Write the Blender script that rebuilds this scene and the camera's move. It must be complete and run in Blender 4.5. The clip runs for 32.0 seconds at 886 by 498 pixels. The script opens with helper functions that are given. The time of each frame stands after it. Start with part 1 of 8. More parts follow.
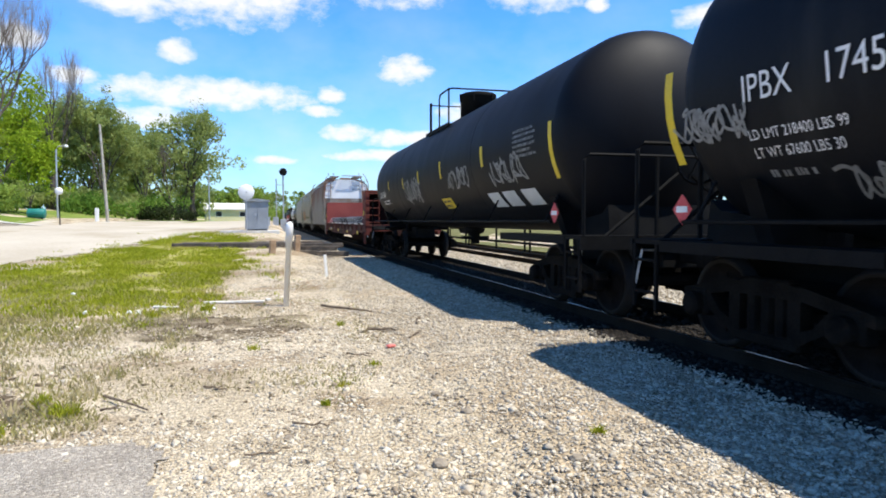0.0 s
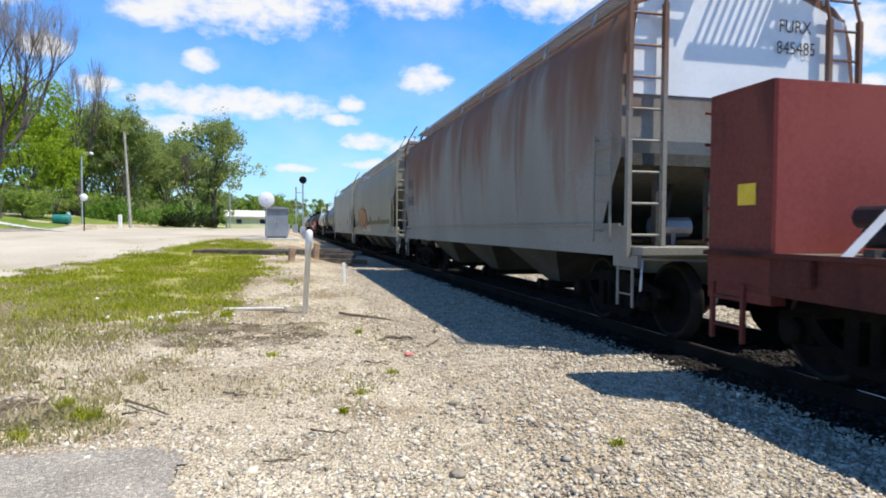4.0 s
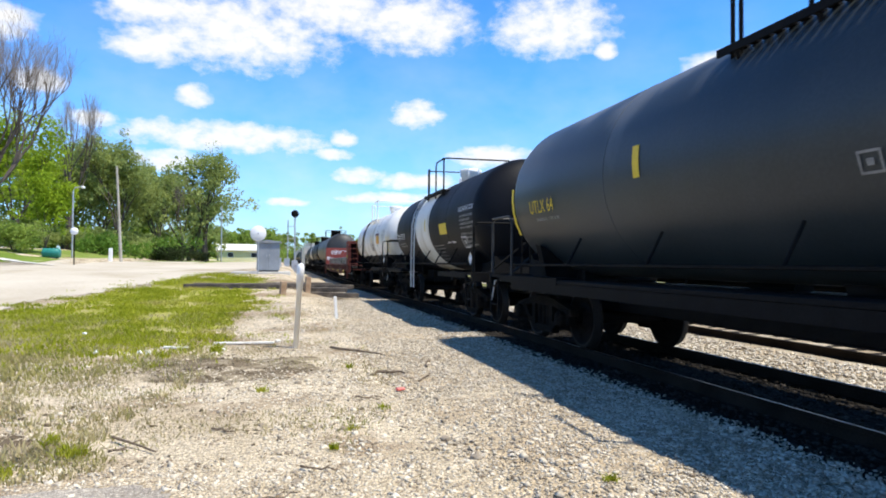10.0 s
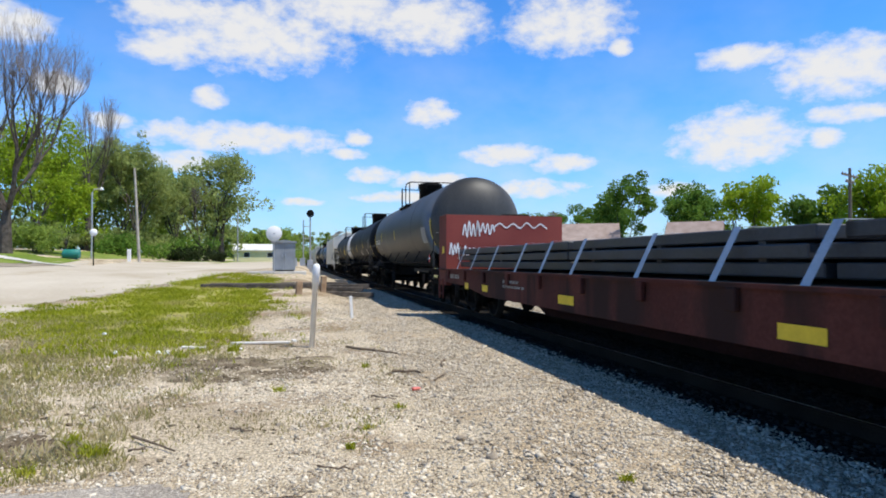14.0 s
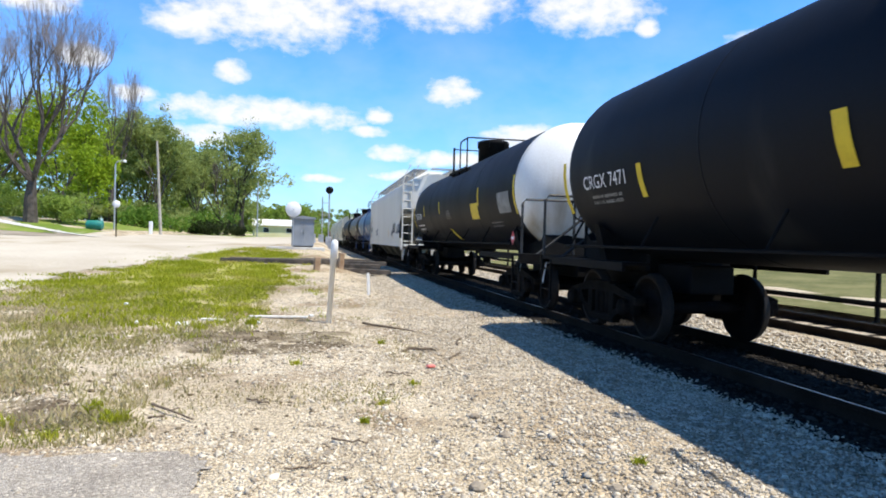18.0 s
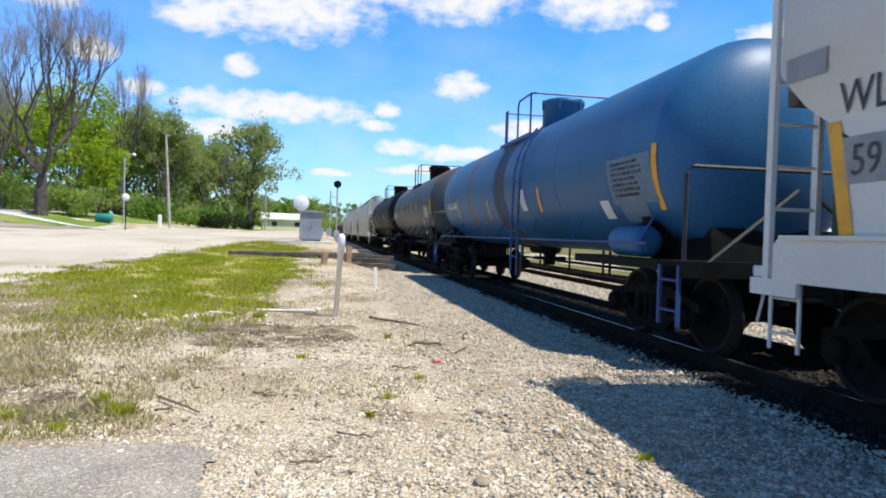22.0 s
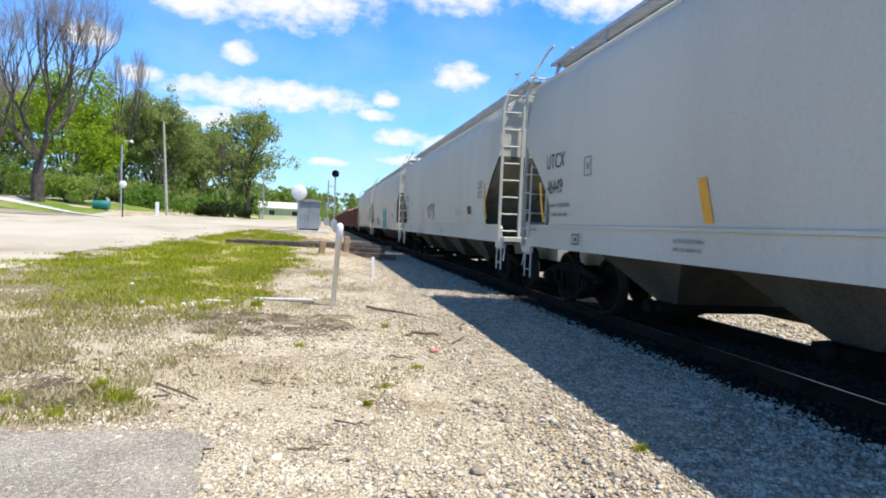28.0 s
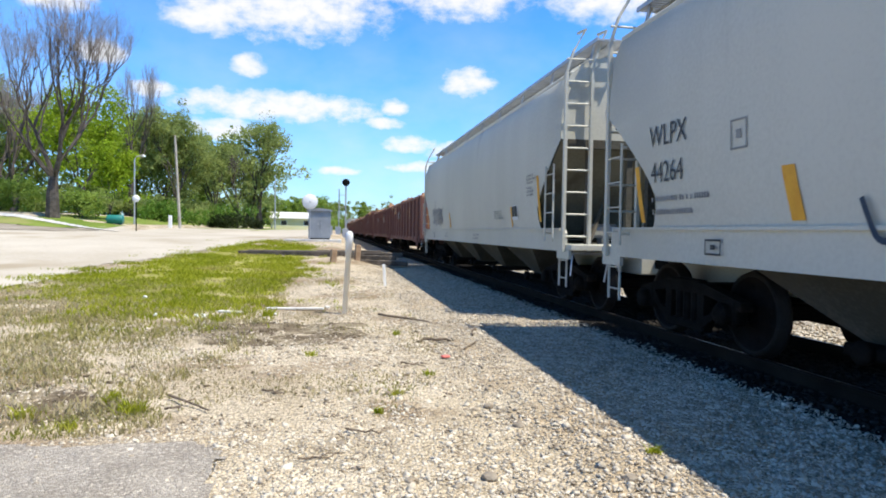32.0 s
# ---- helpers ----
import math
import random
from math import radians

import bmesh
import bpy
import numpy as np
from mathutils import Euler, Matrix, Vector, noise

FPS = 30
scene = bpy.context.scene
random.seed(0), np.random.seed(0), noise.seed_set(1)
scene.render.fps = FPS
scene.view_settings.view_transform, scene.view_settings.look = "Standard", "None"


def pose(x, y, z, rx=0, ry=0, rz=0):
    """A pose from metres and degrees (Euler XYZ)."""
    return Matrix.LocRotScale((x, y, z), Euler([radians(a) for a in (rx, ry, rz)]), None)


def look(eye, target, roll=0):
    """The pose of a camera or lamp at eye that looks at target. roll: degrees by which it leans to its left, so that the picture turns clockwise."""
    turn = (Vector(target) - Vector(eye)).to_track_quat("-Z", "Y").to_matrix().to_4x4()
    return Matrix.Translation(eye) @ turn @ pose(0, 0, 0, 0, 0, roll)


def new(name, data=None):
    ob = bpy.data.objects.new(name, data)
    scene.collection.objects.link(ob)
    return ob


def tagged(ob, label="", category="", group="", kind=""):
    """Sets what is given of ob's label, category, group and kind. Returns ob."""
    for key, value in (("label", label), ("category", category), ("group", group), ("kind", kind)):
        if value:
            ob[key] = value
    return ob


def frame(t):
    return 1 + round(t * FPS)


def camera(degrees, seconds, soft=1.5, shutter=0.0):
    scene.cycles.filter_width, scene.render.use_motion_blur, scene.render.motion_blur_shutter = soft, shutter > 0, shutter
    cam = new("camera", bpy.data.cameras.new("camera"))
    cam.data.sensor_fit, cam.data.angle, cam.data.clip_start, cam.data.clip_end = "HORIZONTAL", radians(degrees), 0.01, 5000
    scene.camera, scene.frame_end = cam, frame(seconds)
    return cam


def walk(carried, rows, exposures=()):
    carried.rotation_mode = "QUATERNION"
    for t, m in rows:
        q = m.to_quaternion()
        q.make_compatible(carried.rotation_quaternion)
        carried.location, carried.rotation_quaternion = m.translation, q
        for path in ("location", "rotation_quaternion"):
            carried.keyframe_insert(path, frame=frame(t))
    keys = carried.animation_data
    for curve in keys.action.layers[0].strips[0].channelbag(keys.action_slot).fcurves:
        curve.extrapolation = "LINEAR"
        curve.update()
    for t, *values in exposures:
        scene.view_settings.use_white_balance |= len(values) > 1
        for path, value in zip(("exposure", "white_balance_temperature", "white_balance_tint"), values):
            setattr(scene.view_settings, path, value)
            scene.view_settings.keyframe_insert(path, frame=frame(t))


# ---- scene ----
cam = camera(68.5, 32.0, soft=1.85, shutter=0.06)
EYE_HEIGHT = 1.44
SPEED = 10.05          # train, metres a second towards -y
TRACK_X = 5.30         # centre of the main track
RAIL_Z = 0.14          # top of rail over the near ground
PATH = [
    (0, pose(0.002, 0.012, 1.436, 87.489, 0.043, -14.848)),
    (0.5, pose(-0.001, 0.007, 1.440, 87.478, -0.253, -14.590)),
    (1, pose(-0.002, 0.002, 1.439, 87.588, -0.412, -14.467)),
    (1.5, pose(0.001, 0.002, 1.442, 87.697, -0.294, -14.393)),
    (2, pose(-0.002, 0.005, 1.444, 87.907, -0.002, -14.341)),
    (2.5, pose(-0.003, 0.009, 1.434, 88.094, -0.550, -14.293)),
    (3, pose(-0.005, 0.005, 1.435, 88.210, -0.684, -14.171)),
    (3.5, pose(-0.007, 0.009, 1.436, 88.196, -0.496, -13.750)),
    (5.5, pose(-0.019, -0.004, 1.442, 88.901, -0.824, -12.295)),
    (6, pose(-0.016, 0.006, 1.439, 89.148, -0.705, -12.122)),
    (6.5, pose(-0.003, -0.007, 1.451, 89.690, -0.683, -12.560)),
    (7, pose(-0.008, -0.014, 1.449, 90.871, -0.774, -13.795)),
    (7.5, pose(-0.010, -0.015, 1.443, 91.398, -0.951, -14.110)),
    (8, pose(-0.023, -0.021, 1.441, 92.022, -0.992, -14.115)),
    (8.5, pose(-0.015, -0.018, 1.448, 92.620, -1.140, -14.118)),
    (9, pose(-0.012, -0.010, 1.445, 93.003, -0.969, -14.209)),
    (9.5, pose(-0.013, -0.013, 1.436, 92.316, -0.613, -14.134)),
    (10, pose(-0.010, -0.011, 1.440, 91.221, -0.383, -13.960)),
    (10.5, pose(-0.013, -0.008, 1.443, 90.915, -0.296, -13.583)),
    (11, pose(-0.012, -0.015, 1.443, 90.866, -0.324, -13.198)),
    (11.5, pose(-0.012, -0.014, 1.445, 90.796, -0.009, -12.809)),
    (12, pose(-0.015, -0.016, 1.440, 90.837, -0.013, -12.610)),
    (12.5, pose(-0.013, -0.015, 1.445, 90.953, -0.145, -12.419)),
    (13, pose(-0.014, -0.016, 1.441, 91.127, 0.044, -12.324)),
    (13.5, pose(-0.010, -0.016, 1.445, 91.141, 0.181, -12.377)),
    (14, pose(-0.011, -0.020, 1.451, 91.098, -0.060, -12.651)),
    (14.5, pose(-0.013, -0.017, 1.449, 90.857, -0.076, -12.871)),
    (16.5, pose(-0.009, -0.024, 1.444, 89.243, -0.833, -12.815)),
    (17, pose(-0.010, -0.022, 1.439, 89.285, -1.619, -12.383)),
    (17.5, pose(-0.004, -0.023, 1.446, 89.243, -1.377, -11.859)),
    (18, pose(-0.012, -0.016, 1.441, 89.300, -1.503, -11.092)),
    (18.5, pose(-0.007, -0.009, 1.441, 89.204, -0.912, -10.352)),
    (19, pose(-0.010, -0.007, 1.441, 88.922, -0.612, -9.614)),
    (19.5, pose(-0.013, -0.007, 1.441, 88.610, -0.909, -9.303)),
    (20, pose(-0.008, -0.002, 1.437, 88.418, -1.048, -9.277)),
    (20.5, pose(-0.000, -0.005, 1.440, 88.355, -1.257, -9.528)),
    (21, pose(-0.006, -0.017, 1.442, 88.419, -1.553, -9.817)),
    (21.5, pose(0.000, -0.011, 1.439, 88.638, -1.696, -10.107)),
    (22, pose(0.004, -0.008, 1.442, 88.787, -1.740, -10.406)),
    (22.5, pose(-0.001, -0.008, 1.436, 88.858, -1.976, -10.781)),
    (23, pose(-0.002, -0.012, 1.441, 88.738, -2.094, -11.130)),
    (23.5, pose(-0.009, -0.021, 1.444, 88.606, -2.127, -11.556)),
    (24, pose(-0.013, -0.021, 1.439, 88.453, -2.277, -11.773)),
    (24.5, pose(-0.009, -0.024, 1.439, 88.379, -2.257, -11.871)),
    (26.5, pose(-0.005, -0.008, 1.437, 88.044, -1.933, -11.321)),
    (27, pose(-0.007, -0.012, 1.440, 87.976, -2.255, -11.124)),
    (27.5, pose(-0.012, -0.019, 1.438, 87.940, -2.243, -10.842)),
    (28, pose(-0.008, -0.014, 1.438, 87.982, -2.364, -10.620)),
    (28.5, pose(0.000, -0.011, 1.438, 88.015, -2.294, -10.479)),
    (29, pose(-0.006, -0.006, 1.438, 88.002, -2.099, -10.504)),
    (29.5, pose(-0.006, -0.003, 1.436, 87.897, -2.073, -10.429)),
    (30, pose(-0.007, -0.005, 1.437, 87.797, -2.074, -10.222)),
    (30.5, pose(-0.011, -0.013, 1.441, 87.864, -2.161, -10.129)),
    (31, pose(-0.012, -0.006, 1.437, 88.001, -2.022, -9.842)),
    (31.5, pose(-0.004, -0.007, 1.442, 88.096, -1.500, -9.612)),
    (32, pose(0.032, -0.003, 1.433, 88.478, -0.908, -9.588)),]
EXPOSURES = [(0, 0.40), (1, 0.40), (2, 0.37), (3, 0.20), (3.5, 0.22), (6, 0.42), (8, 0.46), (10, 0.40), (11, 0.34), (12, 0.22), (13, 0.14), (14, 0.08), (14.5, 0.10), (17, 0.40), (19, 0.38), (22, 0.30), (24, 0.32), (27, 0.38), (29, 0.36), (31, 0.33), (32, 0.36)]
walk(cam, PATH, EXPOSURES)

# ---- light ----
SUN_ELEVATION, SUN_AZIMUTH = 63.7, 123.0   # azimuth from +y towards +x


def build_light():
    az, el = radians(SUN_AZIMUTH), radians(SUN_ELEVATION)
    to_sun = Vector((math.sin(az) * math.cos(el), math.cos(az) * math.cos(el), math.sin(el)))
    lamp = bpy.data.lights.new("sun", "SUN")
    lamp.energy, lamp.angle, lamp.color = 5.0, radians(0.53), (1.0, 0.95, 0.86)
    ob = new("sun", lamp)
    ob.matrix_world = look(to_sun * 100, (0, 0, 0))
    world = bpy.data.worlds.new("sky")
    scene.world = world
    world.use_nodes = True
    nt = world.node_tree
    nt.nodes.clear()
    N, L = nt.nodes.new, nt.links.new
    out, bg = N("ShaderNodeOutputWorld"), N("ShaderNodeBackground")
    sky = N("ShaderNodeTexSky")
    sky.sky_type, sky.sun_disc = "NISHITA", False
    sky.sun_elevation, sky.sun_rotation = el, az
    sky.air_density, sky.dust_density, sky.ozone_density = 1.0, 0.5, 1.0
    tint = N("ShaderNodeMix")
    tint.data_type, tint.blend_type = "RGBA", "MULTIPLY"
    tint.inputs[0].default_value = 1.0
    tint.inputs[7].default_value = (0.42, 1.14, 1.97, 1)
    L(sky.outputs[0], tint.inputs[6])

    def mth(op, a, b=None, c=None, clamp=False):
        n = N("ShaderNodeMath")
        n.operation, n.use_clamp = op, clamp
        for i, v in enumerate((a, b, c)):
            if v is None:
                continue
            if isinstance(v, (int, float)):
                n.inputs[i].default_value = v
            else:
                L(v, n.inputs[i])
        return n.outputs[0]

    tc, sep = N("ShaderNodeTexCoord"), N("ShaderNodeSeparateXYZ")
    L(tc.outputs["Generated"], sep.inputs[0])
    x, y, z = sep.outputs
    azi = mth("MULTIPLY", mth("ARCTAN2", x, y), 57.2958)
    ele = mth("MULTIPLY", mth("ARCSINE", z), 57.2958)
    comb = N("ShaderNodeCombineXYZ")
    L(azi, comb.inputs[0])
    L(mth("MULTIPLY", ele, 1.6), comb.inputs[1])

    def nz(scale, detail, rough=0.55):
        n = N("ShaderNodeTexNoise")
        n.inputs["Scale"].default_value, n.inputs["Detail"].default_value = scale, detail
        n.inputs["Roughness"].default_value = rough
        L(comb.outputs[0], n.inputs["Vector"])
        return n.outputs[0]
    puff, wisp = nz(0.55, 6.0, 0.6), nz(0.12, 4.0)
    best = None
    for a, e, w, h in CLOUDS:
        da = mth("DIVIDE", mth("SUBTRACT", azi, a), w)
        de = mth("DIVIDE", mth("SUBTRACT", ele, e), h)
        d = mth("SUBTRACT", 1.0, mth("ADD", mth("MULTIPLY", da, da), mth("MULTIPLY", de, de)))
        best = d if best is None else mth("MAXIMUM", best, d)
    # the rest of the sky carries the same broken fair-weather cloud
    rest = mth("SUBTRACT", mth("MULTIPLY", mth("SUBTRACT", wisp, 0.69), 9.0), 0.0)
    inview = mth("MULTIPLY", mth("LESS_THAN", mth("ABSOLUTE", mth("SUBTRACT", azi, 11.0)), 42.0), mth("LESS_THAN", ele, 24.0))
    rest = mth("SUBTRACT", rest, mth("MULTIPLY", inview, 6.0))
    best = mth("MAXIMUM", best, rest)
    dens = mth("ADD", best, mth("MULTIPLY", mth("SUBTRACT", puff, 0.5), 3.4))
    cover = N("ShaderNodeMapRange")
    cover.interpolation_type = "SMOOTHSTEP"
    for i, v in ((1, -0.9), (2, 1.15), (3, 0.0), (4, 0.97)):
        cover.inputs[i].default_value = v
    L(dens, cover.inputs[0])
    low = mth("SUBTRACT", 1.0, mth("DIVIDE", ele, 26.0), clamp=True)
    haze = mth("MULTIPLY", mth("MULTIPLY", mth("SUBTRACT", wisp, 0.36), 0.9, clamp=True), low)
    haze = mth("ADD", haze, mth("MULTIPLY", mth("MULTIPLY", low, low), mth("MULTIPLY", low, 0.42)))
    cov = mth("MAXIMUM", cover.outputs[0], haze)
    # the clear sky deepens towards the zenith
    deep = N("ShaderNodeMapRange")
    deep.interpolation_type = "SMOOTHSTEP"
    for i, v in ((1, 14.0), (2, 62.0), (3, 1.0), (4, 0.34)):
        deep.inputs[i].default_value = v
    L(ele, deep.inputs[0])
    clear = N("ShaderNodeVectorMath")
    clear.operation = "SCALE"
    L(tint.outputs[2], clear.inputs[0])
    L(deep.outputs[0], clear.inputs[3])
    mix = N("ShaderNodeMix")
    mix.data_type = "RGBA"
    L(cov, mix.inputs[0])
    L(clear.outputs[0], mix.inputs[6])
    mix.inputs[7].default_value = CLOUD_WHITE
    L(mix.outputs[2], bg.inputs[0])
    bg.inputs[1].default_value = SKY_STRENGTH
    L(bg.outputs[0], out.inputs[0])


SKY_STRENGTH = 0.11
CLOUD_WHITE = (7.3, 7.25, 7.2, 1)
# azimuth, elevation, half width and half height of each cloud, degrees
CLOUDS = [
    (-21.4, 17.1, 2.8, 1.4), (-10.6, 19.7, 3.5, 1.5), (-10.2, 17.0, 3.3, 1.4), (-3.9, 18.7, 7.6, 2.7), (4.2, 21.2, 5.7, 2.0),
    (11.1, 20.3, 5.0, 2.3), (23.5, 19.9, 4.7, 2.2), (28.0, 17.8, 0.9, 0.7), (-7.2, 13.4, 1.3, 0.9), (11.6, 12.8, 2.3, 1.1),
    (-4.8, 10.3, 8.3, 1.2), (-9.0, 8.2, 2.8, 0.9), (5.2, 10.6, 1.2, 0.7), (4.2, 9.3, 1.7, 0.5), (6.7, 7.5, 2.4, 0.7),
]
CLOUDS += [
    (11.6, 7.1, 3.8, 0.7), (0.3, 5.1, 2.1, 0.4), (18.1, 9.3, 3.8, 0.9), (23.0, 8.5, 2.7, 0.8), (20.5, 6.3, 4.3, 0.8),
    (37.6, 16.0, 3.3, 0.9), (37.0, 9.8, 4.7, 2.3), (44.4, 14.3, 4.5, 2.1), (43.2, 9.3, 1.2, 0.8), (32.0, 6.0, 2.8, 0.6),
    (44.7, 11.0, 2.8, 0.7), (-14.5, 10.9, 1.9, 0.6), (-18.1, 13.3, 1.7, 0.9), (9.1, 5.6, 4.3, 0.5),
]
build_light()


# ---- materials ----
def mat(name, a, b, rough=0.8, scale=3.0, fine=40.0, bump=0.15, metal=0.0, spots=None, spot_at=0.62, spot_scale=1.2, streak=0.0, rand=0.0, bump_size=0.02, spot_soft=0.08, spec=0.4, spot_up=None, pebble=0.0):
    """Two colours mixed by coarse and fine noise, an optional third in patches (rust, moss, wear) and a fine relief."""
    m = bpy.data.materials.new(name)
    m.use_nodes = True
    nt = m.node_tree
    N, L = nt.nodes.new, nt.links.new
    p = nt.nodes["Principled BSDF"]
    tc = N("ShaderNodeTexCoord")
    mp = N("ShaderNodeMapping")
    L(tc.outputs["Object"], mp.inputs[0])
    if streak:
        mp.inputs["Scale"].default_value = (1, 1, streak)

    def nz(s, d, src):
        n = N("ShaderNodeTexNoise")
        n.inputs["Scale"].default_value, n.inputs["Detail"].default_value = s, d
        L(src, n.inputs["Vector"])
        return n.outputs[0]

    def ramp(v, lo, hi):
        r = N("ShaderNodeMapRange")
        r.interpolation_type = "SMOOTHSTEP"
        r.inputs[1].default_value, r.inputs[2].default_value = lo, hi
        L(v, r.inputs[0])
        return r.outputs[0]

    def mix(f, c0, c1):
        n = N("ShaderNodeMix")
        n.data_type = "RGBA"
        for v, i in ((f, 0), (c0, 6), (c1, 7)):
            if isinstance(v, tuple):
                n.inputs[i].default_value = (*v, 1)
            elif isinstance(v, float):
                n.inputs[i].default_value = v
            else:
                L(v, n.inputs[i])
        return n.outputs[2]
    coarse = nz(scale, 4, mp.outputs[0])
    small = nz(fine, 3, tc.outputs["Object"])
    add = N("ShaderNodeMath")
    add.operation = "MULTIPLY_ADD"
    L(small, add.inputs[0])
    add.inputs[1].default_value = 0.55
    L(coarse, add.inputs[2])
    fac = ramp(add.outputs[0], 0.5, 1.05)
    if rand:
        info = N("ShaderNodeNewGeometry") if rand > 1 else N("ShaderNodeObjectInfo")
        r = N("ShaderNodeMath")
        r.operation = "MULTIPLY_ADD"
        L(info.outputs["Random Per Island" if rand > 1 else "Random"], r.inputs[0])
        r.inputs[1].default_value = rand - 1 if rand > 1 else rand
        L(fac, r.inputs[2])
        r2 = N("ShaderNodeMath")
        r2.operation = "SUBTRACT"
        r2.use_clamp = True
        L(r.outputs[0], r2.inputs[0])
        r2.inputs[1].default_value = (rand - 1 if rand > 1 else rand) * 0.4
        fac = r2.outputs[0]
    col = mix(fac, a, b)
    if spots:
        sn = nz(spot_scale, 6, mp.outputs[0])
        if spot_up:
            # wear, and one tank's painted sheen, running down from the top (or up from the foot, with a negative share)
            # of the thing
            sep, hgt = N("ShaderNodeSeparateXYZ"), N("ShaderNodeMath")
            L(tc.outputs["Object"], sep.inputs[0])
            hgt.operation = "MULTIPLY_ADD"
            L(sep.outputs[2], hgt.inputs[0])
            hgt.inputs[1].default_value, hgt.inputs[2].default_value = spot_up[1], -spot_up[0] * spot_up[1]
            both = N("ShaderNodeMath")
            L(sn, both.inputs[0])
            L(hgt.outputs[0], both.inputs[1])
            sn = both.outputs[0]
        f = ramp(sn, spot_at - spot_soft, spot_at + spot_soft)
        col = mix(f, col, spots)
    if pebble:
        # small stones too fine to model: each cell has its own tone and a rounded back
        cell = N("ShaderNodeTexVoronoi")
        cell.inputs["Scale"].default_value = pebble
        L(tc.outputs["Object"], cell.inputs["Vector"])
        hue, tone = N("ShaderNodeSeparateColor"), N("ShaderNodeMapRange")
        L(cell.outputs["Color"], hue.inputs[0])
        L(hue.outputs[0], tone.inputs[0])
        tone.inputs[3].default_value, tone.inputs[4].default_value = 0.90, 1.72
        sc = N("ShaderNodeVectorMath")
        sc.operation = "SCALE"
        L(col, sc.inputs[0])
        L(tone.outputs[0], sc.inputs[3])
        col = sc.outputs[0]
        hump = N("ShaderNodeMath")
        hump.operation = "MULTIPLY_ADD"
        L(cell.outputs["Distance"], hump.inputs[0])
        hump.inputs[1].default_value = -0.8
        L(small, hump.inputs[2])
        small = hump.outputs[0]
    L(col, p.inputs["Base Color"])
    rr = N("ShaderNodeMapRange")
    rr.inputs[3].default_value, rr.inputs[4].default_value = max(rough - 0.1, 0.03), min(rough + 0.12, 1)
    L(coarse, rr.inputs[0])
    L(rr.outputs[0], p.inputs["Roughness"])
    p.inputs["Metallic"].default_value = metal
    p.inputs["Specular IOR Level"].default_value = spec
    if bump:
        bn = N("ShaderNodeBump")
        bn.inputs["Strength"].default_value, bn.inputs["Distance"].default_value = bump, bump_size
        L(small, bn.inputs["Height"])
        L(bn.outputs[0], p.inputs["Normal"])
    return m


def leaf_mat(name, a, b, share=0.45, spots=None, spot_at=0.56):
    m = mat(name, a, b, rough=0.7, scale=0.5, fine=5, bump=0.0, rand=1.6, spots=spots, spot_at=spot_at, spot_scale=0.5, spec=0.12)
    p = m.node_tree.nodes["Principled BSDF"]
    p.inputs["Subsurface Weight"].default_value = 0.0
    t = m.node_tree.nodes.new("ShaderNodeBsdfTranslucent")
    s = m.node_tree.nodes.new("ShaderNodeMixShader")
    o = m.node_tree.nodes["Material Output"]
    src = p.inputs["Base Color"].links[0].from_socket
    m.node_tree.links.new(src, t.inputs[0])
    s.inputs[0].default_value = share
    m.node_tree.links.new(p.outputs[0], s.inputs[1])
    m.node_tree.links.new(t.outputs[0], s.inputs[2])
    m.node_tree.links.new(s.outputs[0], o.inputs[0])
    return m


GRAVEL = mat("pale_gravel", (0.34, 0.275, 0.185), (0.56, 0.48, 0.355), 0.95, 0.5, 26, 0.8, spots=(0.27, 0.20, 0.125), spot_at=0.57, spot_scale=0.55, bump_size=0.05, spec=0.08, pebble=44)
STONE = mat("loose_stone", (0.28, 0.225, 0.16), (0.76, 0.68, 0.54), 0.9, 6, 40, 0.3, rand=1.95, spec=0.08)
BALLAST = mat("ballast", (0.31, 0.255, 0.18), (0.50, 0.43, 0.32), 0.95, 0.8, 26, 0.9, spots=(0.37, 0.295, 0.20), spot_at=0.52, spot_scale=0.7, bump_size=0.05, spec=0.06, pebble=34)
# dirty ballast, its colour blackened further to hold the train's shade
TRACK_BED = mat("shaded_dirty_ballast", (0.009, 0.008, 0.007), (0.028, 0.025, 0.022), 0.95, 1.2, 26, 0.8, bump_size=0.05, spec=0.05)
BALLAST_STONE = mat("ballast_stone", (0.27, 0.225, 0.165), (0.66, 0.585, 0.465), 0.9, 6, 40, 0.3, rand=1.95, spec=0.08)
# the same painted-in shade for the loose stones there
SHADED_DIRTY_STONE = mat("shaded_dirty_ballast_stone", (0.014, 0.012, 0.010), (0.055, 0.048, 0.041), 0.9, 6, 40, 0.3, rand=1.9, spec=0.05)
ROAD = mat("chalky_gravel_road", (0.42, 0.365, 0.28), (0.55, 0.495, 0.40), 0.95, 0.22, 9, 0.4, spots=(0.36, 0.30, 0.21), spot_at=0.62, spot_scale=0.18, spec=0.08)
ASPHALT = mat("worn_asphalt", (0.235, 0.205, 0.168), (0.375, 0.335, 0.28), 0.95, 1.5, 45, 0.9, spots=(0.47, 0.42, 0.34), spot_at=0.60, spot_scale=38, bump_size=0.02, spot_soft=0.05, spec=0.08, pebble=90)
EARTH = mat("bare_earth", (0.22, 0.18, 0.13), (0.36, 0.31, 0.24), 0.95, 1.0, 18, 0.5)
LAWN = mat("lawn", (0.24, 0.235, 0.05), (0.36, 0.335, 0.10), 0.95, 0.45, 9, 0.6, spots=(0.36, 0.31, 0.15), spot_at=0.58, spot_scale=0.7, spec=0.05)
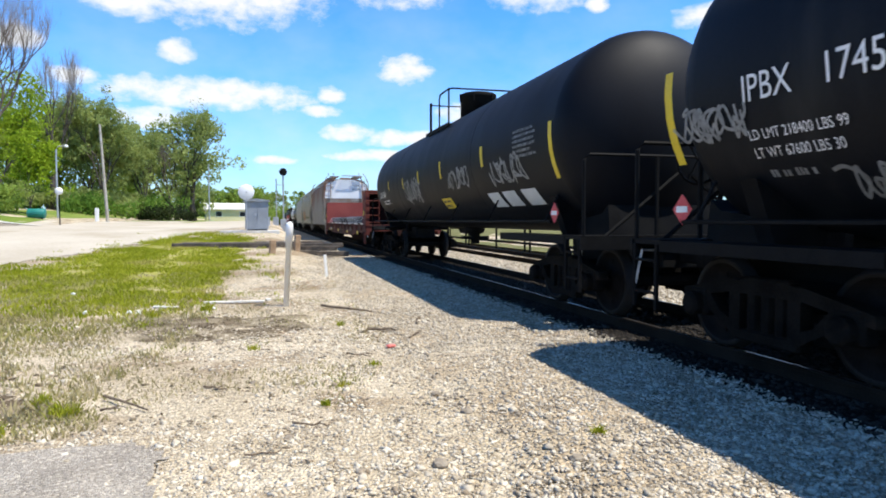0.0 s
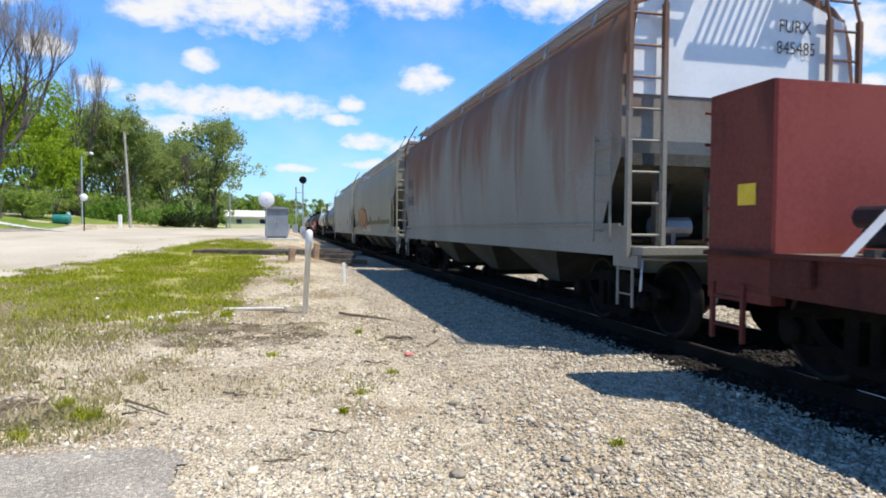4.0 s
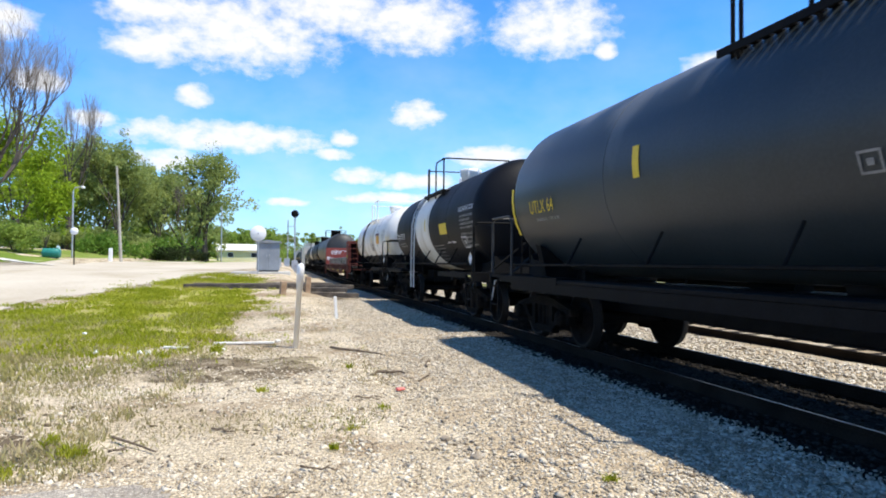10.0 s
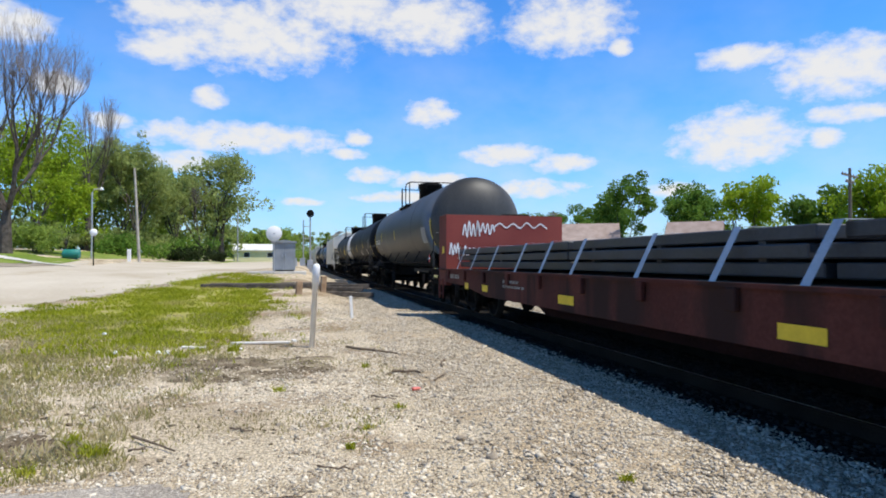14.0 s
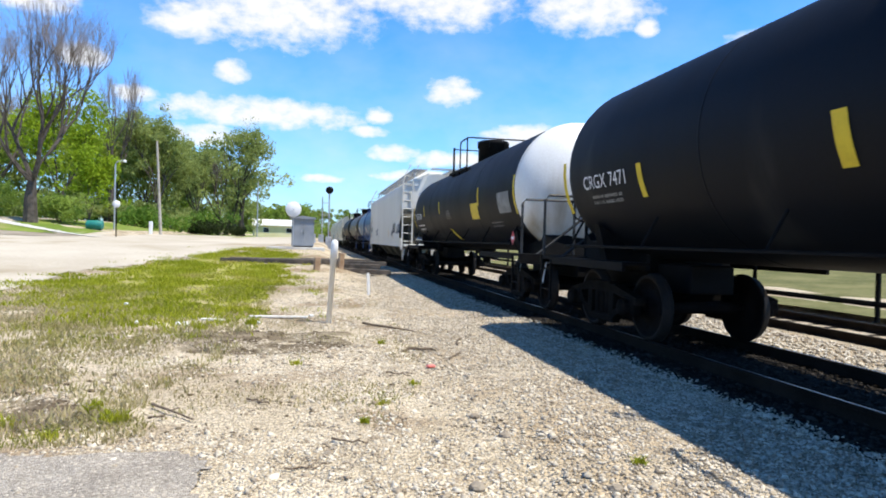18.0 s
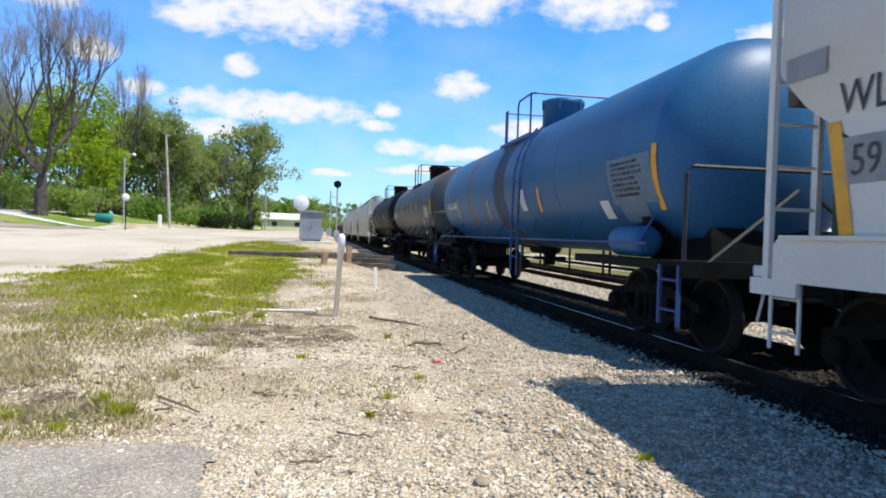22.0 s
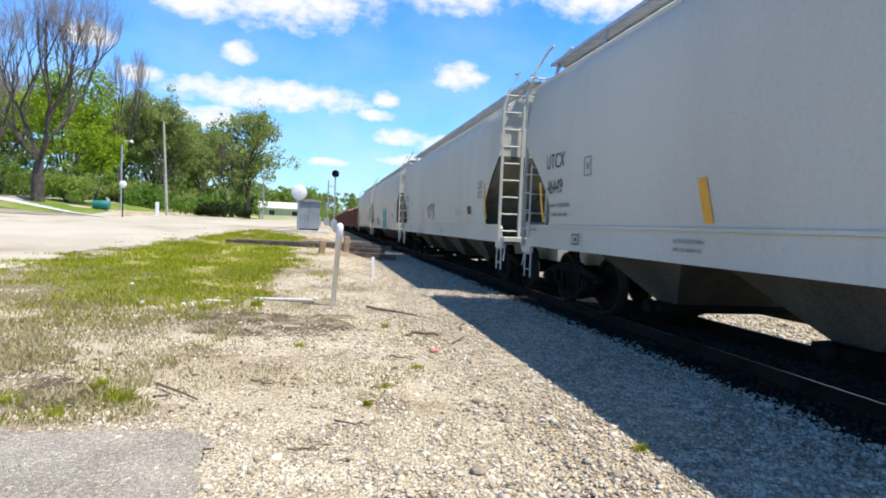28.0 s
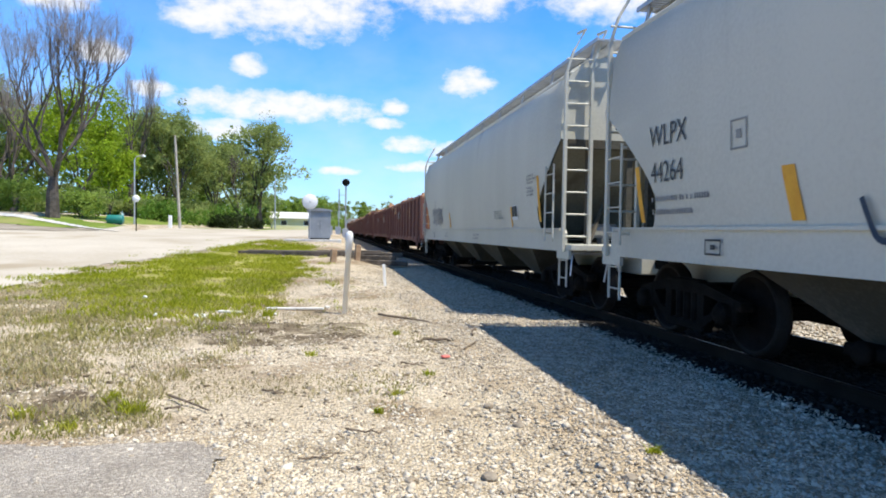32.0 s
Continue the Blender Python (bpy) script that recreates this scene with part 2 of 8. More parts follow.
SOIL = mat("dark_soil", (0.10, 0.075, 0.048), (0.19, 0.15, 0.10), 0.95, 1.4, 24, 0.8, spots=(0.30, 0.25, 0.17), spot_at=0.54, spot_scale=2.2, bump_size=0.04, spec=0.05)
FIELD = mat("rough_field", (0.105, 0.11, 0.042), (0.20, 0.19, 0.085), 0.95, 0.6, 6, 0.5, spec=0.05)
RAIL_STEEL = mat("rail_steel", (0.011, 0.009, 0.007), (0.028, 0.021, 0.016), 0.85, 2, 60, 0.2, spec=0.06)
RAIL_TOP = mat("polished_rail_head", (0.24, 0.24, 0.24), (0.36, 0.36, 0.35), 0.32, 2, 60, 0.05, metal=1.0)
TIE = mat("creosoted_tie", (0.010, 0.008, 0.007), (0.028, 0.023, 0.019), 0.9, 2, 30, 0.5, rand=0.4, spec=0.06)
OLD_TIE = mat("weathered_tie", (0.05, 0.042, 0.035), (0.17, 0.14, 0.11), 0.9, 3, 30, 0.5, rand=0.3, spots=(0.26, 0.22, 0.17), spot_at=0.62)
PALE_WOOD = mat("bleached_plank", (0.62, 0.58, 0.50), (0.80, 0.77, 0.70), 0.85, 3, 30, 0.3, streak=0.3)
POST_WOOD = mat("orange_weathered_wood", (0.30, 0.19, 0.11), (0.46, 0.33, 0.21), 0.85, 5, 40, 0.4)
STICK = mat("dead_stick", (0.09, 0.065, 0.045), (0.20, 0.15, 0.10), 0.9, 6, 50, 0.4)
PVC = mat("white_pvc", (0.82, 0.80, 0.75), (0.90, 0.885, 0.84), 0.5, 4, 40, 0.05, spots=(0.62, 0.56, 0.47), spot_at=0.74, spot_scale=3)
WHITE = mat("white_paint", (0.76, 0.75, 0.73), (0.84, 0.84, 0.82), 0.5, 2, 40, 0.05)
GREY_METAL = mat("grey_painted_steel", (0.24, 0.26, 0.28), (0.32, 0.34, 0.36), 0.5, 2, 40, 0.05, metal=0.2)
GALV = mat("galvanised_steel", (0.38, 0.39, 0.40), (0.52, 0.53, 0.54), 0.45, 5, 60, 0.05, metal=0.6)
DARK = mat("black_steel", (0.004, 0.004, 0.0045), (0.010, 0.010, 0.010), 0.65, 4, 40, 0.15, spec=0.08)
CONCRETE = mat("concrete", (0.48, 0.46, 0.42), (0.62, 0.60, 0.56), 0.9, 2, 30, 0.3)
TEAL = mat("teal_paint", (0.02, 0.17, 0.14), (0.03, 0.24, 0.19), 0.45, 2, 30, 0.05)
POLE_WOOD = mat("utility_pole_wood", (0.30, 0.27, 0.22), (0.46, 0.42, 0.36), 0.9, 2, 30, 0.3)
DARK_POLE = mat("dark_utility_pole", (0.12, 0.09, 0.07), (0.2, 0.16, 0.13), 0.9, 2, 30, 0.3)
YELLOW_WALL = mat("cream_siding", (0.66, 0.60, 0.36), (0.74, 0.69, 0.44), 0.7, 1, 20, 0.1)
ROOF_WHITE = mat("pale_metal_roof", (0.66, 0.64, 0.60), (0.76, 0.74, 0.70), 0.5, 1, 20, 0.05)
ROOF_TAN = mat("tan_shingles", (0.26, 0.195, 0.165), (0.38, 0.30, 0.26), 0.9, 1, 14, 0.3)
GREEN_WALL = mat("green_siding", (0.05, 0.12, 0.09), (0.09, 0.17, 0.13), 0.7, 1, 20, 0.1)
GLASS = mat("dark_window_glass", (0.02, 0.025, 0.03), (0.04, 0.045, 0.05), 0.08, 1, 20, 0.0)
BARK = mat("bark", (0.055, 0.045, 0.036), (0.13, 0.11, 0.09), 0.95, 4, 30, 0.6, spec=0.1)
TWIG = mat("bare_twig", (0.17, 0.14, 0.12), (0.29, 0.245, 0.21), 0.95, 4, 30, 0.3, spec=0.1)
LEAF_BRIGHT = leaf_mat("fresh_spring_leaf", (0.19, 0.30, 0.015), (0.36, 0.47, 0.035))
LEAF_MID = leaf_mat("spring_leaf", (0.185, 0.275, 0.045), (0.335, 0.43, 0.09), 0.5)
LEAF_OLIVE = leaf_mat("olive_leaf", (0.225, 0.285, 0.080), (0.375, 0.43, 0.145), 0.5)
LEAF_GREEN = leaf_mat("deep_green_leaf", (0.085, 0.17, 0.022), (0.18, 0.30, 0.05), 0.5)
LEAF_DARK = leaf_mat("dark_hedge_leaf", (0.02, 0.035, 0.012), (0.045, 0.06, 0.02))
PARK = mat("park_grass", (0.12, 0.18, 0.03), (0.22, 0.27, 0.06), 0.95, 0.4, 6, 0.5, spots=(0.26, 0.26, 0.09), spot_at=0.60, spot_scale=0.3, spec=0.05)
GRASS = leaf_mat("grass_blade", (0.24, 0.285, 0.014), (0.42, 0.44, 0.04), 0.5, (0.45, 0.39, 0.13), 0.63)
WEED = leaf_mat("olive_weed", (0.31, 0.29, 0.09), (0.47, 0.42, 0.18), 0.45, (0.50, 0.42, 0.26), 0.53)
DRYGRASS = leaf_mat("dry_grass", (0.31, 0.27, 0.12), (0.47, 0.40, 0.22), 0.4, (0.29, 0.295, 0.07), 0.55)
BLACK_TANK = mat("black_tank_paint", (0.0030, 0.0038, 0.006), (0.006, 0.007, 0.010), 0.56, 1.2, 30, 0.04, spots=(0.020, 0.020, 0.020), spot_at=0.68, spot_scale=1.0, streak=0.25, spec=0.15)
DUSTY_TANK = mat("dusty_black_tank", (0.028, 0.030, 0.031), (0.055, 0.056, 0.055), 0.48, 0.8, 30, 0.05, spots=(0.09, 0.085, 0.075), spot_at=0.62, spot_scale=0.8, streak=0.25, spec=0.28)
# pale patches up the shell paint in sky sheen along with dust
GREEN_TANK = mat("sheen_dust_blue_grey_tank", (0.021, 0.029, 0.035), (0.040, 0.050, 0.057), 0.40, 0.8, 30, 0.04, spots=(0.12, 0.125, 0.125), spot_at=0.66, spot_scale=0.9, streak=0.25, spec=0.35, spot_up=(2.9, 0.22))
BLUE_TANK = mat("blue_tank_paint", (0.016, 0.090, 0.20), (0.032, 0.138, 0.285), 0.45, 0.8, 30, 0.05, spots=(0.10, 0.115, 0.13), spot_at=0.64, spot_scale=0.8, streak=0.2, spec=0.25)
RUSTY_GREY_TANK = mat("rust_streaked_grey_tank", (0.046, 0.055, 0.062), (0.078, 0.089, 0.095), 0.5, 0.8, 30, 0.05, spots=(0.20, 0.10, 0.06), spot_at=0.70, spot_scale=0.9, streak=0.3, spec=0.28, spot_up=(3.0, 0.30))
WHITE_TANK = mat("white_tank_paint", (0.74, 0.715, 0.65), (0.86, 0.85, 0.80), 0.45, 0.9, 30, 0.05, spots=(0.42, 0.34, 0.22), spot_at=0.66, spot_scale=1.3, streak=0.25, spot_soft=0.14, spot_up=(2.9, -0.10))
GREY_HOPPER = mat("pale_grey_hopper_paint", (0.475, 0.46, 0.385), (0.575, 0.56, 0.475), 0.55, 0.6, 25, 0.04, spots=(0.37, 0.35, 0.30), spot_at=0.70, spot_scale=1.0, streak=0.2)
WARM_HOPPER = mat("weathered_grey_hopper_paint", (0.245, 0.232, 0.172), (0.345, 0.322, 0.244), 0.6, 0.6, 25, 0.04, spots=(0.21, 0.195, 0.15), spot_at=0.66, spot_scale=0.9, streak=0.2)
FADED_HOPPER = mat("faded_grey_hopper_paint", (0.31, 0.302, 0.252), (0.41, 0.40, 0.338), 0.6, 0.6, 25, 0.04, spots=(0.26, 0.245, 0.20), spot_at=0.66, spot_scale=1.0, streak=0.2)
RUST_HOPPER = mat("rusted_hopper_paint", (0.22, 0.205, 0.17), (0.31, 0.29, 0.245), 0.7, 0.6, 25, 0.06, spots=(0.175, 0.085, 0.048), spot_at=0.50, spot_scale=1.1, streak=0.22, spot_soft=0.14, spot_up=(2.9, 0.13))
WHITE_HOPPER = mat("white_hopper_paint", (0.60, 0.58, 0.515), (0.70, 0.68, 0.615), 0.55, 0.6, 25, 0.04, spots=(0.46, 0.43, 0.35), spot_at=0.70, spot_scale=1.0, streak=0.2)
OXIDE = mat("oxide_red_paint", (0.115, 0.030, 0.024), (0.175, 0.056, 0.042), 0.75, 0.8, 30, 0.1, spots=(0.040, 0.020, 0.017), spot_at=0.54, spot_scale=1.2, streak=0.3, spec=0.15)
# oxide red blackened to paint in shade, in recesses and under the deck
DARK_OXIDE = mat("shaded_oxide_paint", (0.020, 0.009, 0.010), (0.040, 0.018, 0.018), 0.85, 0.8, 30, 0.1, spec=0.08)
WORN_RAIL = mat("worn_handrail_paint", (0.018, 0.019, 0.020), (0.05, 0.05, 0.05), 0.55, 4, 40, 0.1, spec=0.3)
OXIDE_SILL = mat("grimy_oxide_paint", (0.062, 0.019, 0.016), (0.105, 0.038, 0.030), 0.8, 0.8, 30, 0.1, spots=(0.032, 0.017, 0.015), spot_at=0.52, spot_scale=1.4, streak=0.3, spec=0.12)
OXIDE_PANEL = mat("flat_red_panel", (0.22, 0.050, 0.042), (0.28, 0.072, 0.058), 0.8, 0.8, 30, 0.06, spec=0.12)
GONDOLA = mat("brown_gondola_paint", (0.15, 0.062, 0.045), (0.23, 0.105, 0.08), 0.75, 0.8, 30, 0.1, spots=(0.30, 0.20, 0.16), spot_at=0.68, spot_scale=0.8, streak=0.3)
SCRAP = mat("rusty_scrap", (0.20, 0.10, 0.055), (0.36, 0.21, 0.12), 0.85, 3, 30, 0.3, rand=1.7)
# hopper grey with the shade under the body painted into it
SHADED_GREY = mat("shaded_hopper_grey", (0.060, 0.056, 0.044), (0.13, 0.122, 0.098), 0.85, 1.0, 25, 0.1, spots=(0.08, 0.07, 0.055), spot_at=0.56, spot_scale=1.1, streak=0.3, spec=0.12)
# slope sheets: body paint toned down for the shade below the overhang
SHADED_SLOPE = mat("shaded_olive_grey_paint", (0.125, 0.122, 0.094), (0.205, 0.20, 0.16), 0.8, 0.9, 25, 0.08, spots=(0.10, 0.092, 0.07), spot_at=0.58, spot_scale=1.2, streak=0.3, spec=0.15)
CREAM_SILL = mat("cream_sprayed_sill", (0.40, 0.37, 0.27), (0.50, 0.46, 0.34), 0.6, 1.0, 25, 0.04, spots=(0.34, 0.32, 0.26), spot_at=0.6, spot_scale=0.7)
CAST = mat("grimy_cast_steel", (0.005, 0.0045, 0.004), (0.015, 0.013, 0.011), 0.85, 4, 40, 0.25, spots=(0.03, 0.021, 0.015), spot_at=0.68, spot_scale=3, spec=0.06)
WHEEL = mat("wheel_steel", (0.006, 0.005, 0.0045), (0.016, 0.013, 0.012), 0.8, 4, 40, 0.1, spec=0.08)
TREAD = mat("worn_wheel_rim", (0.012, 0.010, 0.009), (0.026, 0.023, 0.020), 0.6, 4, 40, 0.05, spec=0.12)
PIPE_LOAD = mat("black_pipe_bundle", (0.018, 0.020, 0.024), (0.04, 0.043, 0.048), 0.45, 1.5, 30, 0.05)
STRAP = mat("pale_strap", (0.66, 0.66, 0.64), (0.78, 0.78, 0.76), 0.6, 3, 30, 0.05)
YELLOW = mat("yellow_reflector", (0.62, 0.44, 0.02), (0.74, 0.54, 0.03), 0.5, 5, 30, 0.0)
ORANGE = mat("orange_reflector", (0.66, 0.30, 0.02), (0.76, 0.38, 0.03), 0.5, 5, 30, 0.0)
WHITE_MARK = mat("white_stencil", (0.74, 0.73, 0.71), (0.86, 0.85, 0.83), 0.6, 5, 30, 0.0)
DIM_MARK = mat("worn_white_stencil", (0.15, 0.15, 0.145), (0.28, 0.28, 0.27), 0.6, 5, 30, 0.0)
BLACK_MARK = mat("black_stencil", (0.03, 0.032, 0.035), (0.07, 0.072, 0.075), 0.6, 5, 30, 0.0)
GREY_MARK = mat("faded_grey_stencil", (0.22, 0.22, 0.21), (0.30, 0.30, 0.29), 0.6, 5, 30, 0.0)
FAINT_MARK = mat("faint_chalk_mark", (0.10, 0.075, 0.065), (0.19, 0.15, 0.135), 0.8, 5, 30, 0.0, spec=0.1)
RED_MARK = mat("red_placard", (0.50, 0.05, 0.06), (0.60, 0.08, 0.09), 0.5, 5, 30, 0.0)
PALE_BLUE_PATCH = mat("pale_patch", (0.55, 0.56, 0.55), (0.66, 0.67, 0.66), 0.6, 3, 30, 0.0)
PAINT_ORANGE = mat("orange_spray_paint", (0.37, 0.185, 0.05), (0.48, 0.255, 0.08), 0.6, 3, 30, 0.0)
PAINT_MAROON = mat("maroon_spray_paint", (0.10, 0.015, 0.03), (0.15, 0.025, 0.045), 0.6, 3, 30, 0.0)
PAINT_CYAN = mat("cyan_spray_paint", (0.08, 0.40, 0.42), (0.12, 0.52, 0.52), 0.6, 3, 30, 0.0)
BLUE_PRIMER = mat("blue_grey_primer", (0.10, 0.16, 0.23), (0.15, 0.21, 0.28), 0.6, 2, 30, 0.02)
PAINT_TEAL = mat("faded_teal_spray_paint", (0.17, 0.30, 0.27), (0.24, 0.36, 0.32), 0.7, 3, 30, 0.0)
PAINT_NAVY = mat("navy_spray_paint", (0.012, 0.03, 0.06), (0.02, 0.05, 0.09), 0.6, 3, 30, 0.0)
PAINT_GREEN = mat("olive_spray_paint", (0.095, 0.10, 0.030), (0.17, 0.165, 0.06), 0.7, 3, 30, 0.0)
REDPLASTIC = mat("red_plastic", (0.6, 0.12, 0.10), (0.7, 0.2, 0.16), 0.5, 5, 30, 0.0)


# ---- mesh helpers ----
def part(name, bm, material, parent=None, label="", smooth=False):
    me = bpy.data.meshes.new(name)
    bm.normal_update()
    bm.to_mesh(me)
    bm.free()
    for m in material if isinstance(material, (list, tuple)) else (material,):
        me.materials.append(m)
    if smooth:
        me.shade_smooth()
    ob = new(name, me)
    if parent is not None:
        ob.parent = parent
    if label:
        ob["label"] = label
    return ob


def again(name, ob, parent, m=None, label=""):
    """Another object on the same mesh."""
    o = new(name, ob.data)
    o.parent = parent
    if m is not None:
        o.matrix_basis = m
    if label:
        o["label"] = label
    return o


def thing(name, m, label, category, group="", kind=""):
    ob = new(name)
    ob.empty_display_size = 0.2
    ob.matrix_world = m
    return tagged(ob, label, category, group, kind)


def box(bm, x0, x1, y0, y1, z0, z1, bevel=0.0, rot=None, mi=0):
    vs = [bm.verts.new((x, y, z)) for x in (x0, x1) for y in (y0, y1) for z in (z0, z1)]
    fs = [bm.faces.new([vs[i] for i in q]) for q in ((0, 1, 3, 2), (4, 6, 7, 5), (0, 4, 5, 1), (2, 3, 7, 6), (0, 2, 6, 4), (1, 5, 7, 3))]
    for f in fs:
        f.material_index = mi
    if rot is not None:
        bmesh.ops.transform(bm, matrix=rot, verts=vs)
    if bevel:
        es = {e for f in fs for e in f.edges}
        bmesh.ops.bevel(bm, geom=list(es), offset=bevel, segments=1, affect="EDGES", profile=0.5)
    return bm


def tube(bm, pts, r, n=6, r1=None, cap=True, mi=0):
    """A round bar along a list of points, tapering from r to r1."""
    pts = [Vector(p) for p in pts]
    rings = []
    for i, p in enumerate(pts):
        d = (pts[min(i + 1, len(pts) - 1)] - pts[max(i - 1, 0)])
        if d.length < 1e-9:
            d = Vector((0, 0, 1))
        d.normalize()
        up = Vector((0, 0, 1)) if abs(d.z) < 0.9 else Vector((1, 0, 0))
        u = d.cross(up).normalized()
        v = d.cross(u)
        rad = r if r1 is None else r + (r1 - r) * i / max(len(pts) - 1, 1)
        rings.append([bm.verts.new(p + (u * math.cos(2 * math.pi * k / n) + v * math.sin(2 * math.pi * k / n)) * rad) for k in range(n)])
    for a, b in zip(rings, rings[1:]):
        for k in range(n):
            bm.faces.new((a[k], a[(k + 1) % n], b[(k + 1) % n], b[k])).material_index = mi
    if cap:
        bm.faces.new(rings[0][::-1]).material_index = mi
        bm.faces.new(rings[-1]).material_index = mi
    return bm


def lathe(bm, prof, axis="y", n=32, centre=(0, 0, 0), mats=None):
    """Turn a profile of (along, radius) round an axis."""
    cx, cy, cz = centre
    rings = []
    for a, r in prof:
        ring = []
        for k in range(n):
            c, s = math.cos(2 * math.pi * k / n) * r, math.sin(2 * math.pi * k / n) * r
            co = {"y": (cx + c, cy + a, cz + s), "z": (cx + c, cy + s, cz + a), "x": (cx + a, cy + c, cz + s)}[axis]
            ring.append(bm.verts.new(co))
        rings.append(ring)
    for i, (a, b) in enumerate(zip(rings, rings[1:])):
        for k in range(n):
            f = bm.faces.new((a[k], a[(k + 1) % n], b[(k + 1) % n], b[k]))
            f.smooth = True
            if mats:
                f.material_index = mats[i]
    bm.faces.new(rings[0])
    bm.faces.new(rings[-1])
    bmesh.ops.recalc_face_normals(bm, faces=bm.faces)
    return bm


def prism(bm, poly, axis, a0, a1, mi=0):
    """Extrude a polygon of two coordinates along the third axis."""
    def at(p, a):
        return {"x": (a, p[0], p[1]), "y": (p[0], a, p[1]), "z": (p[0], p[1], a)}[axis]
    v0, v1 = [bm.verts.new(at(p, a0)) for p in poly], [bm.verts.new(at(p, a1)) for p in poly]
    fs = [bm.faces.new(v0), bm.faces.new(v1[::-1])]
    for i in range(len(poly)):
        j = (i + 1) % len(poly)
        fs.append(bm.faces.new((v0[i], v1[i], v1[j], v0[j])))
    for f in fs:
        f.material_index = mi
    bmesh.ops.recalc_face_normals(bm, faces=fs)
    return bm


BM = bmesh.new


# ---- ground ----
def gz(x, y):
    """Height of the ground: level beside the track, rising gently away to the north-west."""
    pts = ((14, 0.0), (24, 0.40), (34, 0.86), (50, 1.18), (75, 1.34), (130, 1.42), (400, 1.44))
    h = 0.0
    if y > 14:
        h = 1.44
        for (a, p), (b, q) in zip(pts, pts[1:]):
            if y <= b:
                h = p + (q - p) * (y - a) / (b - a)
                break
    w = min(1.0, max(0.0, (2.4 - x) / 2.4))
    w = w * w * (3 - 2 * w)
    far = min(1.0, max(0.0, (-7 - x) / 12)) * min(1.0, max(0.0, (y - 25) / 25)) * 0.35
    bank = min(1.2, max(0.0, (-12.5 - x) / 6)) * min(1.0, max(0.0, (y - 40) / 8)) * 0.7
    return h * w + far + bank


def bed(x, y):
    """Ground sheet with the track bed sunk below it."""
    if 1.9 < x < 13.5:
        return gz(x, y) - 0.35
    if x >= 13.5:
        return min(1.1, (x - 13.5) * 0.05)
    return gz(x, y)


def sheet(name, xs, ys, zf, material, label="", kind="structure"):
    vs = [(x, y, zf(x, y)) for y in ys for x in xs]
    n = len(xs)
    fs = [(j * n + i, j * n + i + 1, (j + 1) * n + i + 1, (j + 1) * n + i) for j in range(len(ys) - 1) for i in range(n - 1)]
    me = bpy.data.meshes.new(name)
    me.from_pydata(vs, [], fs)
    me.materials.append(material)
    me.shade_smooth()
    return tagged(new(name, me), label, kind=kind)


def spaced(*runs):
    out = []
    for a, b, s in runs:
        while a < b - 1e-6:
            out.append(a)
            a += s
    return out + [runs[-1][1]]


def rough(x, y, k=1.0):
    return k * (0.022 * noise.noise((x * 1.3, y * 1.3, 0)) + 0.010 * noise.noise((x * 4, y * 4, 3)))


def blob_inside(x, y, poly, wob=0.0):
    """Whether a point lies in a polygon, with a ragged edge."""
    if wob:
        x += wob * noise.noise((x * 0.9, y * 0.9, 5)) + wob * 0.5 * noise.noise((x * 3, y * 3, 8))
        y += wob * noise.noise((x * 0.9, y * 0.9, 15))
    c = False
    for (ax, ay), (bx, by) in zip(poly, poly[1:] + poly[:1]):
        if (ay > y) != (by > y) and x < (bx - ax) * (y - ay) / (by - ay) + ax:
            c = not c
    return c


GRASS_POLY = [(-7.4, 16.5), (-6.6, 20.0), (-5.8, 25.0), (-4.6, 30.5), (-3.2, 34.0), (-1.2, 33.0), (-0.4, 27.0), (-0.35, 20.0), (-0.7, 16.0), (-0.75, 12.4), (-1.2, 10.9), (-2.2, 10.0), (-3.2, 10.2), (-4.6, 12.2), (-6.2, 14.2)]
ROAD_POLY = [(-14, 4), (-7.6, 13.0), (-6.6, 17.0), (-6.9, 20.3), (-6.2, 22.6), (-5.3, 26.0), (-4.0, 30.5), (-2.7, 36.0), (-1.4, 43.0), (-0.6, 60), (-0.6, 110), (-4.0, 110), (-6.5, 84), (-9.4, 68), (-12.0, 57), (-13.4, 48), (-15.8, 43.5), (-24, 38), (-40, 30), (-40, 4)]
ASPHALT_POLY = [(-3.6, 4.72), (-2.0, 4.62), (-1.2, 4.52), (-0.8, 4.45), (-0.62, 4.2), (-0.58, 3.6), (-0.6, 2.6), (-0.7, -6), (-6, -6), (-5, 3)]
SOIL_POLY = [(-1.9, 10.1), (-0.6, 10.4), (0.5, 9.8), (0.7, 8.9), (-0.2, 8.2), (-1.2, 8.4), (-1.9, 9.0)]
SOIL_POLY_2 = [(-3.6, 6.9), (-2.6, 6.6), (-1.7, 5.9), (-1.4, 5.2), (-2.2, 4.9), (-3.4, 5.2)]
DRY_POLY = [(-7.5, 16.0), (-4.5, 12.0), (-2.9, 9.9), (-1.6, 9.6), (-0.9, 8.4), (-1.4, 6.6), (-1.5, 5.0), (-2.2, 4.75), (-4.2, 4.8), (-6.5, 9.0)]


